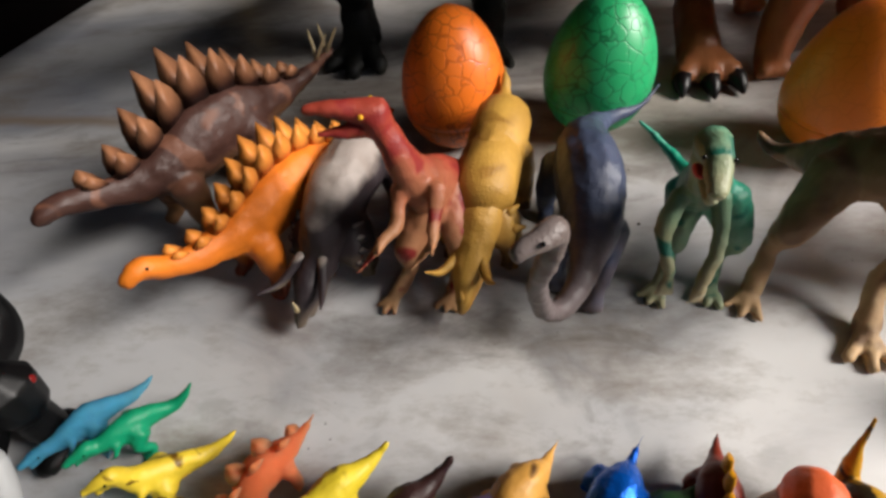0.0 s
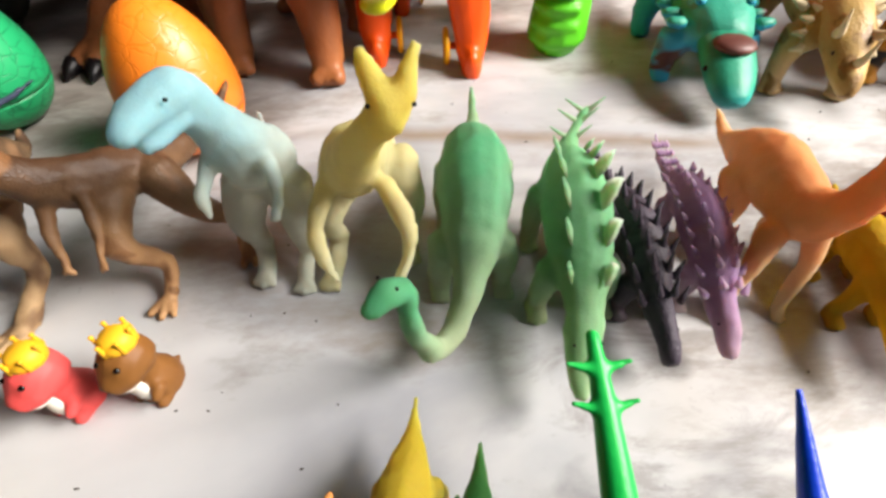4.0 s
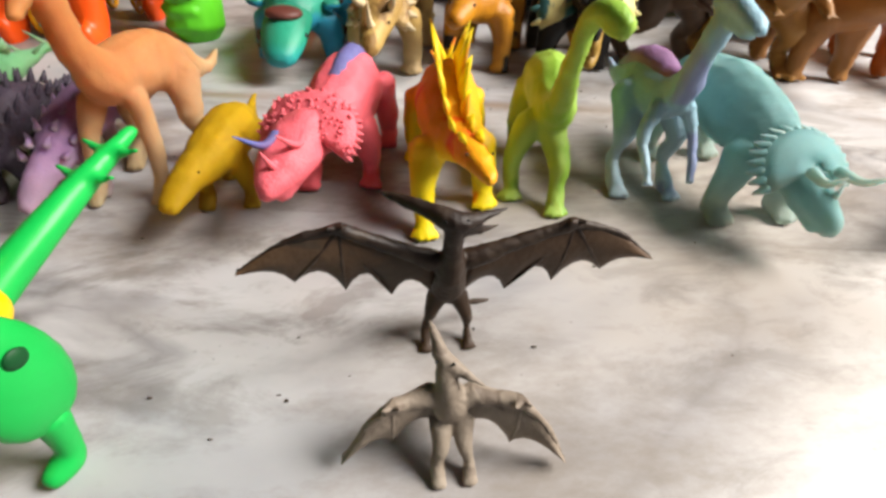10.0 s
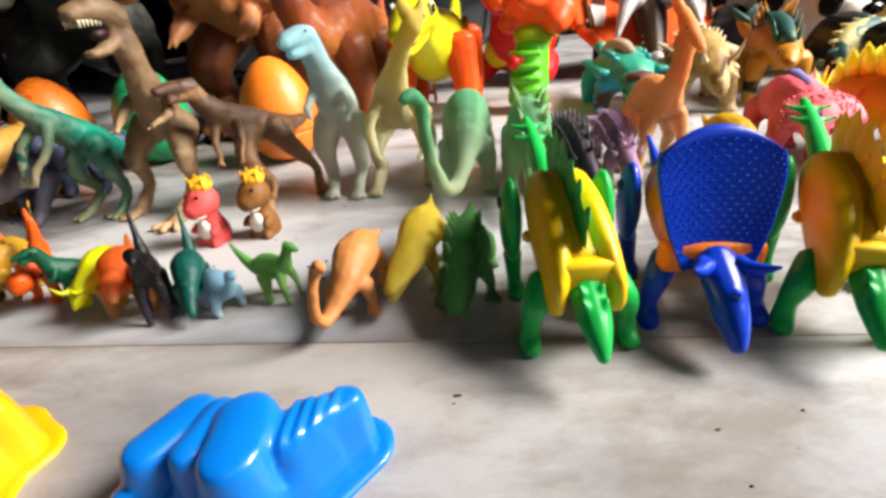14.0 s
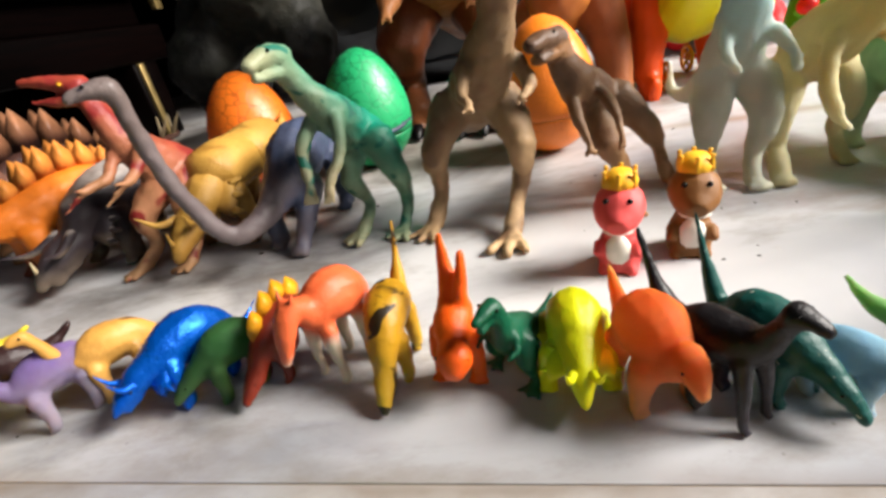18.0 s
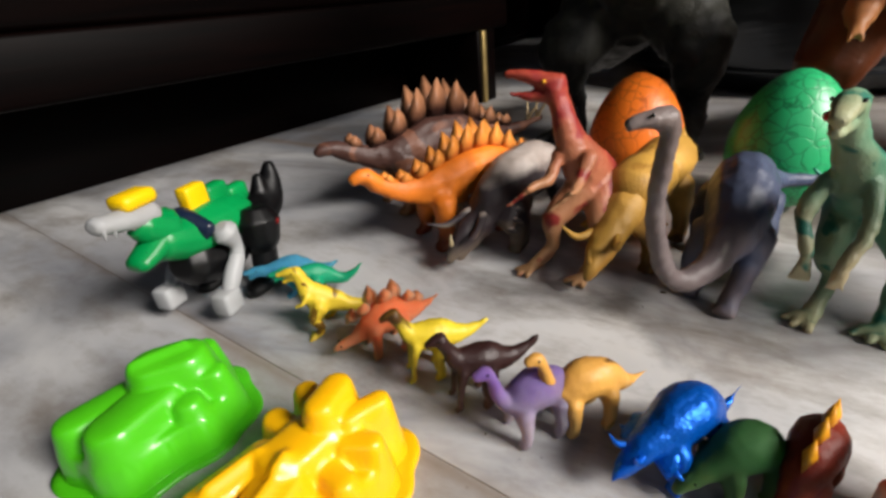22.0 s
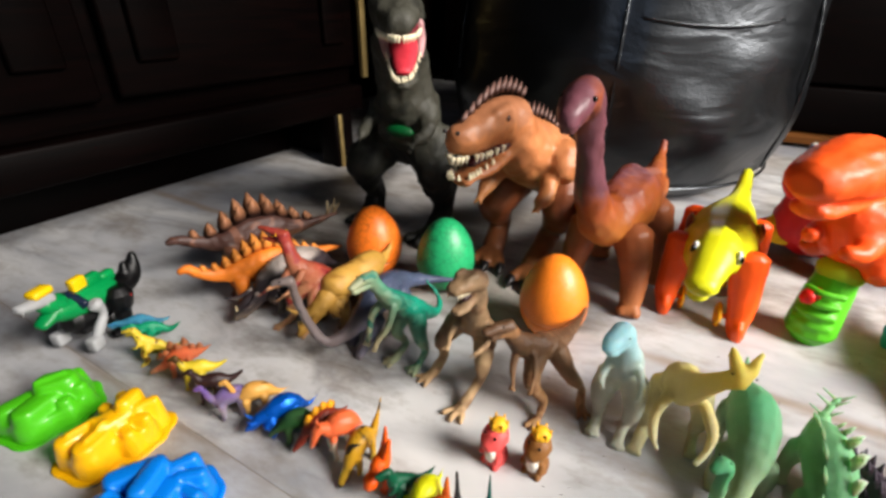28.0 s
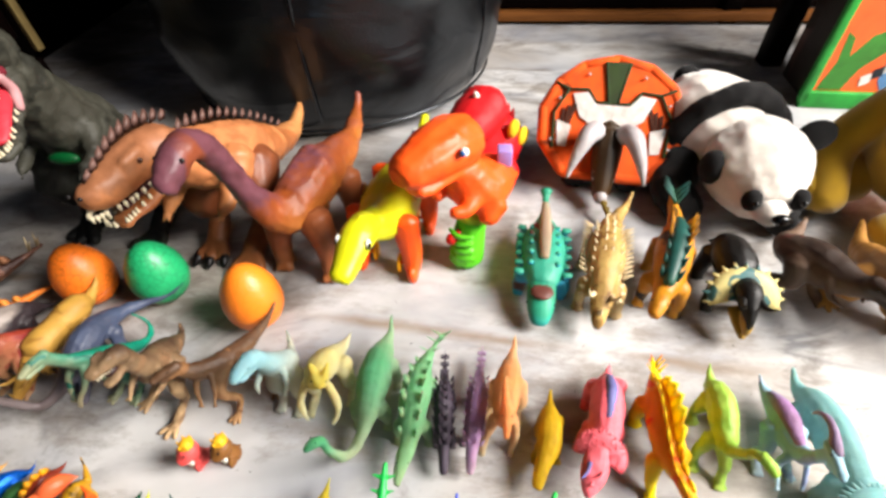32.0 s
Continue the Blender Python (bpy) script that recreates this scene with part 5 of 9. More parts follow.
PARA = toy("pale blue and plum rubber", "8cb2c2", "b0c8d6", 0.1, 0.5, spots="8694b8", spot_size=30, spot_at=0.62, rough=0.45, sss=0.12, scales=260, bump=0.4, dirt=0.06)
tb = [[(73.8, 17.5, 4.32, 0.1), (73.8, 16.3, 4, 0.34), (73.8, 14.8, 4.3, 0.8), (73.7, 12.8, 4.8, 1.1, 1.3), (73.5, 11, 4.9, 1, 1.15), (73.4, 9.8, 5.5, 0.7, 0.8), (73.2, 9.1, 6.7, 0.48, 0.52), (73.15, 8.7, 7.8, 0.4, 0.46), (73.2, 8.5, 8.7, 0.46)], [(73.3, 9.1, 9.1, 0.42), (73.2, 8.4, 9.15, 0.5, 0.46), (73.2, 7.7, 9.0, 0.42, 0.34), (73.2, 7.0, 8.75, 0.32, 0.2), (73.2, 6.7, 8.6, 0.24, 0.14)], [(73.2, 8.1, 8.6, 0.36, 0.22), (73.2, 7.1, 8.35, 0.26, 0.12)]]
tb += leg((72.7, 12.4, 4.4, 0.9), (72.4, 11.2, 2.9, 0.5), (72.4, 11.7, 1.4, 0.3), (72.4, 10.7, 0.36), -95, 3, 2.2) + leg((74.5, 12.2, 4.4, 0.9), (74.9, 11.0, 2.9, 0.5), (74.9, 11.4, 1.4, 0.3), (74.9, 10.3, 0.36), -85, 3, 2.2)
for s_ in (1, -1):
    x = 73.4 + s_ * 0.65
    tb += [[(x, 9.9, 4.8, 0.4), (x + s_ * 0.5, 9.6, 3.7, 0.28), (x + s_ * 0.45, 8.8, 2.7, 0.2), (x + s_ * 0.35, 8.5, 2.3, 0.17)]] + [[(x + s_ * 0.35, 8.5, 2.3, 0.12), (x + s_ * 0.35 + f, 8.2, 1.9, 0.07)] for f in (-0.2, 0.0, 0.2)]
animal("toy_parasaurolophus", "pale blue and plum rubber crested dinosaur toy", (73.5, 12.8), tb, PARA, 0.13, [(72.8, 8.2, 9.4), (73.6, 8.2, 9.4)], 0.1, None,
       [("saddle_patch", flesh(shift([[(73.75, 15.2, 4.7, 0.5), (73.7, 13.8, 5.3, 0.75, 0.8), (73.65, 12.4, 5.6, 0.8, 0.75), (73.5, 11.0, 5.6, 0.62, 0.55), (73.4, 10.2, 5.8, 0.45)]], (73.5, 12.8)), 0.13, lumpy=0.6), toy("plum rubber", "9a76a4", "86a4b6", 0.15, 0.85, rough=0.5, sss=0.12, scales=260, bump=0.4), "plum patch along the back"), ("crest", flesh(shift([[(73.35, 11.5, 8.9, 0.1), (73.45, 11.3, 9.5, 0.17), (73.5, 10.5, 9.95, 0.24), (73.4, 9.6, 9.9, 0.32), (73.3, 8.8, 9.5, 0.42, 0.38), (73.2, 8.2, 9.35, 0.36, 0.3)]], (73.5, 12.8)), 0.09, lumpy=0.4), toy("plum crest rubber", "84708e", "9aa0b4", rough=0.5, sss=0.12), "curved plum head crest")])

TEAL = glow("teal cream rubber", "88bcbc", "b4c0b4", 0.0, 0.45, scales=500)
tb = [[(77, 18.1, 4.52, 0.12), (77.2, 17.31, 3.62, 0.35), (77.4, 16.12, 3.44, 0.8), (77.5, 14.8, 4, 1.4), (77.5, 12.4, 4.2, 1.65, 1.75), (77.6, 10.2, 4, 1.5, 1.6), (77.7, 8.6, 3.7, 1.15), (77.9, 7.2, 3.3, 1.05, 0.95), (78, 5.8, 2.8, 0.75, 0.7), (78.1, 4.8, 2.3, 0.45, 0.5), (78.1, 4.4, 2, 0.25, 0.35)], [(78.0, 6.2, 2.2, 0.55, 0.3), (78.1, 5.0, 1.7, 0.36, 0.22)]]
quad(tb, (77.8, 8.4), (77.5, 14.4), 1.6, 3.2, 0.9, -88, 0.58)
fr = frill((0, 0, 0), 2.0, 1.75, 46, TEAL, "bumpy teal neck frill", 19, 0.4, 0.24)
rot = Matrix.Translation((77.9 * CM, 6.3 * CM, 3.7 * CM)) @ Euler((0, 0, radians(-86))).to_matrix().to_4x4()
for _, b_, _, _ in fr:
    bmesh.ops.transform(b_, matrix=rot, verts=b_.verts[:])
animal("toy_triceratops", "teal and cream rubber horned dinosaur toy", (77.6, 11.2), tb, TEAL, 0.16, [(77.1, 6.2, 3.5), (78.8, 6.2, 3.5)], 0.1, None,
       fr + [horn("brow_horn", (78.0 + s * 0.6, 5.9, 3.8), (78.0 + s * 1.0, 4.2, 4.6), 0.24, TEAL, "curved teal horn") for s in (1, -1)] + [horn("nose_horn", (78.0, 5.4, 3.2), (78.1, 5.0, 3.8), 0.22, TEAL)])

t, e = biped_tubes(2.0, 0, 0, True, 1.2, 1.0, 1.0, 1.0)
creature("toy_raptor", "small orange rubber raptor toy with dark markings", (0.868, 0.058), 12, scaled(t, 0.52), toy("hot orange rubber", "e0621c", "d8661e", 0, 0.3, spots="3a2418", spot_size=90, spot_at=0.6, rough=0.4), 0.11, [tuple(v * 0.52 for v in e)], 0.14, plain("yellow eye paint", "d8a020"))

# ---- winged toys ----
def wing(root, wrist, tip, hip, scallops, dip):
    """A webbed wing in plan centimetres: arm from root over wrist to tip, membrane down to the hip with a scalloped edge."""
    bm = bmesh.new()
    root, wrist, tip, hip = (np.array(v, float) for v in (root, wrist, tip, hip))
    n, m = 24, 7
    lead = smooth_curve([root, (root + wrist) / 2 + (0, 0, 0.15), wrist, (wrist * 0.5 + tip * 0.5) + (0, 0, 0.3), tip], 6)
    lay = []
    for d in (0.05, -0.05):
        rows = []
        for i in range(n + 1):
            u = i / n
            a = lead[min(len(lead) - 1, int(round(u * (len(lead) - 1))))]
            b = hip * (1 - u) + tip * u + np.array((0, 0.1, -dip * math.sin(math.pi * u)))
            b = b + (a - b) * 0.42 * abs(math.sin(math.pi * scallops * u)) ** 0.8 * (1 - 0.4 * u)
            rows.append([bm.verts.new(Vector(a + (b - a) * k / m + (0, d - 0.15 * math.sin(math.pi * k / m), 0)) * CM) for k in range(m + 1)])
        lay.append(rows)
    A, B = lay
    for r in lay:
        for p_, q_ in zip(r, r[1:]):
            for k in range(m):
                bm.faces.new((p_[k], p_[k + 1], q_[k + 1], q_[k]))
    for i in range(n):
        for k in (0, m):
            bm.faces.new((A[i][k], A[i + 1][k], B[i + 1][k], B[i][k]))
    for i in (0, n):
        for k in range(m):
            bm.faces.new((A[i][k], A[i][k + 1], B[i][k + 1], B[i][k]))
    return bm


def winged(label, base, body, head, shoulders, mat, skin, dip, scallops, eyes, legs):
    arms, wings = [], []
    for root, wrist, tip, hip in shoulders:
        arms += [[(*root, 0.34), (*((Vector(root) + Vector(wrist)) / 2), 0.22), (*wrist, 0.2)], [(*wrist, 0.16), (*((Vector(wrist) + Vector(tip)) / 2 + Vector((0, 0, 0.3))), 0.1), (*tip, 0.05)]]
        arms += [[(*wrist, 0.12), (wrist[0] + f, wrist[1] - 0.3, wrist[2] + 0.25, 0.06)] for f in (-0.25, 0.15)]
        wings.append(("wing", wing(root, wrist, tip, hip, scallops, dip), skin, "webbed wing with scalloped edge"))
        for f in [i / scallops for i in range(1, scallops)]:
            e = Vector(hip) * (1 - f) + Vector(tip) * f + Vector((0, 0.05, -dip * math.sin(math.pi * f) + 0.06))
            wings.append(("wing_rib", cone([(*wrist, 0.09), (*((Vector(wrist) + e) / 2 + Vector((0, -0.14, 0))), 0.07), (*e, 0.04)], 6, 2), mat, "wing finger rib"))
    animal("toy_pterosaur", label, base, body + head + arms + legs, mat, 0.08, eyes, 0.06, None, wings, 0.6, category="toy pterosaur")


WINGB = toy("dark brown wing rubber", "2a1e16", "4a392a", 0.0, 0.9, rough=0.45, scales=180, bump=0.5, spots="42362c", spot_size=60, spot_at=0.58)
winged("dark brown rubber flying reptile toy with spread wings", (62.8, 2.1), [[(64.4, 3.2, 0.7, 0.06), (63.4, 3.0, 0.9, 0.12), (62.8, 2.8, 1.5, 0.3), (62.8, 2.5, 2.2, 0.5, 0.55), (62.8, 2.3, 3.1, 0.55, 0.5), (62.8, 2.1, 3.9, 0.32), (62.8, 2.0, 4.6, 0.28), (62.8, 2.0, 5.0, 0.32)]],
       [[(60.9, 3.2, 5.35, 0.08), (61.9, 2.5, 5.3, 0.22), (62.8, 2.0, 5.15, 0.34, 0.3), (63.5, 2.1, 5.15, 0.2, 0.16), (64.3, 2.4, 5.2, 0.05)], [(62.9, 2.0, 4.9, 0.22), (63.5, 2.1, 4.75, 0.14), (64.1, 2.3, 4.7, 0.05)]],
       [((62.3, 2.3, 3.5), (59.7, 2.2, 4.9), (57.0, 1.7, 4.0), (62.4, 2.6, 1.6)), ((63.3, 2.3, 3.5), (66.4, 2.4, 4.6), (69.1, 2.2, 3.3), (63.2, 2.6, 1.6))], WINGB, toy("khaki brown wing membrane", "5a4634", "443526", 0.0, 0.7, rough=0.5, scales=180, bump=0.4, spots="4c4034", spot_size=50, spot_at=0.58), 0.2, 4, [(62.5, 1.8, 5.3), (63.1, 1.8, 5.3)],
       leg((62.5, 2.5, 1.9, 0.36), (62.2, 2.2, 1.2, 0.2), (62.1, 2.3, 0.6, 0.14), (62.1, 2.0, 0.18), -95, 3, 2.2) + leg((63.1, 2.5, 1.9, 0.36), (63.4, 2.2, 1.2, 0.2), (63.5, 2.3, 0.6, 0.14), (63.5, 2.0, 0.18), -85, 3, 2.2))
WINGG = toy("grey brown wing rubber", "988c7e", "a89c8c", 0.0, 0.9, spots="786c60", spot_size=120, spot_at=0.62, rough=0.55, scales=220, bump=0.5)
winged("small grey rubber flying reptile toy with drooping wings", (62.4, -1.6), [[(62.4, -0.4, 0.7, 0.1), (62.4, -0.9, 1.2, 0.36), (62.4, -1.3, 1.8, 0.5), (62.3, -1.3, 2.4, 0.34), (62.2, -1.0, 3.0, 0.24)]],
       [[(61.9, -0.3, 3.85, 0.05), (62.05, -0.6, 3.5, 0.15), (62.2, -0.9, 3.15, 0.24), (62.7, -1.3, 2.98, 0.13), (63.15, -1.6, 2.85, 0.05)]],
       [((61.9, -1.2, 2.1), (60.9, -1.5, 2.2), (59.5, -1.8, 0.35), (62.2, -1.3, 0.8)), ((62.9, -1.3, 2.1), (64.1, -1.7, 2.2), (65.4, -2.4, 0.35), (62.6, -1.4, 0.8))], WINGG, WINGG, 0.1, 2, [(62.0, -1.1, 3.3), (62.4, -1.2, 3.3)],
       leg((62.1, -1.4, 1.3, 0.34), (62.1, -2.0, 0.9, 0.22), (62.0, -2.2, 0.5, 0.17), (62.0, -2.4, 0.2), -92, 3, 1.6) + leg((62.7, -1.4, 1.3, 0.34), (62.7, -2.0, 0.9, 0.22), (62.8, -2.2, 0.5, 0.17), (62.8, -2.4, 0.2), -88, 3, 1.6))

# ---- push-fit plastic toys ----
KY, KG, KB, KO = plain("glossy yellow plastic", "f4c810", 0.3), plain("glossy green plastic", "1cb04c", 0.3), plain("glossy blue plastic", "0a3ec4", 0.25), plain("glossy orange plastic", "f57c18", 0.32)


def pad(c, rx, rz, th, side):
    """A flat rounded thigh shell."""
    bm = bmesh.new()
    bmesh.ops.create_uvsphere(bm, u_segments=18, v_segments=10, radius=1)
    for v in bm.verts:
        x, y, z = v.co
        v.co = Vector((c[0] + x * rx * (1 - 0.15 * z), c[1] + y * th, c[2] + z * rz)) * CM
    return bm


def snap_steg(label, at, face, plate_mat, plates_left):
    t = thing("push_fit_stegosaurus", label, "toy dinosaur", pose(at[0], at[1], 0, 0, 0, face), "push-fit plastic dinosaurs")
    for s in (1, -1):
        sh = [[(-2.6, s * 0.5, 4.4, 0.55, 0.7), (-1.4, s * 0.6, 4.4, 0.74, 1.25), (0.4, s * 0.65, 3.8, 0.8, 1.55), (2.0, s * 0.8, 3.0, 0.6, 1.4), (2.6, s * 0.95, 2.4, 0.38, 1.1), (2.9, s * 0.98, 2.0, 0.26, 0.7)]]
        part("body_shell", flesh(sh, 0.14), KY, t, "curved yellow body half")
        part("peg", cone([(-0.2, s * 1.0, 3.4, 0.25), (-0.2, s * 1.45, 3.4, 0.25)], 10, 1), KY, t)
        th = part("hind_thigh", pad((-1.6, s * 1.85, 3.5), 1.05, 1.85, 0.46, s), KG, t)
        part("hind_foot", flesh([[(-1.6, s * 1.8, 2.0, 0.42), (-1.5, s * 1.75, 0.7, 0.32), (-1.3, s * 1.7, 0.32, 0.4), (-0.8, s * 1.7, 0.22, 0.3)]], 0.1), KG, th)
        # dark green dot paints the shade inside a peg hole
        part("peg_hole", ball((-1.7, s * 2.28, 4.3), 0.26, (1, 0.4, 1)), plain("shadowed peg socket", "0a4a24", 0.5), th)
        part("front_leg", flesh([[(1.7, s * 1.15, 2.6, 0.6), (2.3, s * 1.6, 1.9, 0.5), (2.2, s * 1.75, 1.0, 0.36), (2.4, s * 1.8, 0.35, 0.42), (2.8, s * 1.8, 0.28, 0.36)]], 0.11), KG, t)
    part("spine_bar", flesh([[(-2.6, 0, 4.5, 0.8, 0.6), (-1.2, 0, 4.9, 1.0, 0.7), (0.4, 0, 4.5, 1.1, 0.75), (2.2, 0, 3.5, 1.0, 0.6)]], 0.14), KY, t)
    part("cross_bar", box((0.008, 0.022, 0.01), (0.0265, 0, 0.034), 0.002), KY, t, "yellow bar across the neck")
    part("head", flesh([[(2.5, 0, 2.9, 0.62, 0.6), (3.4, 0, 2.55, 0.6, 0.55), (4.0, 0, 2.25, 0.55, 0.46), (4.6, 0, 1.85, 0.36, 0.36), (4.95, 0, 1.55, 0.2, 0.24)]] + [[(x, q * 0.3, z, 0.17), (x - 0.1, q * 0.4, z + 0.3, 0.07)] for x, z in ((2.9, 3.15), (3.4, 3.0), (3.85, 2.75)) for q in (1, -1)] + [[(4.25, q * 0.32, 2.2, 0.12), (4.4, q * 0.36, 2.25, 0.08)] for q in (1, -1)], 0.08), KG, t, "green tapering head with brow ridges")
    part("tail", flesh([[(-2.4, 0, 4.0, 0.55, 0.5), (-4.2, 0, 4.7, 0.48, 0.45), (-6.2, 0, 5.4, 0.36), (-8.2, 0, 6.0, 0.2)]] + [[(x, 0, z, 0.2), (x - 0.15, s * 0.95, z + 0.25, 0.08)] for x, z in ((-6.2, 5.4), (-7.2, 5.7)) for s in (1, -1)], 0.1), KG, t, "green spiked tail")
    for i in range(5):
        x = -2.5 + 1.05 * i
        fin = part("plate", leaf_plate((x, 0, 5.3 - 0.11 * (x + 1.2) ** 2), (-0.25, 0, 1), (1, 0, 0), 1.9, 1.95 - 0.18 * abs(i - 1.5), 0.16), plate_mat, t, "jagged back plate", False)
        for f, g in ((-0.45, 0.75), (0.42, 0.7)):
            part("barb", leaf_plate((x + f * 1.5, 0, 5.3 - 0.11 * (x + 1.2) ** 2 + g), (f, 0, 1), (1, 0, -f), 0.6, 0.75, 0.14), plate_mat, fin, "", False)
    return t


snap_steg("yellow and green push-fit dinosaur toy with green plates", (0.4045, -0.006), -91, KG, True)
snap_steg("yellow and green push-fit dinosaur toy with yellow plates", (0.505, -0.016), -113, KY, False)
bt = thing("push_fit_triceratops", "blue and orange push-fit horned dinosaur toy", "toy dinosaur", pose(0.4555, -0.002, 0, 0, 0, -97), "push-fit plastic dinosaurs")
for s in (1, -1):
    part("body_shell", flesh([[(-3.0, s * 0.5, 3.6, 0.4, 0.7), (-1.6, s * 0.6, 3.9, 0.75, 1.4), (0.4, s * 0.65, 3.5, 0.8, 1.6), (1.5, s * 0.6, 2.8, 0.7, 0.9)]], 0.14), KO, bt, "curved orange body half")
    th = part("hind_thigh", pad((-1.9, s * 1.9, 3.4), 1.05, 1.8, 0.46, s), KB, bt)
    part("hind_foot", flesh([[(-1.9, s * 1.8, 1.9, 0.42), (-1.7, s * 1.7, 0.6, 0.34), (-1.4, s * 1.7, 0.32, 0.44), (-0.9, s * 1.7, 0.25, 0.3)]], 0.1), KB, th)
    # socket is a solid dot, its inner shade painted in dark blue
    part("peg_hole", ball((-1.9, s * 2.32, 4.2), 0.26, (1, 0.4, 1)), plain("dark blue socket", "06205e", 0.5), th)
    part("front_leg", flesh([[(1.2, s * 1.2, 2.4, 0.6), (1.8, s * 1.7, 1.8, 0.5), (1.9, s * 1.9, 0.9, 0.36), (2.1, s * 1.95, 0.38, 0.46), (2.5, s * 1.95, 0.3, 0.4)]], 0.11), KB, bt)
    part("brow_horn", cone([(2.9, s * 0.5, 3.0, 0.3), (3.4, s * 0.95, 3.1, 0.22), (3.8, s * 1.3, 3.4, 0.06)], 8, 3), KB, bt, "blue horn")
bm = bmesh.new()
rows = []
for i in range(13):
    v = i / 12
    w = float(np.interp(v, (0, 0.15, 0.35, 0.6, 0.8, 0.92, 1.0), (1.15, 1.45, 1.75, 1.98, 2.08, 1.98, 1.55)))
    rows.append([(2.6 - 1.3 * v - 0.55 * math.cos(a) ** 2 * (1 - v * 0.3) * w * 0.35, w * math.sin(a), 2.6 + 4.7 * v - 0.55 * math.sin(a) ** 2 * v * v) for a in (math.pi * (k / 14 - 0.5) for k in range(15))])
lay = [[[bm.verts.new(Vector((x - d, y, z)) * CM) for x, y, z in r] for r in rows] for d in (0, 0.35)]
for L_ in lay:
    for a, b in zip(L_, L_[1:]):
        for k in range(14):
            bm.faces.new((a[k], a[k + 1], b[k + 1], b[k]))
for i in range(12):
    for k in (0, 14):
        bm.faces.new((lay[0][i][k], lay[0][i + 1][k], lay[1][i + 1][k], lay[1][i][k]))
for i in (0, 12):
    for k in range(14):
        bm.faces.new((lay[0][i][k], lay[0][i][k + 1], lay[1][i][k + 1], lay[1][i][k]))
fr = part("frill", bm, KB, bt, "tall blue neck shield with rows of bumps")
bump_me = finish(ball((0, 0, 0), 0.05, (0.55, 1.9, 0.55), 6))
bump_me.materials.append(KB)
for i in range(3, 23):
    for k in range(2, 27, 2):
        v, w = i / 2, (k + i % 2) / 2
        lo, hi = (rows[int(v)], rows[min(12, int(v) + 1)])
        f, g = v % 1.0, w % 1.0
        p_ = [Vector(r[int(w)]).lerp(Vector(r[min(14, int(w) + 1)]), g) for r in (lo, hi)]
        ob = part("rib", bump_me, KB, fr)
        ob.location = (p_[0].lerp(p_[1], f) + Vector((0.02, 0, 0))) * CM
        ob.rotation_euler = (0, 0, math.pi * (w / 14 - 0.5))
part("head", flesh([[(2.2, 0, 2.9, 0.7, 0.62), (3.1, 0, 2.5, 0.7, 0.62), (3.9, 0, 2.0, 0.56, 0.6), (4.5, 0, 1.45, 0.42, 0.52), (4.9, 0, 1.0, 0.26, 0.36)], [(4.0, 0, 2.5, 0.2), (4.35, 0, 2.75, 0.06)], [(2.7, 0.6, 3.0, 0.3), (3.2, 0.85, 2.95, 0.2)], [(2.7, -0.6, 3.0, 0.3), (3.2, -0.85, 2.95, 0.2)], [(3.9, 0.45, 1.9, 0.2), (4.3, 0.4, 1.6, 0.16)], [(3.9, -0.45, 1.9, 0.2), (4.3, -0.4, 1.6, 0.16)]], 0.09), KB, bt, "blue beaked head")
part("cross_bar", box((0.009, 0.036, 0.012), (0.019, 0, 0.029), 0.003), KO, bt, "orange bar under the neck shield")
part("tail", flesh([[(-2.6, 0, 3.4, 0.5), (-4.0, 0, 3.9, 0.34), (-6.2, 0, 5.0, 0.1)]], 0.1), KB, bt, "blue pointed tail")

# ---- row of thumb-sized dinosaurs ----
GRP = "small dinosaurs in a row"


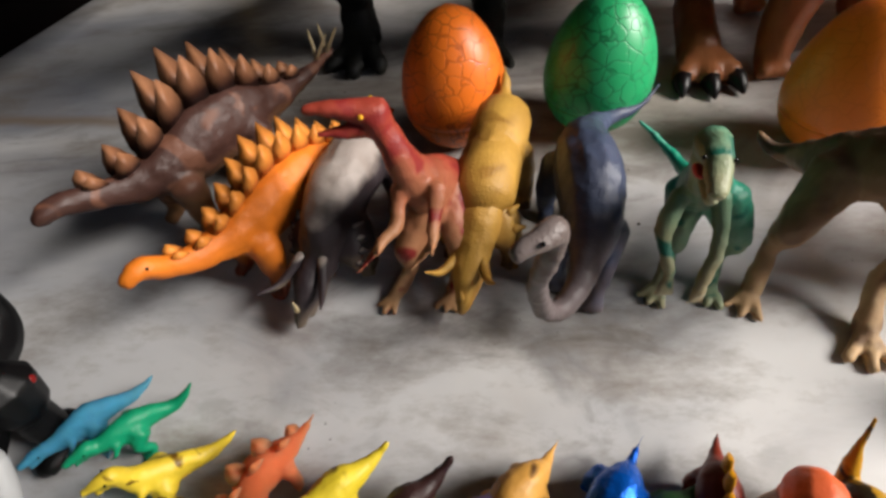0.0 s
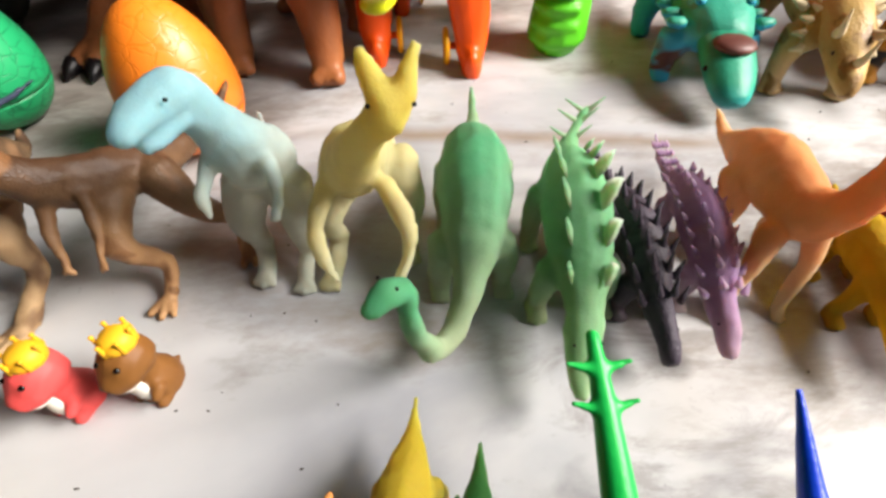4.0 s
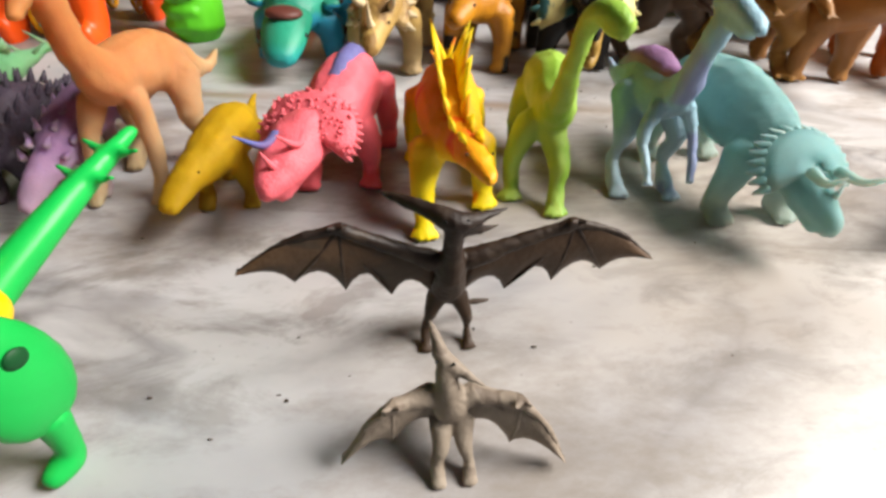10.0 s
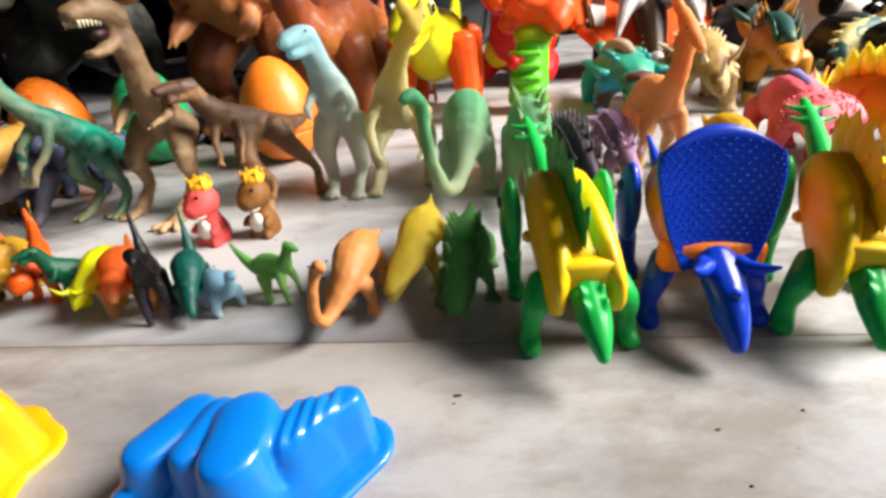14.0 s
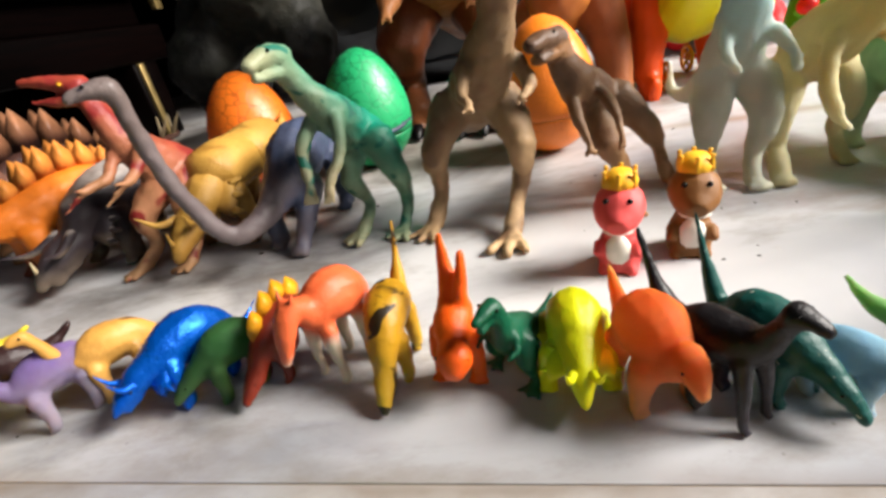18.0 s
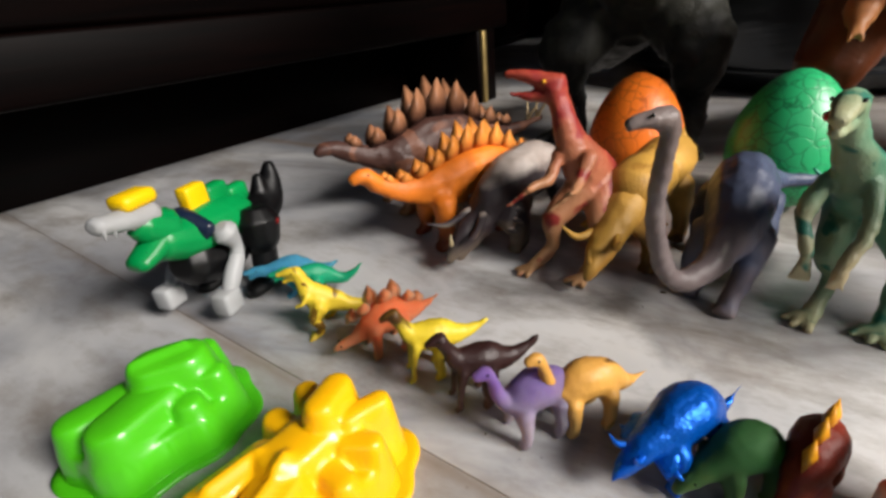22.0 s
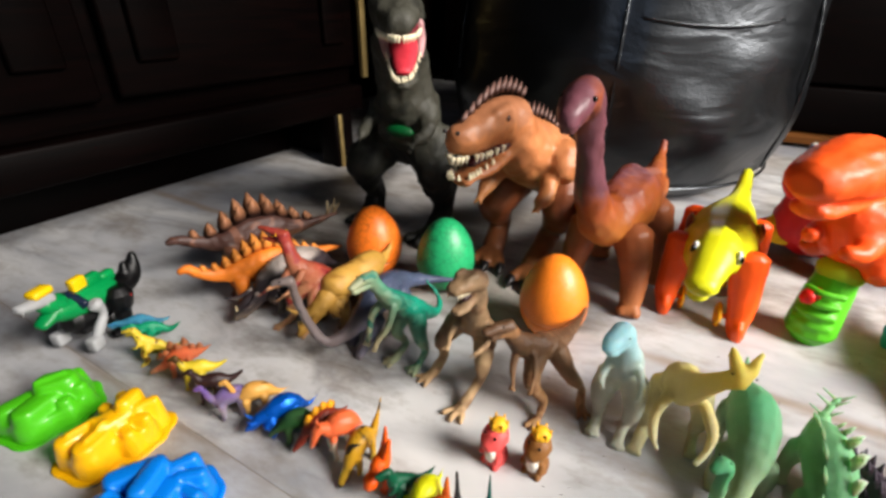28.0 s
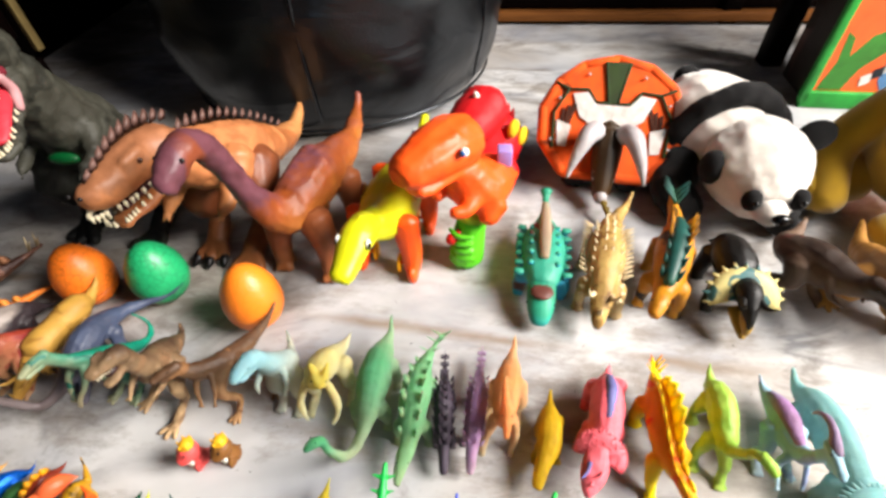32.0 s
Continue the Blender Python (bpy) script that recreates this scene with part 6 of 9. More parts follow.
def mini(kind, label, at, face, mat, k=0.4, yaw=0, **kw):
    nm = {"neck": "toy_brachiosaurus", "horned": "toy_triceratops", "steg": "toy_stegosaurus", "biped": "toy_raptor", "duck": "toy_duckbill", "hump": "toy_ankylosaurus", "horse": "toy_hadrosaur", "perk": "toy_raptor"}[kind]
    ex, eye = [], None
    if kind == "neck":
        tb = neck_tubes([(3.4, 0, 4.6, 0.9), (4.2, 0.2, 6.0, 0.68), (4.7, 0.3, 7.4, 0.58), (5.3, 0.3, 8.4, 0.62), (6.5, 0.3, 8.3, 0.46)], yaw, kw.get("tail", 1.5))
        eye = (5.4, 0.3, 8.6, 0.5)
    elif kind == "horned":
        tb = horned_tubes(3.3)
        eye = (5.4, 0, 3.1, 0.78)
        tb[0][0] = (-8.2, 0, 3.4, 0.12)
        ex = frill((3.6, 0, 3.2), 2.2, 2.0, 45, mat, "small neck frill", 5, 0.5, 0.3) + [horn("brow_horn", (4.8, s * 0.6, 3.6), (6.6, s * 1.1, 5.0), 0.34, mat) for s in (1, -1)]
    elif kind == "steg":
        tb = steg_tubes()
        eye = (6.7, 0, 2.2, 0.5)
        ex = plate_row(kw.get("plates", mat), "small back plate", [-4.5, -3.0, -1.5, 0, 1.5, 3.0, 4.3], lambda x: 5.8 - 0.08 * x * x, lambda x: 2.2 - 0.04 * x * x, 2.0, 0.3, thick=0.35)
    elif kind == "biped":
        tb, eye = biped_tubes(kw.get("tail", 1.6), 0, yaw, True, kw.get("lean", 0.8), 1.0, 0.8, 1.0)
        tb = scaled(tb, 0.9, 1.0, 0.8)
        eye = (eye[0] * 0.9, eye[1], eye[2] * 0.8, eye[3])
    elif kind == "duck":
        up = kw.get("up", 0.0)
        tb = [[(-8.0, 0, 5.6 + up, 0.24), (-6.4, 0, 4.9 + up * 0.5, 0.5), (-4.2, 0, 4.5, 1.0), (-1.8, 0, 4.9, 1.6, 1.7), (0.6, 0, 5.0, 1.5, 1.65), (2.2, 0, 5.7, 1.05, 1.15), (3.0, 0, 7.0, 0.75, 0.8), (3.6, 0, 8.0, 0.8, 0.8)], [(3.4, 0, 8.2, 0.82, 0.75), (4.6, 0, 8.2, 0.62, 0.5), (5.5, 0, 7.9, 0.46, 0.32)]]
        for s in (1, -1):
            tb += limb((-1.6, s * 1.05, 4.0, 1.1), (-1.0, s * 1.5, 2.3, 0.72), (-1.2, s * 1.5, 0.55), None, 3, 1.6)
            tb += limb((1.6, s * 0.95, 4.6, 0.7), (2.2, s * 1.3, 2.6, 0.46), (2.5, s * 1.3, 0.42), None, 3, 1.5)
        eye = (4.0, 0, 8.5, 0.66)
    elif kind == "hump":
        # high arched back, head carried low
        low, up = kw.get("low", 2.6), kw.get("up", 0.0)
        tb = [[(-7.4, 0, 3.6 + up, 0.2), (-5.8, 0, 3.2 + up * 0.5, 0.5), (-4.0, 0, 3.6, 1.1), (-1.6, 0, 4.7, 1.95, 2.0), (0.8, 0, 4.6, 1.95, 1.95), (2.8, 0, 3.8, 1.35, 1.35), (4.4, 0, low + 0.5, 1.0, 0.95), (5.6, 0, low - 0.2, 0.75, 0.7), (6.6, 0, low - 1.0, 0.45, 0.42)]]
        for x, zh in ((1.9, 3.4), (-2.4, 3.6)):
            for s in (1, -1):
                tb += limb((x, s * 1.3, zh, 1.05), (x + 0.1, s * 1.7, zh * 0.5, 0.75), (x + 0.2, s * 1.75, 0.6), None, 3, 1.3)
        eye = (5.3, 0, low + 0.3, 0.72)
        if "plates" in kw:
            ex = [("sail", leaf_plate((x, 0, 6.2 - 0.12 * (x + 0.6) ** 2), (0, 0, 1), (1, 0, 0), 2.6, 2.2, 0.45), kw["plates"], "scalloped yellow back sail") for x in (-3.0, -1.2, 0.6, 2.4)]
    elif kind == "horse":
        # round rump, arched neck and a long hanging head on thin legs
        tb = [[(-5.4, 0, 3.6, 0.2), (-4.4, 0, 4.6, 0.6), (-2.6, 0, 6.0, 1.8, 1.9), (-0.4, 0, 6.6, 1.9, 2.0), (1.6, 0, 6.4, 1.4, 1.5), (2.8, 0, 7.2, 1.0), (3.8, 0, 7.4, 0.95), (4.7, 0, 6.2, 0.8, 0.75), (5.3, 0, 4.8, 0.55), (5.5, 0, 4.2, 0.4)], [(3.6, 0.5, 8.0, 0.3), (3.4, 0.7, 8.9, 0.12)], [(3.6, -0.5, 8.0, 0.3), (3.4, -0.7, 8.9, 0.12)]]
        for x, zh in ((1.4, 4.8), (-2.2, 4.8)):
            for s in (1, -1):
                tb += limb((x, s * 0.9, zh, 0.8), (x + 0.2, s * 1.2, zh * 0.5, 0.46), (x, s * 1.2, 0.4), None, 3, 1.3)
        eye = (4.5, 0, 7.0, 0.72)
    else:
        # round low head, tail and back fin standing straight up
        tb = [[(-2.6, -0.7, 11.2, 0.3), (-2.0, -0.5, 8.6, 0.6), (-0.9, 0, 5.8, 1.35), (0.9, 0, 4.9, 1.5), (2.6, 0.3, 4.3, 1.1)], [(2.8, 0.4, 4.2, 1.3), (3.9, 0.5, 3.9, 1.4), (4.7, 0.5, 3.5, 0.95)], [(-1.4, 1.0, 10.2, 0.3, 0.5), (-1.0, 0.8, 8.0, 0.5, 0.8), (-0.3, 0.5, 5.8, 0.7, 0.9)]]
        for s in (1, -1):
            tb += limb((0.2, s * 1.1, 4.2, 1.05), (0.8, s * 1.5, 2.4, 0.7), (0.8, s * 1.5, 0.6), None, 3, 1.9)
        eye = (4.2, 0.5, 4.4, 1.15)
    sx, sy, sz = kw.get("size", (1, 1, 1))
    t = creature(nm, label, at, face, scaled(tb, sx, sy, sz), mat, kw.get("vox", 0.24), [(eye[0] * sx, eye[1] * sy, eye[2] * sz, eye[3] * sy)], 0.17, None, ex, GRP)
    t.scale = (k * 0.8, k * 0.95, k * 0.96)
    return t


MP = dict(rough=0.36, scales=160, bump=0.3, dirt=0.06)
mini("biped", "light blue see-through thumb-sized dinosaur lying low", (-0.136, 0.092), -128, glow("light blue rubber", "4a9cc0", "5aa8c4", scales=160), 0.4, 0, lean=2.4, tail=0.6)
mini("biped", "turquoise green thumb-sized dinosaur with curled tail", (-0.116, 0.089), -130, toy("turquoise green rubber", "0f8a62", **MP), 0.4, 10, lean=1.6)
mini("biped", "yellow upright thumb-sized dinosaur with brown marks", (-0.095, 0.07), -142, toy("yellow brown rubber", "d8bc38", "d0b43c", 0, 0.4, spots="6a4c14", spot_size=45, spot_at=0.6, **MP), 0.44, 0, lean=-0.5, tail=0.8)
mini("steg", "salmon pink see-through thumb-sized plated dinosaur", (-0.057, 0.07), -128, glow("salmon pink rubber", "e07448", "d8906c"), 0.44, size=(0.95, 1.1, 1.0))
mini("duck", "yellow thumb-sized dinosaur with dark brown head", (-0.031, 0.062), -140, toy("yellow dark back rubber", "d4bc34", "d8c440", 0, 0.4, back="4a3418", back_at=0.8, spots="5a4018", spot_size=32, spot_at=0.64, **MP), 0.4)
mini("duck", "aubergine brown thumb-sized dinosaur with pale chest", (-0.007, 0.056), -138, toy("dark aubergine rubber", "32201f", "6a5048", 0, 0.4, **MP), 0.4, up=0.6)
mini("neck", "lilac see-through thumb-sized long-necked dinosaur", (0.018, 0.051), -132, glow("lilac rubber", "8468b4", "b0a4b4", 0.3, 0.8), 0.42, 0, tail=0.2)
mini("neck", "tan thumb-sized long-necked dinosaur with dark side", (0.032, 0.062), -138, toy("tan dark side rubber", "d09a4c", "d0a868", 0, 0.4, spots="54381c", spot_size=26, spot_at=0.66, **MP), 0.42, -8, tail=0.6)
mini("horned", "shiny metallic blue thumb-sized horned dinosaur", (0.062, 0.057), -124, toy("metallic blue plastic", "0a5cc4", metal=0.55, rough=0.2, scales=140, bump=0.5, dirt=0.04), 0.46, size=(1.0, 1.05, 1.1))
mini("hump", "dark green see-through thumb-sized dinosaur with arched back", (0.079, 0.054), -140, glow("dark olive green rubber", "3c6e3c", "5a7c48"), 0.38)
mini("hump", "rust brown thumb-sized dinosaur with yellow sail", (0.096, 0.06), -112, toy("rust brown rubber", "7c2c1a", **MP), 0.42, low=1.8, size=(1.05, 0.7, 1.0), plates=toy("yellow orange sail rubber", "eaa21c", "c87818", 0, 0.5, rough=0.4))
mini("horse", "salmon and white thumb-sized dinosaur with hanging head", (0.117, 0.054), -122, toy("salmon and cream rubber", "e0663c", "e0cab4", 0.42, 0.56, axis=2, **MP), 0.46)
mini("hump", "mustard thumb-sized dinosaur with black stripes and raised tail", (0.136, 0.052), -97, toy("mustard black striped rubber", "b98a20", "c09a30", 0, 0.4, spots="2a2010", spot_size=45, spot_at=0.58, **MP), 0.44, low=1.4, up=5.0, size=(1.0, 0.62, 1.15))
mini("perk", "bright orange thumb-sized dinosaur with upright tail and fin", (0.157, 0.045), -104, toy("bright orange rubber", "ea5a14", sss=0.12, **MP), 0.42)
mini("biped", "dark green thumb-sized raptor looking up", (0.174, 0.041), -128, toy("dark bottle green rubber", "0c5038", **MP), 0.42, 0, lean=-0.4, tail=1.2)
mini("horned", "lemon yellow thumb-sized horned dinosaur", (0.1915, 0.038), -98, toy("lemon yellow rubber", "d2d414", sss=0.12, **MP), 0.44, size=(0.86, 1.15, 1.05))
mini("hump", "peach orange see-through thumb-sized dinosaur with round head", (0.209, 0.027), -76, glow("peach orange rubber", "f06a24", "e0986c", 0.2, 0.8), 0.44, low=4.2, up=3.0, size=(0.8, 1.05, 1.1))
mini("duck", "black thumb-sized dinosaur with thin raised tail", (0.224, 0.02), -62, toy("black grey rubber", "141013", "34303a", 0, 0.4, **MP), 0.42, up=4.0, size=(1.05, 0.85, 1.1))
mini("hump", "dark teal speckled thumb-sized dinosaur with tall pointed tail", (0.239, 0.027), -70, toy("dark teal rubber", "0a4c46", spots="d8d8c8", spot_size=300, spot_at=0.74, **MP), 0.4, low=2.8, up=7.0, size=(1.15, 0.85, 1.0))
mini("neck", "sky blue see-through thumb-sized long-necked dinosaur", (0.254, 0.02), -46, glow("sky blue rubber", "7cacc8", "94b8cc"), 0.38, 0, tail=0.3, size=(1, 1.05, 0.75))
mini("duck", "leaf green see-through thumb-sized dinosaur with thin tail", (0.28, 0.023), -24, glow("leaf green rubber", "5c984c", "74a058"), 0.36, up=2.0)
# three larger ones at the end of the row


def lowered(tubes, k, dy, y0=3.0, short=0.84):
    return [[(p[0], y0 + (p[1] - y0) * short + dy, p[2] * k, p[3] * 0.9, (p[4] if len(p) > 4 else p[3]) * k) for p in t] for t in tubes]


SAND = toy("caramel brown rubber", "c8844a", "d89c60", 0.0, 0.4, rough=0.45, sss=0.1, scales=200, bump=0.25, dirt=0.06)
sa = [[(32.6, 6.8, 2.6, 0.12), (32.4, 6.0, 2.6, 0.32), (32.0, 5.0, 2.9, 0.8), (31.8, 3.4, 2.9, 1.1, 1.3), (31.6, 1.8, 2.5, 0.85, 1.0), (31.2, 0.4, 1.8, 0.48), (30.8, -0.7, 1.4, 0.36), (30.6, -1.1, 2.3, 0.3), (30.7, -0.9, 3.7, 0.27), (30.9, -0.6, 4.7, 0.3), (31.2, -0.9, 5.1, 0.32, 0.26)]]
quad(sa, (31.6, 1.6), (31.9, 4.4), 0.85, 2.0, 0.5, -90, 0.32)
animal("toy_brachiosaurus", "caramel brown rubber long-necked dinosaur toy", (31.7, 1.7), lowered(sa, 0.7, -1.0, 1.5), SAND, 0.11, [(30.8, -1.6, 3.7), (31.4, -1.3, 3.7)], 0.06)
yr = [[(35.4, 9.2, 3.6, 0.1), (35.2, 7.8, 3.3, 0.35), (35.0, 6.3, 3.3, 0.9), (34.8, 4.5, 3.4, 1.2, 1.25), (34.5, 2.8, 3.2, 1.0, 1.05), (34.1, 1.4, 3.0, 0.75), (33.8, 0.4, 2.8, 0.62, 0.5), (33.4, -0.6, 2.5, 0.34, 0.25)], [(33.9, 0.8, 2.2, 0.5, 0.25), (33.4, -0.5, 1.7, 0.3, 0.15)]]
quad(yr, (34.3, 2.6), (35.0, 5.8), 1.0, 2.4, 0.55, -95, 0.38)
animal("toy_duckbill", "butter yellow rubber four-legged dinosaur toy", (34.7, 3.1), lowered(yr, 0.66, -0.6), glow("butter yellow rubber", "d0b838", "c0ac50", scales=250), 0.12, [(33.3, 0.5, 2.1), (34.3, 0.4, 2.1)], 0.07)
GA = glow("deep green translucent rubber", "3c7c3c", "5a8a50", scales=250)
ga = [[(37.4, 8.0, 3.4, 0.1), (37.2, 6.6, 3.1, 0.35), (37.0, 5.2, 2.9, 0.85), (36.8, 3.6, 2.9, 1.2, 1.25), (36.6, 2.0, 2.7, 1.05, 1.1), (36.3, 0.6, 2.3, 0.8), (36.1, -0.5, 2.0, 0.72, 0.58), (36.0, -1.3, 1.7, 0.5, 0.4)]]
quad(ga, (36.6, 1.8), (37.0, 5.0), 1.05, 2.0, 0.52, -92, 0.36)
animal("toy_ankylosaurus", "translucent deep green rubber spiny dinosaur toy", (36.8, 1.9), lowered(ga, 0.72, -1.2), GA, 0.12, [(35.5, -0.9, 1.8), (36.7, -0.9, 1.8)], 0.07, None,
       plates_along([(37.1, 4.5, 2.3), (36.9, 3.2, 2.6), (36.7, 1.7, 2.75), (36.5, 0.6, 2.4), (36.2, -0.6, 1.8)], [0.5, 0.7, 0.8, 0.8, 0.6, 0.4], 0.8, GA, "green back plate", both=0.5, thick=0.14))

# ---- sand moulds ----
def gloss(name, h):
    return toy(name, h, rough=0.3, grain=120.0, bump=0.05, sss=0.08, coat=0.3, dirt=0.03)


def sheet(dist, top, reach, step, edge, floor_z):
    """A formed plastic sheet (cm) wherever dist(x, y) < edge, with its height from top(x, y) and a skirt down to floor_z."""
    bm = bmesh.new()
    (x0, x1), (y0, y1) = reach
    nx, ny = int((x1 - x0) / step) + 1, int((y1 - y0) / step) + 1
    gx, gy = np.meshgrid(x0 + step * np.arange(nx), y0 + step * np.arange(ny), indexing="ij")
    d = dist(gx, gy) - edge
    cell = (d[:-1, :-1] < 0) & (d[1:, :-1] < 0) & (d[:-1, 1:] < 0) & (d[1:, 1:] < 0)
    used = np.zeros(d.shape, int)
    for i, j in ((0, 0), (1, 0), (0, 1), (1, 1)):
        used[i:nx - 1 + i, j:ny - 1 + j] += cell
    # draw the rim vertices out to the true outline
    ex = (dist(gx + 0.01, gy) - dist(gx - 0.01, gy)) / 0.02
    ey = (dist(gx, gy + 0.01) - dist(gx, gy - 0.01)) / 0.02
    k = np.where((used > 0) & (used < 4), -d / np.maximum(ex ** 2 + ey ** 2, 0.2), 0.0).clip(0, 2 * step)
    gx, gy = gx + ex * k, gy + ey * k
    gz = top(gx, gy)
    vs = {(int(i), int(j)): bm.verts.new((gx[i, j] * CM, gy[i, j] * CM, gz[i, j] * CM)) for i, j in np.argwhere(used > 0)}
    for i, j in np.argwhere(cell):
        i, j = int(i), int(j)
        bm.faces.new((vs[i, j], vs[i + 1, j], vs[i + 1, j + 1], vs[i, j + 1]))
    rim = [e for e in bm.edges if len(e.link_faces) == 1]
    for v in [q for q in bmesh.ops.extrude_edge_only(bm, edges=rim)["geom"] if isinstance(q, bmesh.types.BMVert)]:
        v.co.z = floor_z * CM
    return bm


def mould(label, lobes, ridges, mat, draft=0.42):
    """A sand mould in plan centimetres: steep-walled lobes (x, y, r, height), raised ridges and a thin lip all round."""
    lobes = [(q[0], q[1], q[2], q[3] * 0.82, *(q[4:] or q[:2])) for q in lobes]
    bx, by = sum(q[0] for q in lobes) / len(lobes), sum(q[1] for q in lobes) / len(lobes)
    t = thing("sand_mould", label, "sand mould", pose(bx * CM, by * CM, 0), "sand moulds")
    lobes = [(x - bx, y - by, r, h, u - bx, v - by) for x, y, r, h, u, v in lobes]
    order = sorted(lobes, key=lambda q: math.hypot(q[0], q[1]))
    links = []
    for i, q in enumerate(order[1:], 1):
        n = min(order[:i], key=lambda o: math.hypot(o[0] - q[0], o[1] - q[1]))
        links.append((q, n))

    def near(x, y, a, b):
        ax, ay, cx, cy = a[0], a[1], b[0] - a[0], b[1] - a[1]
        u = (((x - ax) * cx + (y - ay) * cy) / (cx * cx + cy * cy + 1e-6)).clip(0, 1)
        return np.hypot(x - ax - cx * u, y - ay - cy * u), u

    def dist(x, y):
        acc = 0.0
        for a, b in links:
            c, u = near(x, y, a, b)
            acc = acc + np.exp(-(c - (a[2] + (b[2] - a[2]) * u)) / 0.16)
        for q in lobes:
            acc = acc + np.exp(-(near(x, y, q[:2], q[4:])[0] - q[2]) / 0.16)
        return -0.16 * np.log(np.maximum(acc, 1e-30))

    def top(x, y):
        acc = 0.0
        for lx, ly, r, h, mx, my in lobes:
            e = near(x, y, (lx, ly), (mx, my))[0] / r
            q = h * (0.55 + 0.45 / (1 + np.exp((e - 0.86) / 0.055))) - 0.22 * np.minimum(e, 1.2) ** 2
            acc = acc + np.exp(q / 0.1)
        z = 0.1 * np.log(acc)
        for r in ridges:
            for a, b in zip(r, r[1:]):
                c, u = near(x, y, (a[0] - bx, a[1] - by), (b[0] - bx, b[1] - by))
                z = z + 0.22 * np.exp(-(c / (0.75 * a[3])) ** 2) * (1 if a[3] > 0.2 else 0.5)
        u = (-dist(x, y) / draft).clip(0, 1)
        return 0.16 + (z - 0.16) * (1 - (1 - u) ** 4.0) ** 0.75

    xs, ys = [q[0] for q in lobes], [q[1] for q in lobes]
    reach = ((min(xs) - 2.6, max(xs) + 2.6), (min(ys) - 2.6, max(ys) + 2.6))
    part("shell", sheet(dist, top, reach, 0.09, 0.0, 0.1), mat, t)
    part("rim", sheet(dist, lambda x, y: 0.15 + 0.0 * x, reach, 0.13, 0.42, 0.0), mat, t, "thin flat lip")
    return t


MG, MY, MB = gloss("glossy lime mould plastic", "4cb81c"), gloss("glossy amber mould plastic", "f2b410"), gloss("glossy blue mould plastic", "0478dc")
mould("glossy lime green plastic sand mould of a plated animal", [(-11.9, -2.8, 0.9, 2.9, -11.6, -1.2), (-10.2, -2.4, 1.1, 3.1, -10.4, -0.6), (-11.0, -0.2, 1.2, 3.9, -10.4, 0.6), (-9.4, 0.9, 0.7, 3.0, -10.0, 0.2), (-12.0, 0.2, 0.8, 3.3, -11.4, 0.8), (-11.0, 1.7, 0.7, 3.0, -10.6, 1.0), (-9.2, -0.4, 0.7, 2.6)], [[(-11.2, -0.8, 2.9, 0.3), (-10.4, 0.8, 3.6, 0.3)]], MG)
mould("glossy amber yellow plastic sand mould of a horned animal", [(-5.0, -2.9, 0.8, 3.0, -4.6, -1.0), (-3.3, -2.6, 1.0, 3.0, -3.5, -1.4), (-3.8, -0.8, 1.1, 3.3, -3.6, 0.4), (-3.6, 1.5, 0.7, 4.2, -3.5, 0.6), (-2.4, 2.0, 0.55, 3.4, -2.9, 1.0), (-1.9, 0.8, 0.55, 2.9, -2.6, 0.5), (-2.0, -0.5, 0.55, 2.5, -2.8, -0.3), (-5.0, 1.4, 0.6, 3.3, -4.3, 0.9), (-5.3, 0.2, 0.6, 3.0, -4.4, 0.1)], [[(-4.9, -2.6, 2.8, 0.3), (-4.6, -1.2, 3.4, 0.3)], [(-3.3, -2.4, 2.8, 0.3), (-3.5, -1.0, 3.4, 0.3)]], MY)
mould("glossy blue plastic sand mould of a plated animal", [(1.2, -3.6, 0.85, 3.5, 2.6, -1.7), (1.9, -4.9, 1.25, 3.1), (3.4, -5.0, 0.9, 3.0, 3.3, -4.4), (3.5, -3.6, 0.8, 3.9, 3.0, -1.9), (4.5, -3.4, 1.0, 2.9, 4.3, -2.4), (5.3, -4.3, 0.5, 1.8, 4.7, -3.9), (5.9, -3.2, 0.5, 2.1, 5.0, -3.0), (6.1, -2.0, 0.5, 2.5, 5.0, -2.0), (5.4, -0.9, 0.55, 2.9, 4.5, -1.6), (4.2, -0.4, 0.6, 3.2, 3.6, -1.4)], [[(1.9, -5.2, 3.1, 0.4), (1.7, -4.4, 3.7, 0.45)]], MB)
mould("glossy lime green plastic sand mould of a long-tailed animal", [(9.8, -2.7, 0.95, 3.6, 9.4, -3.6), (9.0, -5.6, 0.6, 2.6, 9.2, -4.2), (10.4, -6.3, 0.65, 2.8, 10.3, -4.6), (11.4, -4.6, 0.85, 3.9, 10.4, -3.0), (11.6, -5.9, 0.6, 2.6, 11.5, -5.0), (12.6, -5.0, 0.75, 2.3, 13.5, -4.1), (13.6, -4.0, 0.7, 2.2, 14.0, -2.9)], [[(9.1, -5.2, 2.5, 0.3), (9.5, -4.0, 3.2, 0.3)], [(10.4, -5.9, 2.8, 0.3), (11.0, -4.4, 3.8, 0.35)]], MG)
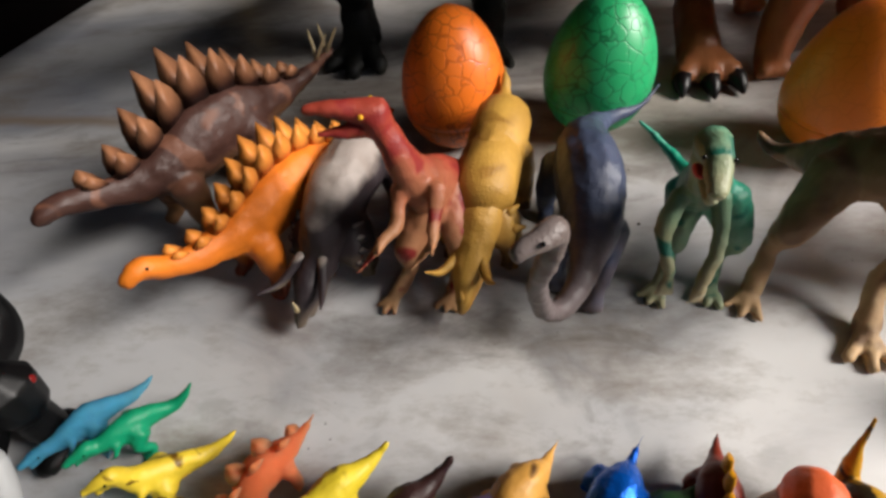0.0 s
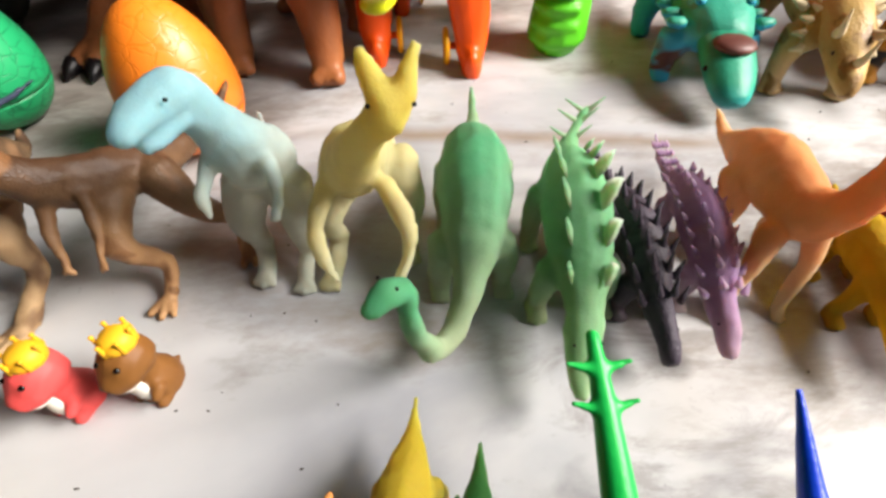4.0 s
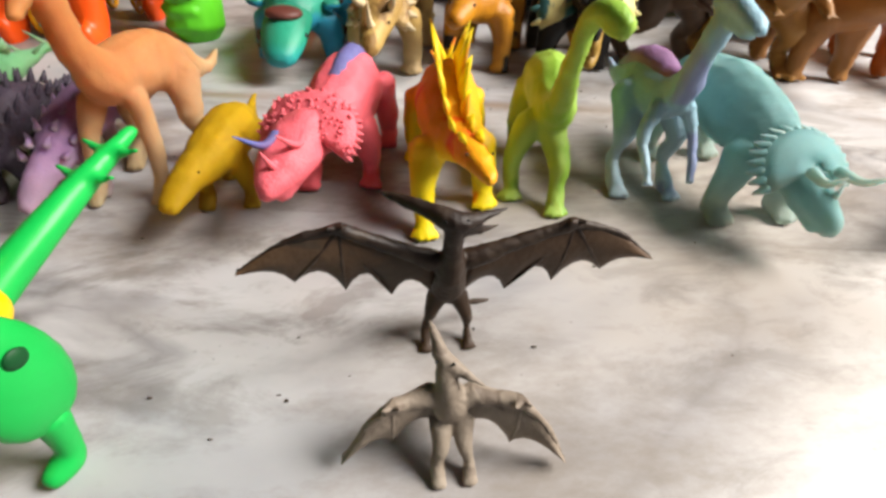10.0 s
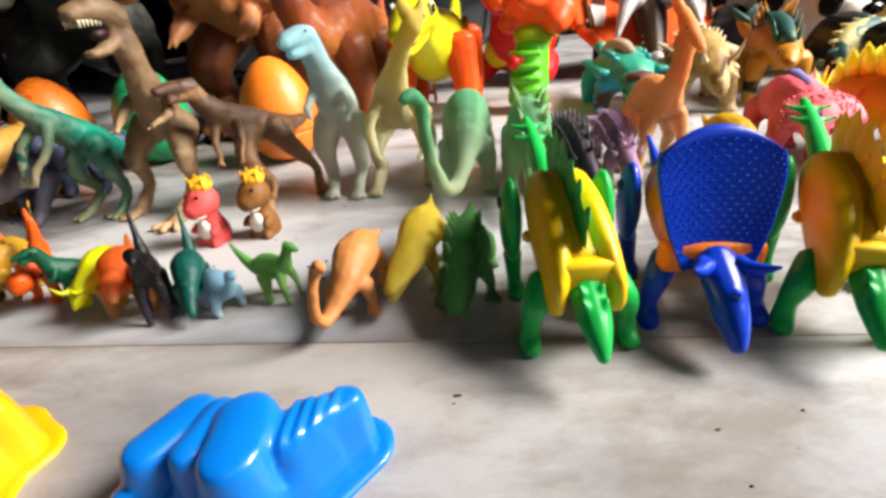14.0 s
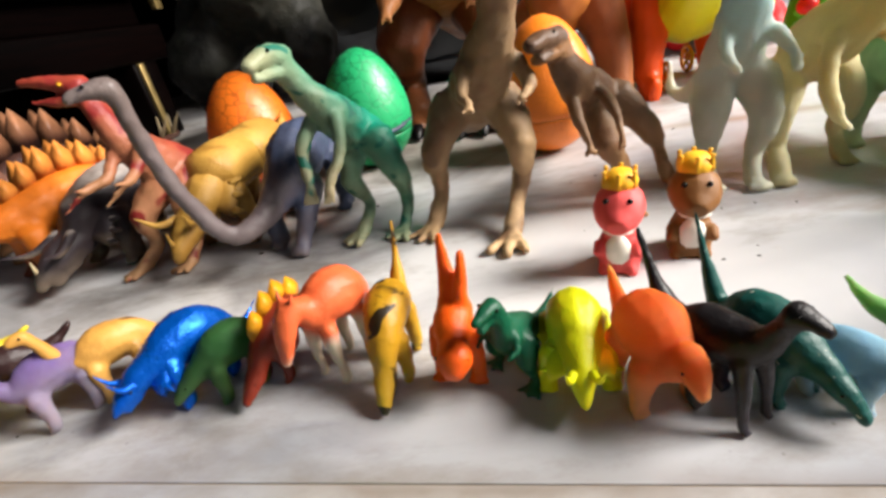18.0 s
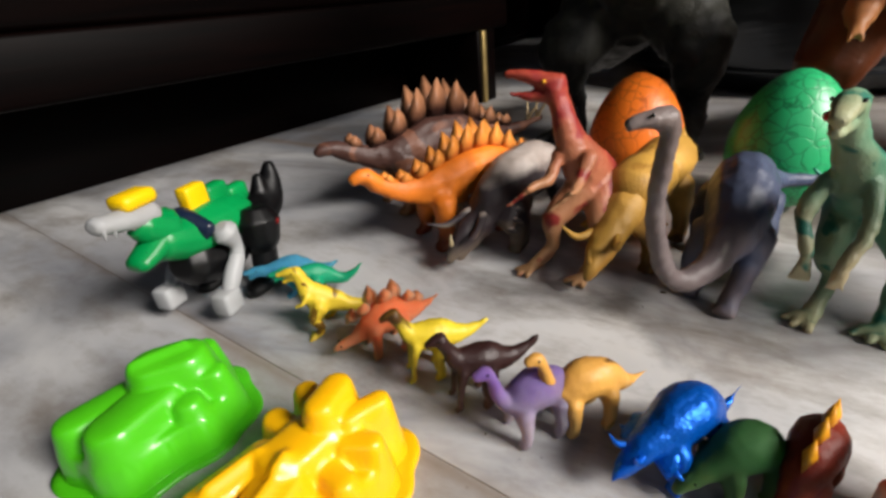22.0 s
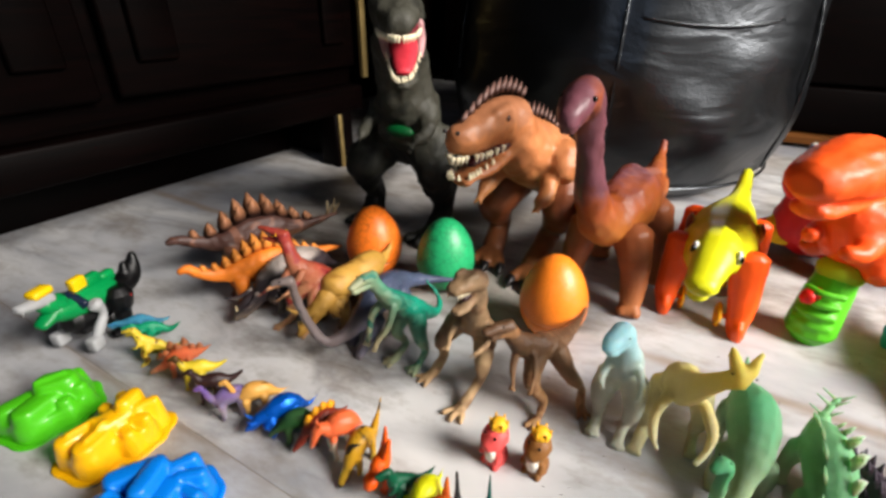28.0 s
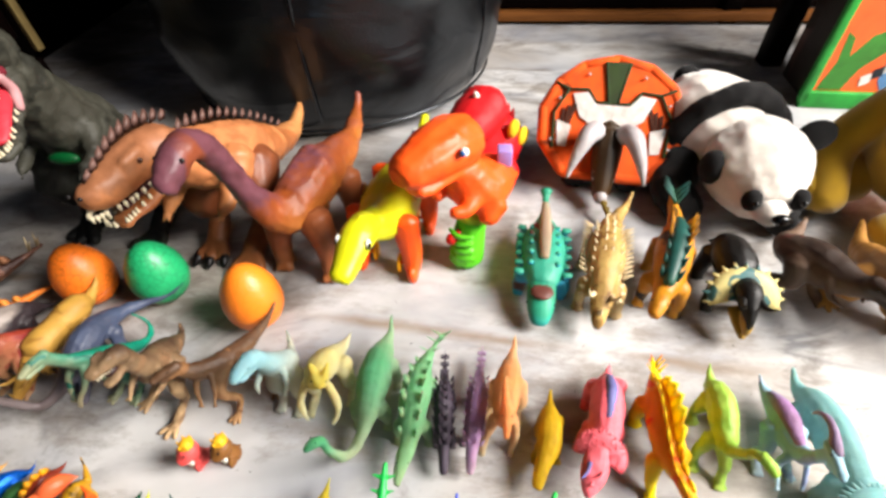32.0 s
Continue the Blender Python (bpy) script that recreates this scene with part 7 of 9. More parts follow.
mould("glossy amber yellow plastic sand mould of a frilled animal", [(18.4, -7.6, 0.9, 2.6, 18.8, -6.4), (21.3, -7.9, 0.8, 2.3, 21.0, -6.4), (20.4, -6.6, 1.1, 3.3, 19.6, -5.6), (20.3, -4.9, 0.75, 3.6, 19.2, -4.6), (21.6, -5.6, 0.6, 2.9), (17.4, -6.9, 0.5, 2.0, 18.2, -6.4), (17.1, -5.9, 0.5, 2.2, 18.2, -5.8), (17.3, -4.9, 0.5, 2.4, 18.4, -5.2), (18.2, -4.1, 0.5, 2.7, 18.8, -4.8)], [[(18.4, -5.6, 3.2, 0.3), (19.6, -4.9, 3.7, 0.35)], [(18.6, -7.0, 2.8, 0.3), (18.8, -6.0, 3.5, 0.3)]], MY)
mould("glossy blue plastic sand mould of a ribbed long animal", [(27.4, -7.7, 0.85, 2.8, 28.2, -6.5), (28.7, -8.1, 0.6, 3.0, 29.1, -6.7), (30.0, -8.5, 1.05, 3.3, 30.0, -7.2), (31.1, -7.7, 0.85, 2.9, 31.6, -7.2), (32.0, -7.0, 0.65, 2.8, 32.6, -6.6), (26.9, -8.4, 0.5, 1.7)],
      [[(30.8 + 0.36 * i, -8.5 + 0.24 * i, 1.5, 0.14), (30.9 + 0.36 * i, -6.8 + 0.14 * i, 3.5, 0.14)] for i in range(5)], MB)

# ---- folding robot dinosaur ----
RG, RK, RS = plain("glossy green robot plastic", "078a48", 0.25), plain("black robot plastic", "0c0c0e", 0.35), plain("grey robot plastic", "a4a6a8", 0.4)
rb = thing("robot_dinosaur", "green, black and grey folding robot dinosaur toy", "toy robot", pose(-0.169, 0.072, 0, 0, 0, -77))
rb.scale = (0.88, 0.88, 0.92)
part("chest", flesh([[(-2.6, 0, 4.6, 1.3, 1.3), (-0.4, 0, 4.8, 1.7, 1.5), (2.0, 0, 5.0, 1.5, 1.3), (3.6, 0, 5.4, 1.1, 1.0)]], 0.16, rounds=1), RG, rb)
part("belly", flesh([[(-2.4, 0, 3.3, 1.3, 1.2), (0, 0, 3.0, 1.7, 1.5), (2.2, 0, 3.5, 1.4, 1.4)]], 0.16, rounds=1), RK, rb)
part("neck", flesh([[(2.8, 0, 5.9, 1.1), (4.2, 0, 6.6, 0.85)]], 0.14, rounds=1), RG, rb)
hd = part("upper_jaw", flesh([[(3.4, 0, 7.0, 0.8, 0.7), (4.9, 0, 7.2, 0.75, 0.55), (6.3, 0, 7.5, 0.6, 0.45)]], 0.12, rounds=1), RS, rb, "grey snout with teeth")
for i in range(4):
    part("tooth", cone([(4.8 + 0.5 * i, 0.4, 7.15 + 0.06 * i, 0.14), (4.85 + 0.5 * i, 0.42, 6.7 + 0.06 * i, 0.04)], 5, 1), RS, hd)
part("lower_jaw", flesh([[(3.2, 0, 5.6, 1.0, 0.8), (4.3, 0, 5.2, 0.9, 0.6), (5.2, 0, 4.9, 0.75, 0.45)]], 0.12, rounds=1), RG, rb, "green lower jaw hanging open")
part("brow", box((0.02, 0.014, 0.008), (0.040, 0, 0.0795), 0.003), KY, rb, "yellow brow")
part("crest_fin", box((0.016, 0.009, 0.014), (0.004, 0, 0.067), 0.002), KY, rb, "yellow fin")
for i, (x, z, h) in enumerate(((-1.2, 6.2, 1.5), (-2.9, 5.7, 1.2))):
    part("back_fin", box((0.017, 0.01, h * CM), (x * CM, 0, z * CM), 0.003), RG, rb, "blocky green back fin")
part("collar", flesh([[(1.6, 1.3, 5.0, 0.5, 0.9), (1.7, 0, 6.1, 0.6, 0.5), (1.6, -1.3, 5.0, 0.5, 0.9)]], 0.12), plain("dark blue grey plastic", "1a2438", 0.25), rb)
part("tail", flesh([[(-2.6, 0, 4.2, 1.2), (-4.4, 0, 3.8, 1.3, 1.2), (-5.8, 0, 4.2, 1.1, 1.2), (-6.6, 0, 5.4, 0.8, 0.7), (-6.9, 0, 6.3, 0.4, 0.4)], [(-5.2, 0, 4.8, 0.7), (-5.4, 0, 5.9, 0.35)]], 0.14, rounds=1), RK, rb, "thick black forked tail")
for s in (1, -1):
    arm = part("upper_arm", flesh([[(1.0, s * 2.0, 4.9, 0.8), (0.6, s * 2.1, 4.0, 0.42), (0.7, s * 2.1, 3.3, 0.42)]], 0.12, rounds=1), RS, rb)
    part("fist", box((0.014, 0.012, 0.013), (0.0255, s * 0.021, 0.0135), 0.002), RS, arm)
    part("forearm", flesh([[(0.7, s * 2.1, 3.3, 0.45), (1.6, s * 2.1, 2.4, 0.52), (2.3, s * 2.1, 1.6, 0.42)]], 0.12, rounds=1), RS, arm)
    th = part("thigh", flesh([[(-2.0, s * 1.8, 4.3, 1.5, 1.5), (-1.8, s * 1.9, 2.9, 1.2, 1.2)]], 0.14, rounds=1), RK, rb)
    part("shin", flesh([[(-1.8, s * 1.9, 2.6, 0.85), (-1.6, s * 1.9, 1.2, 0.85)]], 0.12, rounds=1), RK, th)
    part("foot", flesh([[(-2.4, s * 1.9, 0.5, 0.75, 0.5), (-0.6, s * 1.9, 0.45, 0.8, 0.45), (0.2, s * 1.9, 0.4, 0.5, 0.38)]], 0.12, rounds=1), RK, th)
    part("hip_cap", ball((-2.2, s * 3.2, 4.2), 0.2, (1, 0.4, 1)), plain("red plastic dot", "701414", 0.4), th)

# ---- middle row ----
TA = toy("teal blue plastic with brown patches", "34a0c4", "3cb0e0", 0.0, 0.5, back="369a80", back_at=0.62, spots="5a3530", spot_size=26, spot_at=0.58, rough=0.38, scales=200, bump=0.4, dirt=0.08)
TAF = toy("sea green plastic", "2f9a7a", "2aa0b0", 0.0, 0.5, rough=0.36, scales=160, bump=0.3)
ta = [[(-8.0, 0, 5.0, 0.5), (-6.0, 0, 4.6, 1.2), (-3.4, 0, 4.6, 2.3, 2.2), (-0.4, 0, 4.7, 2.6, 2.5), (2.6, 0, 4.6, 2.3, 2.3), (4.6, 0, 4.2, 1.6, 1.7)]]
for x in (2.6, -4.4):
    for s in (1, -1):
        ta += limb((x, s * 1.9, 3.6, 1.2), (x + 0.2, s * 2.4, 2.0, 0.9), (x + 0.4, s * 2.5, 0.75), None, 3, 1.1)
ank = creature("toy_ankylosaurus", "teal plastic armoured dinosaur toy with brown patches", (0.557, 0.33), -97, scaled(ta, 1.0, 0.95, 1.0), TA, 0.24,
         extras=[("head", flesh([[(4.4, 0, 4.4, 1.5, 1.3), (6.0, 0, 3.9, 1.55, 1.35), (7.6, 0, 3.0, 1.4, 1.2), (8.8, 0, 2.2, 1.0, 0.9)]], 0.22), TAF, "rounded sea green head")]
         + [("head_plate", ball((6.2, 0, 5.0), 1.1, (1.1, 1.1, 0.5)), toy("brown patch plastic", "6a4038", rough=0.4), "brown patch on the head")]
         + [("eye", ball((7.0, s * 1.35, 3.6), 0.22), EYE_BLACK, "dark eye") for s in (1, -1)]
         + [("back_strip", cone([(-8.6, 0, 6.0, 0.5), (-5.0, 0, 7.2, 0.6), (-1.0, 0, 7.5, 0.65), (2.2, 0, 7.0, 0.5)], 8, 4), glow("clear beige rubber", "b8a48c", "b8a890"), "translucent beige strip along the back")]
         + [("stud", cone([(x, s * 2.3, 5.0, 0.5), (x - 0.1, s * 2.9, 5.1, 0.38)], 8, 1), TA, "side stud") for x in (-4.4, -2.8, -1.2, 0.4, 2.0, 3.4) for s in (1, -1)]
         + [("stud", cone([(x, s * 1.4, 6.7 - 0.04 * x * x, 0.36), (x - 0.1, s * 1.5, 7.0 - 0.04 * x * x, 0.22)], 8, 1), TA, "back stud") for x in (-3.6, -2.0, -0.4, 1.2, 2.8) for s in (1, -1)]
         + [("tail_club", flesh([[(-8.0, 0, 5.0, 0.5), (-10.4, 0, 5.6, 0.45), (-11.4, 0, 6.2, 0.8)]], 0.18), TAF, "club at the tail")])

ank.scale = (0.95, 1.06, 0.8)

GO = toy("antique gold plastic", "bc9c5c", "dcc290", 0.0, 0.45, spots="8a6a38", spot_size=60, spot_at=0.6, rough=0.4, scales=240, bump=0.8, metal=0.05)
GOP = toy("pale gold plastic", "e4d2a8", rough=0.45)
go = [[(-13.0, 2.6, 5.2, 0.2), (-11.0, 2.0, 4.4, 0.5), (-8.6, 1.0, 4.2, 0.85), (-5.6, 0.2, 4.6, 1.5), (-2.2, 0, 5.0, 2.1, 2.0), (1.0, 0, 4.8, 2.1, 2.0), (3.4, 0, 4.6, 1.5), (5.0, 0, 4.0, 1.3, 1.2), (6.8, 0, 3.2, 0.85), (7.8, 0, 2.6, 0.5)]]
for x in (3.0, -3.6):
    for s in (1, -1):
        go += limb((x, s * 1.6, 3.8, 1.05), (x + 0.2, s * 2.0, 2.2, 0.75), (x + 0.4, s * 2.1, 0.65), None, 4, 1.4)
creature("toy_spiny_dinosaur", "antique gold plastic spiny dinosaur toy with armoured back", (0.624, 0.312), -104, go, GO, 0.22, [(6.0, 0, 4.0, 0.95)], 0.16,
         extras=frill((4.4, 0, 4.2), 2.0, 2.2, 40, GO, "spiked gold neck frill", 11, 0.4, 0.3, GOP)
         + [horn("nose_horn", (6.6, 0, 3.8), (7.6, 0, 5.6), 0.34, GOP, "pale gold horn")] + [horn("brow_horn", (5.2, s * 0.9, 4.8), (6.4, s * 1.6, 6.6), 0.32, GOP, "pale gold horn") for s in (1, -1)]
         + [("spike", cone([(x, y, z, 0.28), (x - 0.7, y * 1.25, z + h, 0.06)], 6, 1), GOP, "pale gold back spike") for x in (-9.0, -7.4, -5.8, -4.2, -2.6, -1.0, 0.6, 2.2) for y, z, h in ((max(0, -x - 6) * 0.22 + 0.35, 6.4 - 0.06 * (x + 1.5) ** 2, 1.0), (max(0, -x - 6) * 0.22 - 0.35, 6.4 - 0.06 * (x + 1.5) ** 2, 1.0))]
         + [("spike", cone([(x, s * 1.95, 5.0, 0.3), (x - 0.4, s * 2.9, 5.4, 0.06)], 6, 1), GOP, "pale gold side spike") for x in (-5.3, -4.6, -3.9, -3.2, -2.5, -1.8, -1.1, -0.4, 0.3, 1.0, 1.7, 2.4) for s in (1, -1)]
         + [("spike", cone([(x, s * 1.2, 6.2 - 0.05 * (x + 1.5) ** 2, 0.24), (x - 0.4, s * 1.6, 6.9 - 0.05 * (x + 1.5) ** 2, 0.05)], 6, 1), GOP, "pale gold back spike") for x in (-4.4, -3.2, -2.0, -0.8, 0.4, 1.6, 2.8) for s in (1, -1)])

SK = toy("amber and black striped plastic", "c4841e", "d09434", 0.0, 0.4, spots="221c12", spot_size=30, spot_at=0.57, rough=0.36, scales=240, bump=0.5)
SKG = toy("bottle green plastic", "20504a", "3a6a50", rough=0.4, scales=240)
sk = [[(-11.0, -1.8, 6.4, 0.3), (-9.0, -1.2, 5.6, 0.6), (-6.4, -0.4, 5.0, 1.1), (-3.0, 0, 5.2, 1.9, 2.0), (0.4, 0, 5.0, 2.0, 2.1), (3.2, 0, 4.6, 1.5), (5.0, -0.2, 4.6, 1.0), (6.6, -0.4, 4.8, 0.95, 0.85), (8.2, -0.6, 4.4, 0.62, 0.5)]]
for x in (2.8, -3.4):
    for s in (1, -1):
        sk += limb((x, s * 1.5, 4.0, 1.1), (x + 0.2, s * 1.9, 2.3, 0.75), (x + 0.4, s * 2.0, 0.62), None, 4, 1.4)
creature("toy_kentrosaurus", "amber and black striped plastic spiny dinosaur toy", (0.697, 0.312), -113, sk, SK, 0.22, [(6.9, -0.4, 5.2, 0.8)], 0.15,
         extras=[("plate", leaf_plate((x, s * 0.7, 6.6 - 0.06 * (x + 1) ** 2), (-0.15, s * 0.3, 1), (1, 0, 0), 1.2, 2.6 if x < 0 else 1.8, 0.3), SKG if x > 0 else SK, "tall narrow back plate") for x in (-6.0, -4.4, -2.8, -1.2, 0.4, 2.0, 3.4) for s in (1, -1)]
         + [("saddle", cone([(-6.0, -0.3, 6.0, 0.6), (-3.0, 0, 6.6, 1.1), (0.6, 0, 6.5, 1.1), (4.4, 0, 5.8, 0.6)], 10, 4), SKG, "bottle green back")]
         + [("tail_spike", cone([(-10.6 + 0.9 * i, -1.6 + 0.3 * i, 6.4, 0.3), (-11.4 + 0.9 * i, -1.6 + s * 1.4, 8.0, 0.08)], 6, 1), SKG, "tail spike") for i in range(3) for s in (1, -1)])

BK = toy("black plastic", "14110f", "1e1915", 0.0, 0.4, rough=0.38, scales=220, bump=0.5)
BKF = toy("yellow green shield paint", "d4c884", rough=0.4, spots="3a6a6c", spot_size=45, spot_at=0.52)
bk = scaled(horned_tubes(4.4), 1.05, 1.15, 1.25)
creature("toy_triceratops", "black plastic horned dinosaur toy with yellow-green shield", (0.763, 0.305), -97, bk, BK, 0.24, [(5.6, 0, 5.0, 0.95)], 0.16,
         extras=frill((4.3, 0, 4.8), 3.5, 3.1, 42, BKF, "yellow-green neck shield with studs", 13, 0.45, 0.3)
         + [("snout_mask", flesh([[(6.4, 0, 4.0, 0.75, 0.6), (7.2, 0, 3.2, 0.55, 0.55), (7.5, 0, 2.6, 0.3, 0.35)]], 0.16), toy("ochre beak paint", "9a7a34", rough=0.4), "ochre beak"), ("lower_jaw", flesh([[(4.6, 0, 3.2, 1.3, 0.5), (5.8, 0, 2.7, 1.1, 0.45), (6.9, 0, 2.2, 0.7, 0.4), (7.4, 0, 1.8, 0.35, 0.3)]], 0.16), toy("ochre beak paint", "9a7a34", rough=0.4), "ochre lower jaw")]
         + [horn("brow_horn", (5.4, s * 0.8, 5.6), (7.4, s * 1.4, 6.8), 0.36, BK, "black brow horn") for s in (1, -1)])
t, e = biped_tubes(0.6, 0, 60, False, 1.6, 1.0, 1.0, 1.0)
creature("toy_crested_dinosaur", "dark grey-brown plastic dinosaur toy with reddish neck", (0.84, 0.31), -70, scaled(t, 1.2), toy("dark grey brown plastic", "6a5648", "8a705a", 0.0, 0.5, back="3c302a", back_at=0.78, spots="7a3430", spot_size=25, spot_at=0.66, rough=0.38, scales=260, bump=0.5), 0.24, [tuple(v * 1.2 for v in e)], 0.18)
t, e = biped_tubes(0.5, -10, 20, True, 0.9, 1.0, 1.0, 1.15)
creature("toy_tyrannosaurus", "chestnut brown plastic meat-eater toy with open mouth", (0.905, 0.288), -98, scaled(t, 1.35, 1.35, 1.2), toy("chestnut brown plastic", "a8783e", "d8a258", 0.0, 0.5, back="7a5630", back_at=0.75, rough=0.38, scales=260, bump=0.55), 0.24, [tuple(v * 1.28 for v in e)], 0.2,
         extras=[("tooth", cone([(5.9 + 0.5 * i, s * 0.5, 9.3, 0.14), (5.9 + 0.5 * i, s * 0.5, 8.8, 0.03)], 5, 1), TEETH, "") for i in range(4) for s in (1, -1)])
creature("toy_armoured_dinosaur", "rust brown plastic four-legged dinosaur toy", (0.955, 0.278), -95, scaled(neck_tubes([(3.6, 0, 4.6, 1.2), (4.8, 0, 5.0, 1.0), (6.2, 0, 4.8, 0.8), (7.2, 0, 4.4, 0.5)], 10, 0.5, 1.1), 1.25, 1.2, 1.35), toy("rust brown plastic", "a06a34", "b8844a", 0.0, 0.4, rough=0.4, scales=200, bump=0.6), 0.26, [(7.6, 0, 6.9, 0.9)], 0.18)
creature("toy_armoured_dinosaur", "burnt orange plastic four-legged dinosaur toy", (1.045, 0.285), -100, scaled(horned_tubes(3.6), 1.2, 1.2, 1.3), toy("burnt orange plastic", "b8561c", "c8702c", 0.0, 0.4, rough=0.38, scales=200, bump=0.5), 0.26, [(6.5, 0, 4.4, 1.0)], 0.18)

# ---- big toys at the back ----
def teeth_row(pts, n, length, r, sway=0.0):
    """A row of teeth along a line of points; length negative hangs down."""
    c = smooth_curve(pts, 8)
    out = []
    for i in range(n):
        q = c[min(len(c) - 1, int((i + 0.5) / n * len(c)))]
        out.append(("tooth", cone([(q[0], q[1], q[2], r), (q[0], q[1] + sway, q[2] + length, r * 0.2)], 5, 1), TEETH, ""))
    return out


# olive grey above, fading to near black in the lower part
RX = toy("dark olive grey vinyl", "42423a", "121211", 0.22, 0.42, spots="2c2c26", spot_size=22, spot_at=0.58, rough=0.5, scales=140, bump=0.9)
rx = [[(-10, 64, 4.0, 0.7), (-7, 57, 6.5, 1.8), (-4.5, 50, 10, 3.2), (-2.2, 44.8, 13.2, 4.2, 4.7), (-0.4, 41, 17.2, 4.0, 4.4), (0.6, 38, 21.6, 3.1, 3.3), (1.2, 35.6, 25.6, 2.8, 2.9)],
      [(1.2, 35.6, 27.6, 2.8, 2.7), (2.6, 32.6, 28.9, 2.75, 2.2), (4.5, 29.2, 28.6, 2.3, 1.75), (6.2, 26.5, 27.9, 1.75, 1.3), (7.2, 25.0, 27.5, 1.25, 0.95)], [(2.6, 33.8, 25.4, 2.2, 1.4), (4.9, 29.9, 23.7, 1.75, 0.75), (6.4, 26.9, 22.6, 1.2, 0.6), (6.9, 25.6, 22.3, 0.8, 0.5)],
      [(1.0, 29.1, 31.2, 0.3, 0.22), (1.9, 29.5, 31.0, 0.8, 0.4), (3.4, 28.5, 30.3, 0.7, 0.5), (5.5, 26.3, 28.8, 0.45)], [(6.3, 32.5, 31.1, 0.3, 0.22), (5.8, 31.6, 31.0, 0.8, 0.4), (6.0, 29.7, 30.2, 0.7, 0.5), (7.0, 26.8, 28.8, 0.45)], [(1.6, 35.0, 30.3, 1.9, 0.9), (3.2, 31.7, 30.9, 2.0, 0.7), (4.8, 28.9, 30.1, 1.0, 0.6), (6.6, 26.0, 28.7, 0.6, 0.5)]]
for hx, kx, fx, fy in ((-5.2, -7.2, -6.8, 41.4), (1.6, 4.0, 3.7, 40.0)):
    rx += [[(hx, 43.6, 12.2, 3.6), (kx, 40.6, 8.0, 2.5), (kx * 0.95, 43.4, 4.0, 1.4), (fx, fy, 1.3, 1.4)]] + [[(fx, fy, 1.1, 1.1), (fx + 4.0 * math.cos(q), fy + 4.0 * math.sin(q), 0.6, 0.55)] for q in (-2.3, -1.7, -1.1)]
for x0, x1 in ((-3.6, -4.2), (3.2, 4.2)):
    rx += [[(x0, 39.4, 17.6, 1.2), (x1, 36.8, 15.2, 0.8), (x1 * 0.85, 34.8, 14.6, 0.5)], [(x1 * 0.85, 34.8, 14.6, 0.4), (x1 * 0.8, 33.6, 13.8, 0.2)]]


def shifted_flesh(tubes, base, voxel, lumpy=0.6):
    return flesh(shift(tubes, base), voxel, lumpy=lumpy)


def big_toy(name, label, base, body, mat, voxel, lumpy):
    t = thing(name, label, "toy dinosaur", pose(base[0] * CM, base[1] * CM, 0), "toy dinosaurs")
    part("body", shifted_flesh(body, base, voxel, lumpy), mat, t)

    def add(nm, tubes, m, lab="", vox=None, par=None):
        me = shifted_flesh(tubes, base, vox, 0.5) if vox else None
        if me is None:
            me = cone(shift(tubes, base)[0], 7, 2)
        return part(nm, me, m, par or t, lab)

    def dot(nm, c, r, squash, m, lab=""):
        return part(nm, ball((c[0] - base[0], c[1] - base[1], c[2]), r, squash), m, t, lab)

    def teeth(pts, n, length, r):
        for nm, bm, m, lab in teeth_row([(q[0] - base[0], q[1] - base[1], q[2]) for q in pts], n, length, r):
            part(nm, bm, m, t, lab)

    return t, add, dot, teeth


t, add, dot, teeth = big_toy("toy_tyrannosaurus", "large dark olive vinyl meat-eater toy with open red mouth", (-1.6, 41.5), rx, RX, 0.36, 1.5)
add("tongue", [[(3.6, 32.2, 26.0, 1.6, 0.9), (5.6, 28.6, 24.6, 1.35, 0.6), (6.6, 26.6, 23.4, 0.9, 0.4)]], plain("red mouth paint", "c03440", 0.4), "red tongue and mouth", 0.25)
add("palate", [[(3.4, 32.2, 27.0, 1.9, 0.8), (5.8, 28.0, 26.9, 1.5, 0.5), (7.0, 25.8, 26.7, 0.9, 0.4)]], plain("dark mouth paint", "702832", 0.4), "dark red palate", 0.25)
dot("belly_patch", (0.8, 36.3, 15.2), 1.2, (1.6, 0.6, 0.6), plain("dark green light cover", "085028", 0.3), "green patch under the chest")
for c in ((2.1, 28.5, 30.0), (6.5, 30.4, 30.2)):
    dot("eye", c, 0.38, (1, 1, 1), plain("amber eye paint", "6a5212", 0.2), "amber eye")
GUM = plain("pale pink gum paint", "b88a8c", 0.45)
add("cheek", [[(3.0, 28.9, 27.4, 0.4), (2.9, 29.7, 25.9, 0.55), (3.6, 29.2, 24.3, 0.4)]], GUM, "pink stretched cheek skin", 0.16)
add("cheek", [[(6.1, 30.9, 27.4, 0.35), (6.0, 31.5, 25.9, 0.45), (6.1, 30.8, 24.3, 0.35)]], GUM, "pink stretched cheek skin", 0.16)
teeth([(3.0, 28.5, 26.9), (4.1, 26.5, 26.7), (5.6, 25.1, 26.6), (6.9, 24.3, 26.5), (7.8, 25.0, 26.5), (7.8, 26.7, 26.6), (7.2, 28.9, 26.9)], 22, -0.5, 0.2)
teeth([(3.5, 28.9, 24.6), (4.9, 27.1, 23.4), (5.9, 25.9, 22.9), (6.8, 25.0, 22.8), (7.4, 25.9, 22.9), (7.3, 27.4, 23.4), (6.6, 30.1, 24.6)], 20, 0.45, 0.17)

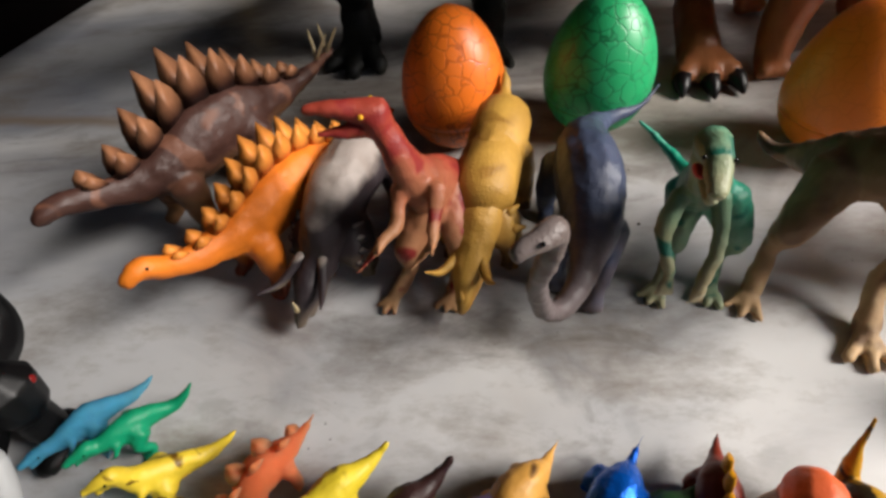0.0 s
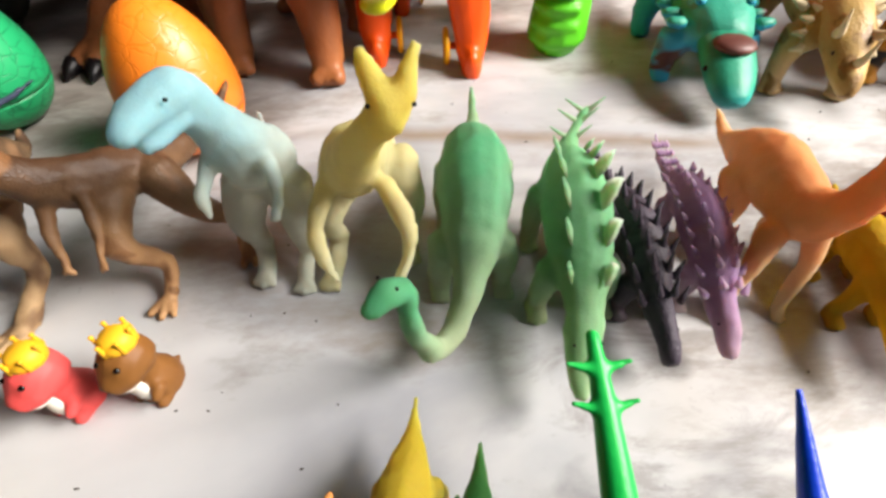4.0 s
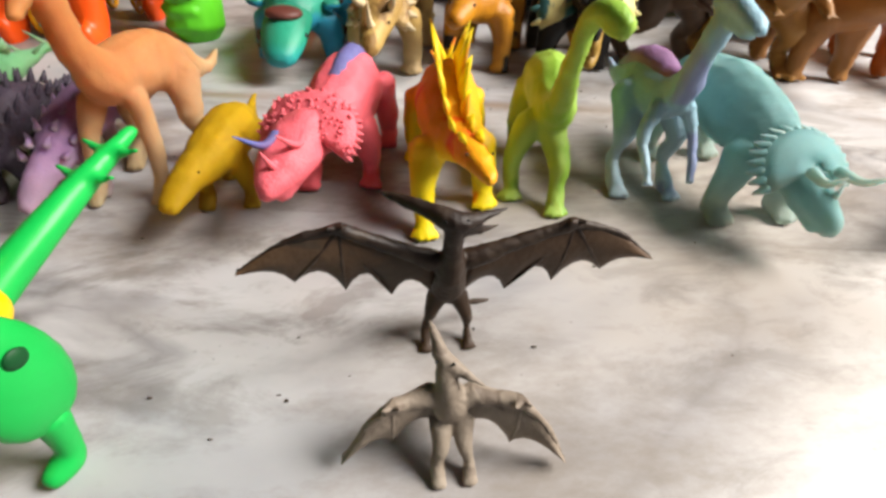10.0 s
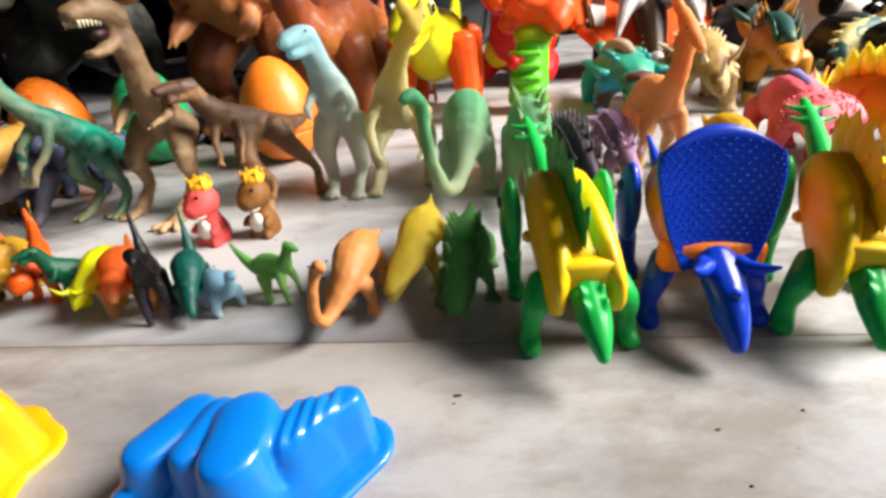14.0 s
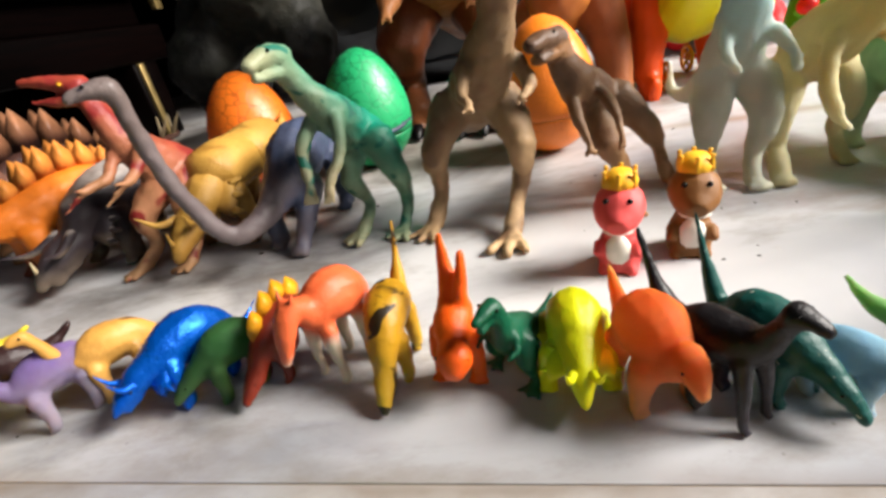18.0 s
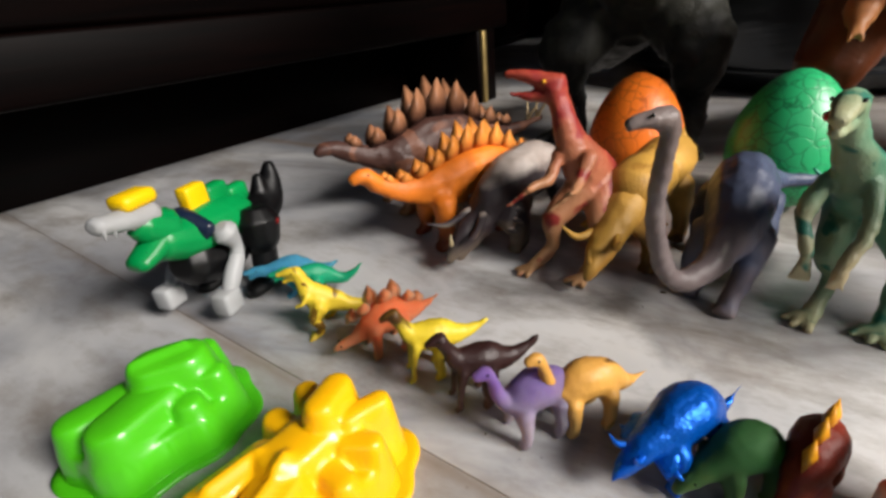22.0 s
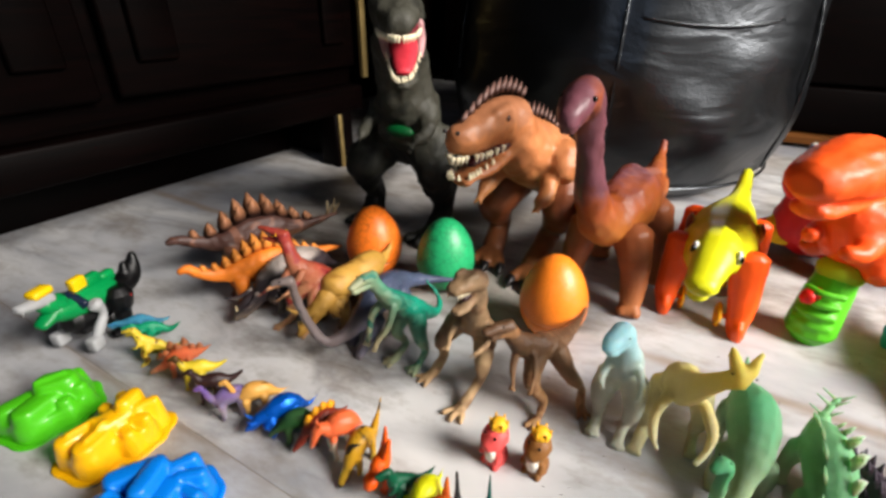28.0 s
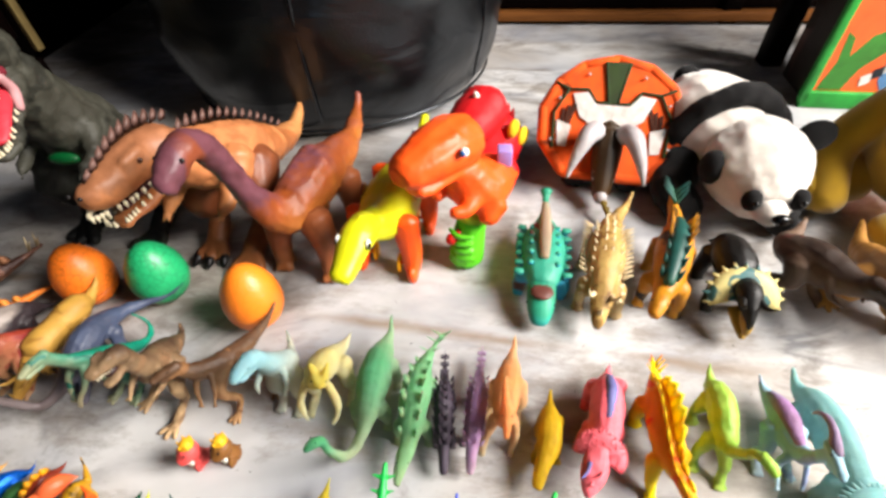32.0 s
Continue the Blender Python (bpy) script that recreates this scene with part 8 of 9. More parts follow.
OB = toy("orange brown vinyl", "c47e50", "cf9058", 0.1, 0.5, back="a06a4a", back_at=0.9, spots="b06c40", spot_size=12, spot_at=0.6, rough=0.36, scales=90, bump=0.4)
OBL = toy("chestnut vinyl", "80482c", "96603c", 0.0, 0.5, rough=0.32, scales=120, bump=0.5)
SPK = toy("grey brown spines", "7a5c54", "4a3632", rough=0.4)
ob = [[(20, 60.5, 9.0, 0.5), (19.8, 56.5, 7.4, 1.2), (19.2, 51, 8.2, 2.2), (18.2, 45.5, 10.8, 3.3), (17.2, 40.5, 13.0, 3.7, 3.9), (16.2, 37, 14.8, 3.3, 3.6), (15.4, 34.6, 16.6, 2.7, 2.9), (14.9, 33.2, 17.8, 2.5, 2.5)],
      [(14.9, 33.8, 18.4, 2.6, 2.5), (14.0, 30.6, 18.9, 2.3, 2.2), (13.1, 27.4, 18.5, 1.8, 1.8), (12.5, 25.4, 18.2, 1.5, 1.5)], [(14.6, 33.2, 16.0, 2.2, 1.2), (13.3, 29.8, 14.7, 1.75, 0.75), (12.2, 27.0, 13.9, 1.3, 0.65)],
      [(12.6, 30.6, 20.4, 0.5), (13.2, 28.4, 20.2, 0.35)], [(15.6, 30.2, 20.4, 0.5), (15.0, 28.0, 20.2, 0.35)], [(20.2, 37.5, 14.6, 2.2), (20.6, 36.0, 13.0, 1.6)], [(13.0, 38.5, 14.4, 2.2), (12.6, 37.0, 13.0, 1.5)]]
for x0, x1 in ((13.6, 12.8), (19.2, 19.4)):
    ob += [[(x0, 37.0, 13.2, 1.3), (x1, 34.4, 11.2, 0.9), (x1 * 0.98, 32.8, 10.4, 0.6)]] + [[(x1 * 0.98, 32.8, 10.4, 0.4), (x1 * 0.97 + f, 31.8, 9.6, 0.2)] for f in (-0.4, 0.5)]
t, add, dot, teeth = big_toy("toy_tyrannosaurus", "orange-brown vinyl meat-eater toy with spiny back", (16.6, 39.0), ob, OB, 0.32, 0.9)
for i in range(11):
    u = i / 10
    part("spine", leaf_plate((12.7 + 2.9 * u - 16.6, 26.2 + 9.0 * u - 39.0, 19.8 + 1.9 * math.sin(u * 2.6)), (0.1, 0.5, 1), (0.25, 1, 0), 1.1, 1.0 + 0.5 * math.sin(u * 3.1), 0.18), SPK, t, "grey-brown head spine")
for i in range(14):
    u = i / 13
    part("spine", leaf_plate((15.9 + 3.4 * u - 16.6, 36.4 + 16.0 * u - 39.0, 18.6 - 1.2 * u - 7.4 * u * u * (1.25 - 0.25 * u)), (0.05, 0.4, 1), (0.15, 1, 0), 1.2, 1.5 - 0.7 * u, 0.2), SPK, t, "grey-brown back spine")
add("mouth_lining", [[(14.5, 32.6, 16.8, 1.7, 0.8), (13.4, 29.6, 16.2, 1.4, 0.6), (12.7, 27.4, 15.6, 1.0, 0.4)]], plain("dark red mouth paint", "3c1014", 0.4), "dark red mouth lining", 0.22)
teeth([(12.1, 30.4, 17.1), (11.6, 27.8, 16.9), (11.5, 25.6, 16.9), (12.5, 24.2, 16.9), (13.6, 25.2, 16.9)], 14, -0.6, 0.26)
teeth([(15.7, 29.6, 17.1), (14.8, 27.4, 16.9), (14.0, 25.8, 16.9)], 6, -0.6, 0.26)
teeth([(12.2, 30.2, 15.3), (11.4, 28.2, 14.6), (11.2, 26.4, 14.3), (12.6, 26.0, 14.3)], 9, 0.55, 0.24)
teeth([(14.8, 29.6, 15.3), (13.8, 27.6, 14.6), (13.2, 26.6, 14.3)], 6, 0.55, 0.24)
for c in ((12.2, 30.2, 19.7), (15.7, 29.4, 19.7)):
    dot("eye", c, 0.36, (1, 1, 1), plain("dark amber eye paint", "3a1c10", 0.2), "dark amber eye")
for c in ((11.6, 24.4, 19.2), (12.9, 24.1, 19.2)):
    dot("nostril", c, 0.2, (1, 1, 1), CLAW, "dark nostril")
for hx, kx, fx, fy in ((14.6, 12.6, 13.0, 37.6), (19.6, 20.6, 18.6, 35.4)):
    lg = add("leg", [[(hx, 42.0, 11.0, 3.2), (kx, 38.6, 7.4, 2.3), (kx * 0.4 + fx * 0.6, 41.0, 3.8, 1.4), (fx, fy, 1.3, 1.5)]] + [[(fx, fy, 1.2, 1.2), (fx + f * 1.7, fy - 3.0 + 0.4 * abs(f), 0.75, 0.75)] for f in (-1, 0, 1)], OBL, "chestnut leg with thick toes", 0.28)
    for f in (-1, 0, 1):
        add("claw", [[(fx + f * 1.75, fy - 3.1 + 0.4 * abs(f), 0.8, 0.68), (fx + f * 1.9, fy - 3.9 + 0.4 * abs(f), 0.6, 0.5), (fx + f * 2.0, fy - 4.5 + 0.4 * abs(f), 0.3, 0.15)]], CLAW, "glossy black claw", None, lg)

BR = toy("rust orange and plum vinyl", "9c5028", "cc8038", 0.05, 0.3, back="6c424c", back_at=0.37, rough=0.36, spots="8e4c34", spot_size=10, spot_at=0.62, scales=110, bump=0.4)
br = [[(30.5, 56.6, 12.6, 0.45), (30.4, 54.6, 10.6, 0.9), (30, 51, 9.2, 1.4), (29.4, 46.8, 9.4, 2.2), (28.4, 42.2, 9.9, 2.9), (27.2, 38, 9.8, 3.1, 3.3), (25.9, 34.6, 9.2, 2.6, 2.8), (24.6, 32.4, 11.2, 1.9), (23.8, 31.2, 14.6, 1.4), (23.2, 30.2, 18.4, 1.25), (22.9, 28.9, 21.4, 1.35), (22.6, 26.8, 22.8, 1.45, 1.35), (22.3, 24.6, 22.3, 1.3, 1.1), (22.0, 22.9, 21.4, 0.95, 0.8)], [(22.5, 25.8, 21.4, 0.9, 0.5), (22.1, 23.4, 20.6, 0.7, 0.4)],
      [(27.0, 42.0, 12.2, 1.2), (26.0, 36.5, 12.0, 1.0)], [(29.2, 40.0, 12.0, 1.0), (27.6, 36.0, 11.6, 0.9)]]
t, add, dot, teeth = big_toy("toy_brachiosaurus", "rust orange and plum vinyl long-necked dinosaur toy", (27.0, 38.0), br, BR, 0.32, 1.0)
BRL = toy("rusty brown vinyl", "9a5834", "ac6c40", 0.0, 0.5, rough=0.36, bump=0.4, scales=120)
for hx, hy, fx, fy in ((24.2, 35.2, 23.2, 34.4), (28.6, 34.4, 29.8, 32.6), (26.0, 43.6, 25.6, 44.6), (30.6, 42.4, 31.8, 40.4)):
    add("leg", [[(hx, hy, 8.2, 2.1), ((hx + fx) / 2 + (fx - hx) * 0.3, (hy + fy) / 2, 5.0, 1.55), (fx, fy, 1.3, 1.15)]] + [[(fx, fy, 0.9, 0.95), (fx + f, fy - 1.3, 0.55, 0.55)] for f in (-0.8, 0, 0.8)], BRL, "rusty brown leg", 0.26)
for c in ((21.2, 24.9, 22.9), (23.6, 24.6, 22.9)):
    dot("eye", c, 0.24, (1, 1, 1), EYE_BLACK, "dark eye")

# yellow walking toy on wheels
YB, OR = plain("lemon yellow gloss plastic", "dcdc20", 0.28), plain("bright orange gloss plastic", "f0561a", 0.28)
yd = [[(40.5, 52.8, 11.0, 0.6), (40.2, 51.0, 9.6, 0.9), (39.6, 48.2, 8.6, 1.3), (38.8, 45, 8.0, 2.3), (37.7, 41, 7.4, 3.3, 3.4), (36.9, 37, 7.2, 3.6, 3.6), (36.3, 34.2, 8.2, 2.6, 2.7), (35.9, 32.0, 9.4, 1.8, 1.9)], [(35.7, 31.0, 10.2, 1.8, 1.8), (35.2, 28.4, 10.6, 2.0, 1.7), (34.5, 25.6, 9.8, 1.45, 1.05), (34.1, 24.0, 9.3, 1.25, 0.85)], [(35.3, 29.0, 8.9, 1.2, 0.6), (34.5, 26.0, 8.2, 1.0, 0.45), (34.1, 24.6, 8.0, 0.75, 0.38)], [(35.5, 29.4, 11.6, 0.4), (35.6, 30.0, 12.5, 0.2)]]
t, add, dot, teeth = big_toy("toy_walking_dinosaur", "lemon yellow plastic dinosaur toy with orange legs and wheels", (36.9, 37.0), yd, YB, 0.26, 0.25)
add("mouth_lining", [[(35.2, 28.4, 9.3, 1.3, 0.4), (34.3, 24.6, 8.7, 1.05, 0.3)]], plain("orange beak lining", "f0a018", 0.35), "orange beak lining", 0.2)
for s_, c in ((-1, (33.5, 27.8, 11.0)), (1, (36.7, 27.2, 11.0))):
    dot("eye", c, 0.62, (0.5, 0.9, 1), EYE_WHITE, "big painted eye")
    dot("pupil", (c[0] + s_ * 0.18, c[1] - 0.3, c[2]), 0.4, (0.5, 0.9, 1), EYE_BLACK, "dark pupil")
    dot("sticker", (37.2 + s_ * 3.2, 38.6, 8.9), 1.2, (0.35, 1.1, 0.8), toy("maroon camouflage sticker", "7a3a30", rough=0.3, spots="c88a20", spot_size=60, spot_at=0.55), "maroon sticker on the side")
WHL = plain("amber wheel plastic", "f0a810", 0.35)
for x, y, s_ in ((33.2, 35.2, -1), (39.9, 33.2, 1), (35.0, 43.6, -1), (41.4, 41.8, 1)):
    lg = add("leg", [[(x - s_ * 0.5, y + 1.0, 8.0, 1.1, 1.7), (x - s_ * 0.2, y + 0.6, 5.0, 1.1, 1.5), (x, y, 2.2, 1.0, 1.2), (x, y - 0.4, 0.9, 1.3, 0.9), (x, y - 1.5, 0.6, 1.3, 0.6)]], OR, "bright orange leg", 0.2)
    wx, wy = x - s_ * 1.7 - 36.9, y + 0.6 - 37.0
    bm = bmesh.new()
    tube(bm, [(wx, wy + 1.1 * math.cos(q), 1.35 + 1.1 * math.sin(q), 0.2) for q in np.linspace(0, 2 * math.pi, 21)], 8, 1)
    w = part("wheel", bm, WHL, lg, "open yellow wheel ring")
    for q in range(3):
        c_, s2 = math.cos(q * math.pi / 3), math.sin(q * math.pi / 3)
        part("spoke", cone([(wx, wy - 1.05 * c_, 1.35 - 1.05 * s2, 0.13), (wx, wy + 1.05 * c_, 1.35 + 1.05 * s2, 0.13)], 6, 1), WHL, lg)
    part("axle", cone([(wx, wy, 1.35, 0.25), (x - 36.9, y + 0.4 - 37.0, 1.5, 0.25)], 8, 1), OR, lg)

# orange dinosaur water gun with a green grip
OG, LG = plain("neon orange vinyl", "f5581e", 0.36), plain("neon green vinyl", "5cc428", 0.36)
gb = (46.8, 36.0)
gun = thing("dinosaur_water_gun", "neon orange dinosaur water gun with green grip", "toy water gun", pose(gb[0] * CM, gb[1] * CM, 0), "toy dinosaurs")
part("grip", shifted_flesh([[(46.6, 35.6, 1.0, 2.5, 2.2), (46.7, 35.8, 3.0, 2.35, 2.1), (47.0, 36.2, 5.2, 2.15, 1.9), (47.2, 36.4, 7.0, 1.9, 1.7)]] + [[(44.6, 35.0, z, 0.3), (45.6, 33.7, z, 0.36), (47.3, 33.5, z, 0.3)] for z in (1.2, 2.4, 3.6, 4.8, 6.0)], gb, 0.2, 0.3), LG, gun, "ridged neon green grip")
part("collar", cone([(0.4, 0.4, 6.8, 1.9), (0.5, 0.5, 7.5, 2.1)], 20, 1), plain("lemon lime vinyl", "a8c820", 0.4), gun, "lime collar under the body")
part("body", shifted_flesh([[(52.6, 42.6, 8.6, 0.5), (51.2, 41.0, 9.2, 1.4), (49.6, 39.2, 10.4, 3.0), (47.6, 37.0, 10.8, 3.5, 3.1), (46.2, 36.4, 13.2, 2.7, 2.6)], [(46.2, 38.0, 16.6, 3.0, 2.7), (44.4, 35.8, 17.2, 3.3, 2.8), (42.2, 33.0, 17.2, 2.9, 2.2), (40.6, 31.0, 16.9, 2.2, 1.7)], [(45.2, 36.6, 14.6, 2.2, 1.0), (42.8, 33.6, 14.2, 1.9, 0.75), (41.2, 31.8, 14.4, 1.5, 0.7)], [(47.6, 34.6, 11.4, 1.2), (46.6, 32.8, 10.8, 0.9), (45.2, 32.2, 10.9, 0.7)], [(45.2, 37.4, 11.4, 1.1), (43.8, 36.2, 10.8, 0.8), (43.2, 35.0, 10.9, 0.7)], [(49.6, 35.6, 9.4, 1.9), (49.0, 34.2, 8.4, 1.2)], [(46.2, 39.4, 9.4, 1.9), (44.8, 38.6, 8.4, 1.1)], [(43.4, 36.6, 19.2, 0.55), (42.2, 34.8, 19.0, 0.4)], [(45.6, 34.4, 19.2, 0.55), (44.2, 33.0, 19.0, 0.4)]], gb, 0.28, 0.6), OG, gun, "neon orange dinosaur body")
part("trigger", cone([(-0.6, -0.6, 5.6, 0.6), (-1.6, -1.6, 5.2, 0.55), (-2.1, -2.1, 5.3, 0.75)], 10, 2), plain("red trigger plastic", "d02018", 0.35), gun, "red trigger")
part("plug", box((0.017, 0.017, 0.022), (0.04, 0.03, 0.137), 0.002), plain("lilac plastic", "9a84c8", 0.4), gun, "lilac filler plug")
for c in ((41.4, 36.2, 18.4), (46.4, 32.6, 18.4)):
    e1 = part("eye", ball((c[0] - gb[0], c[1] - gb[1], c[2]), 0.5, (1, 1, 1)), EYE_WHITE, gun, "white eye with blue pupil")
    part("pupil", ball((c[0] - gb[0] - 0.15, c[1] - gb[1] - 0.25, c[2]), 0.36), plain("blue pupil paint", "2a5a9a", 0.3), e1)

# red soft dinosaur behind the water gun
RP = toy("red soft vinyl", "c8141c", rough=0.5, grain=300, bump=0.2, dirt=0.06)
t = creature("toy_plush_dinosaur", "red soft toy dinosaur with yellow spots", (0.495, 0.545), -120, [[(-8.0, 0, 2.4, 0.8), (-5.0, 0, 4.0, 3.4), (-1.0, 0, 5.0, 4.6), (2.0, 0, 6.0, 3.8), (3.0, 0, 9.4, 3.0)], [(1.2, 0, 12.2, 3.6, 3.2), (4.6, 0, 11.6, 3.6, 2.8), (7.0, 0, 11.2, 3.0, 2.2)], [(1.0, 4.0, 3.0, 1.8), (4.0, 4.6, 1.6, 1.5)], [(1.0, -4.0, 3.0, 1.8), (4.0, -4.6, 1.6, 1.5)]], RP, 0.4,
             extras=[("nostril", ball((8.6, s * 1.2, 12.4), 0.5, (1, 1, 0.5)), toy("dark red ring", "a00c14", rough=0.5), "") for s in (1, -1)] + [("spot", ball((x, y, z), 1.5, q), toy("yellow felt", "e8c020", rough=0.8), "yellow spot") for x, y, z, q in ((-2.6, 4.2, 6.6, (0.9, 0.35, 1)), (-0.4, 3.7, 8.8, (0.9, 0.5, 0.9)), (-5.0, 3.4, 5.0, (0.9, 0.4, 0.9)), (2.6, 4.0, 4.0, (1.4, 0.4, 1.6)), (3.6, -2.0, 4.4, (0.6, 1.4, 1.4)))]
             + [("horn", cone([(3.6, 0, 14.2, 0.5), (4.0, 0, 15.2, 0.3)], 8, 2), EYE_WHITE, "small white horn")] + [("back_fin", leaf_plate((-3.4 - 1.8 * i, 0, 9.0 - 1.6 * i), (-0.5, 0, 1), (1, 0, 0), 2.2, 2.0, 0.6), RP, "red back fin") for i in range(3)], category="soft toy", group="soft toys")

# ---- black bean bag ----
def leather():
    m, nt, p = mat_new("wrinkled black leatherette")
    L = nt.links.new
    co = nt.nodes.new("ShaderNodeTexCoord")
    mp = node(nt, "ShaderNodeMapping")
    mp.inputs["Scale"].default_value = (1, 1, 3.2)
    L(co.outputs["Object"], mp.inputs[0])
    n1 = node(nt, "ShaderNodeTexNoise", Scale=5.0, Detail=2.5, Distortion=1.2)
    n2 = node(nt, "ShaderNodeTexVoronoi", Scale=260.0)
    L(mp.outputs[0], n1.inputs["Vector"])
    L(co.outputs["Object"], n2.inputs["Vector"])
    b1 = node(nt, "ShaderNodeBump", Strength=0.35, Distance=0.012)
    b2 = node(nt, "ShaderNodeBump", Strength=0.25, Distance=0.0006)
    L(n1.outputs[0], b1.inputs["Height"])
    L(n2.outputs[0], b2.inputs["Height"])
    L(b1.outputs[0], b2.inputs["Normal"])
    L(b2.outputs[0], p.inputs["Normal"])
    L(ramp(nt, n1.outputs[0], 0.3, 0.7, rgb("030405"), rgb("07080b")), p.inputs["Base Color"])
    p.inputs["Roughness"].default_value = 0.33
    p.inputs["Specular IOR Level"].default_value = 0.85
    p.inputs["Specular Tint"].default_value = (0.85, 0.92, 1.0, 1)
    return m


LEATHER = leather()
bag = thing("bean_bag", "large black wrinkled leatherette bean bag", "bean bag", pose(0.203, 0.916, 0))
bag.scale = (0.865, 0.875, 1.0)
bm = bmesh.new()
prof = [(0.0, 0.0), (0.25, 0.0), (0.31, 0.012), (0.345, 0.05), (0.366, 0.12), (0.368, 0.2), (0.352, 0.3), (0.328, 0.4), (0.29, 0.5), (0.24, 0.6), (0.15, 0.65), (0.0, 0.665)]
pc = smooth_curve([(a, b, 0) for a, b in prof], 4)
rows = []
for i, (r, z, _) in enumerate(pc):
    ring = []
    for k in range(96):
        a = 2 * math.pi * k / 96
        v = Vector((math.cos(a), math.sin(a), z * 3))
        w = 0.012 * noise.noise(v * 2.2) + 0.009 * noise.noise(Vector((a * 3, z * 15, 1.0))) * min(1, z * 8)
        off = math.asin(math.sin(a * 3 + 1.36)) / 3
        seam = -0.006 * math.exp(-(off / 0.017) ** 2)
        gather = math.exp(-abs(off) / 0.22) * min(1, z * 6) * (0.75 + noise.noise(Vector((a * 1.5, z * 6, 4.0))))
        w += 0.004 * gather * math.sin(z * 88 + 5 * noise.noise(Vector((a * 2.0, z * 5, 7.0))))
        rr_ = max(0.0, r + (w + seam) * (1 if r > 0.05 else 0))
        ring.append(bm.verts.new((rr_ * math.cos(a), rr_ * math.sin(a), max(0.0, z + (0.006 * noise.noise(v * 3) if 0.02 < z else 0)))))
    rows.append(ring)
for ra, rb_ in zip(rows, rows[1:]):
    for k in range(96):
        bm.faces.new((ra[k], ra[(k + 1) % 96], rb_[(k + 1) % 96], rb_[k]))
bmesh.ops.remove_doubles(bm, verts=bm.verts[:], dist=1e-5)
part("sack", bm, LEATHER, bag)
for k in range(6):
    a = (k * math.pi - 1.36) / 3
    part("piped_seam", cone([(34.6 * math.cos(a), 34.6 * math.sin(a), 5, 0.3), (36.8 * math.cos(a), 36.8 * math.sin(a), 17, 0.3), (35.0 * math.cos(a), 35.0 * math.sin(a), 31, 0.3), (28.6 * math.cos(a), 28.6 * math.sin(a), 50.5, 0.3), (15 * math.cos(a), 15 * math.sin(a), 65, 0.35)], 6, 5), LEATHER, bag, "stitched seam")
# lower hem and name panel with plain yellow bars
bm = bmesh.new()
tube(bm, [(34.2 * math.cos(a), 34.2 * math.sin(a), 3.2, 0.3) for a in np.linspace(0, 2 * math.pi, 49)], 6, 1)
part("hem_piping", bm, LEATHER, bag, "piping round the bottom")
YBAR = toy("yellow lettering print", "d8a818", rough=0.5)
for i in range(6):
    a = radians(-76 + 4.6 * i)
    o_ = part("lettering_bar", box((0.019, 0.003, 0.032), (0, 0, 0), 0.001), YBAR, bag, "yellow printed bar")
    o_.matrix_local = Matrix.Translation((0.3575 * math.cos(a), 0.3575 * math.sin(a), 0.312 + 0.006 * abs(i - 2.5))) @ Euler((0, radians(4 * (i - 2.5)), a + math.pi / 2)).to_matrix().to_4x4()

part("panel_seam", cone([(36.2 * math.cos(radians(q)), 36.2 * math.sin(radians(q)), 29.2 - 2.6 * math.cos(radians((q + 64) * 2.6)), 0.22) for q in range(-82, -44, 4)], 6, 2), LEATHER, bag, "curved seam below the lettering")

# ---- wheeled horned toy with a fabric frill ----
FR = toy("orange printed fabric", "ee5a18", spots="5a2c12", spot_size=14, spot_at=0.68, rough=0.8, grain=500, bump=0.5)
DG, WH, GR = toy("dark olive trim", "2a3a14", rough=0.7), toy("white fabric patch", "dcd8d4", rough=0.8, grain=500), toy("pale grey horn plastic", "b8b4b8", rough=0.35)
BRN = toy("dark brown print", "4a2410", rough=0.8)
tri = thing("wheeled_triceratops", "orange frilled horned toy vehicle with grey horns", "toy vehicle", pose(0.664, 0.535, 0, 0, 0, -101))
tri.scale = (0.86, 0.86, 0.86)
FT = Matrix.Translation((-0.005, 0, 0.105)) @ Euler((0, radians(-46), 0)).to_matrix().to_4x4()


def frill_poly(pts, thick, lift, mat, name, label="", bulge=0.0):
    """A flat patch on the frill, in its own plane (y, z in cm)."""
    bm = bmesh.new()
    f = [bm.verts.new(FT @ Vector((lift, y * CM, z * CM))) for y, z in pts]
    b = [bm.verts.new(FT @ Vector((lift - thick, y * CM, z * CM))) for y, z in pts]
    bm.faces.new(f)
    bm.faces.new(b[::-1])
    n = len(pts)
    for i in range(n):
        bm.faces.new((f[i], f[(i + 1) % n], b[(i + 1) % n], b[i]))
    return part(name, bm, mat, tri, label, False)


octo = [(11.2 * math.cos(radians(a)), 10.6 * math.sin(radians(a))) for a in (-20, 10, 38, 62, 90, 118, 142, 170, 200, 235, 305)]
frill_poly(octo, 0.012, 0.0, FR, "frill", "stuffed orange fabric frill")
for i in range(len(octo)):
    (y0, z0), (y1, z1) = octo[i], octo[(i + 1) % len(octo)]
    p0, p1 = FT @ Vector((-0.006, y0 * CM, z0 * CM)), FT @ Vector((-0.006, y1 * CM, z1 * CM))
    part("frill_edge", cone([(*(p0 / CM), 0.9), (*(p1 / CM), 0.9)], 10, 1), FR, tri, "padded frill edge")
frill_poly([(-0.5, 3.0), (0.5, 3.0), (1.7, 9.9), (-1.7, 9.9)], 0.003, 0.004, DG, "dark_stripe", "dark olive stripe")
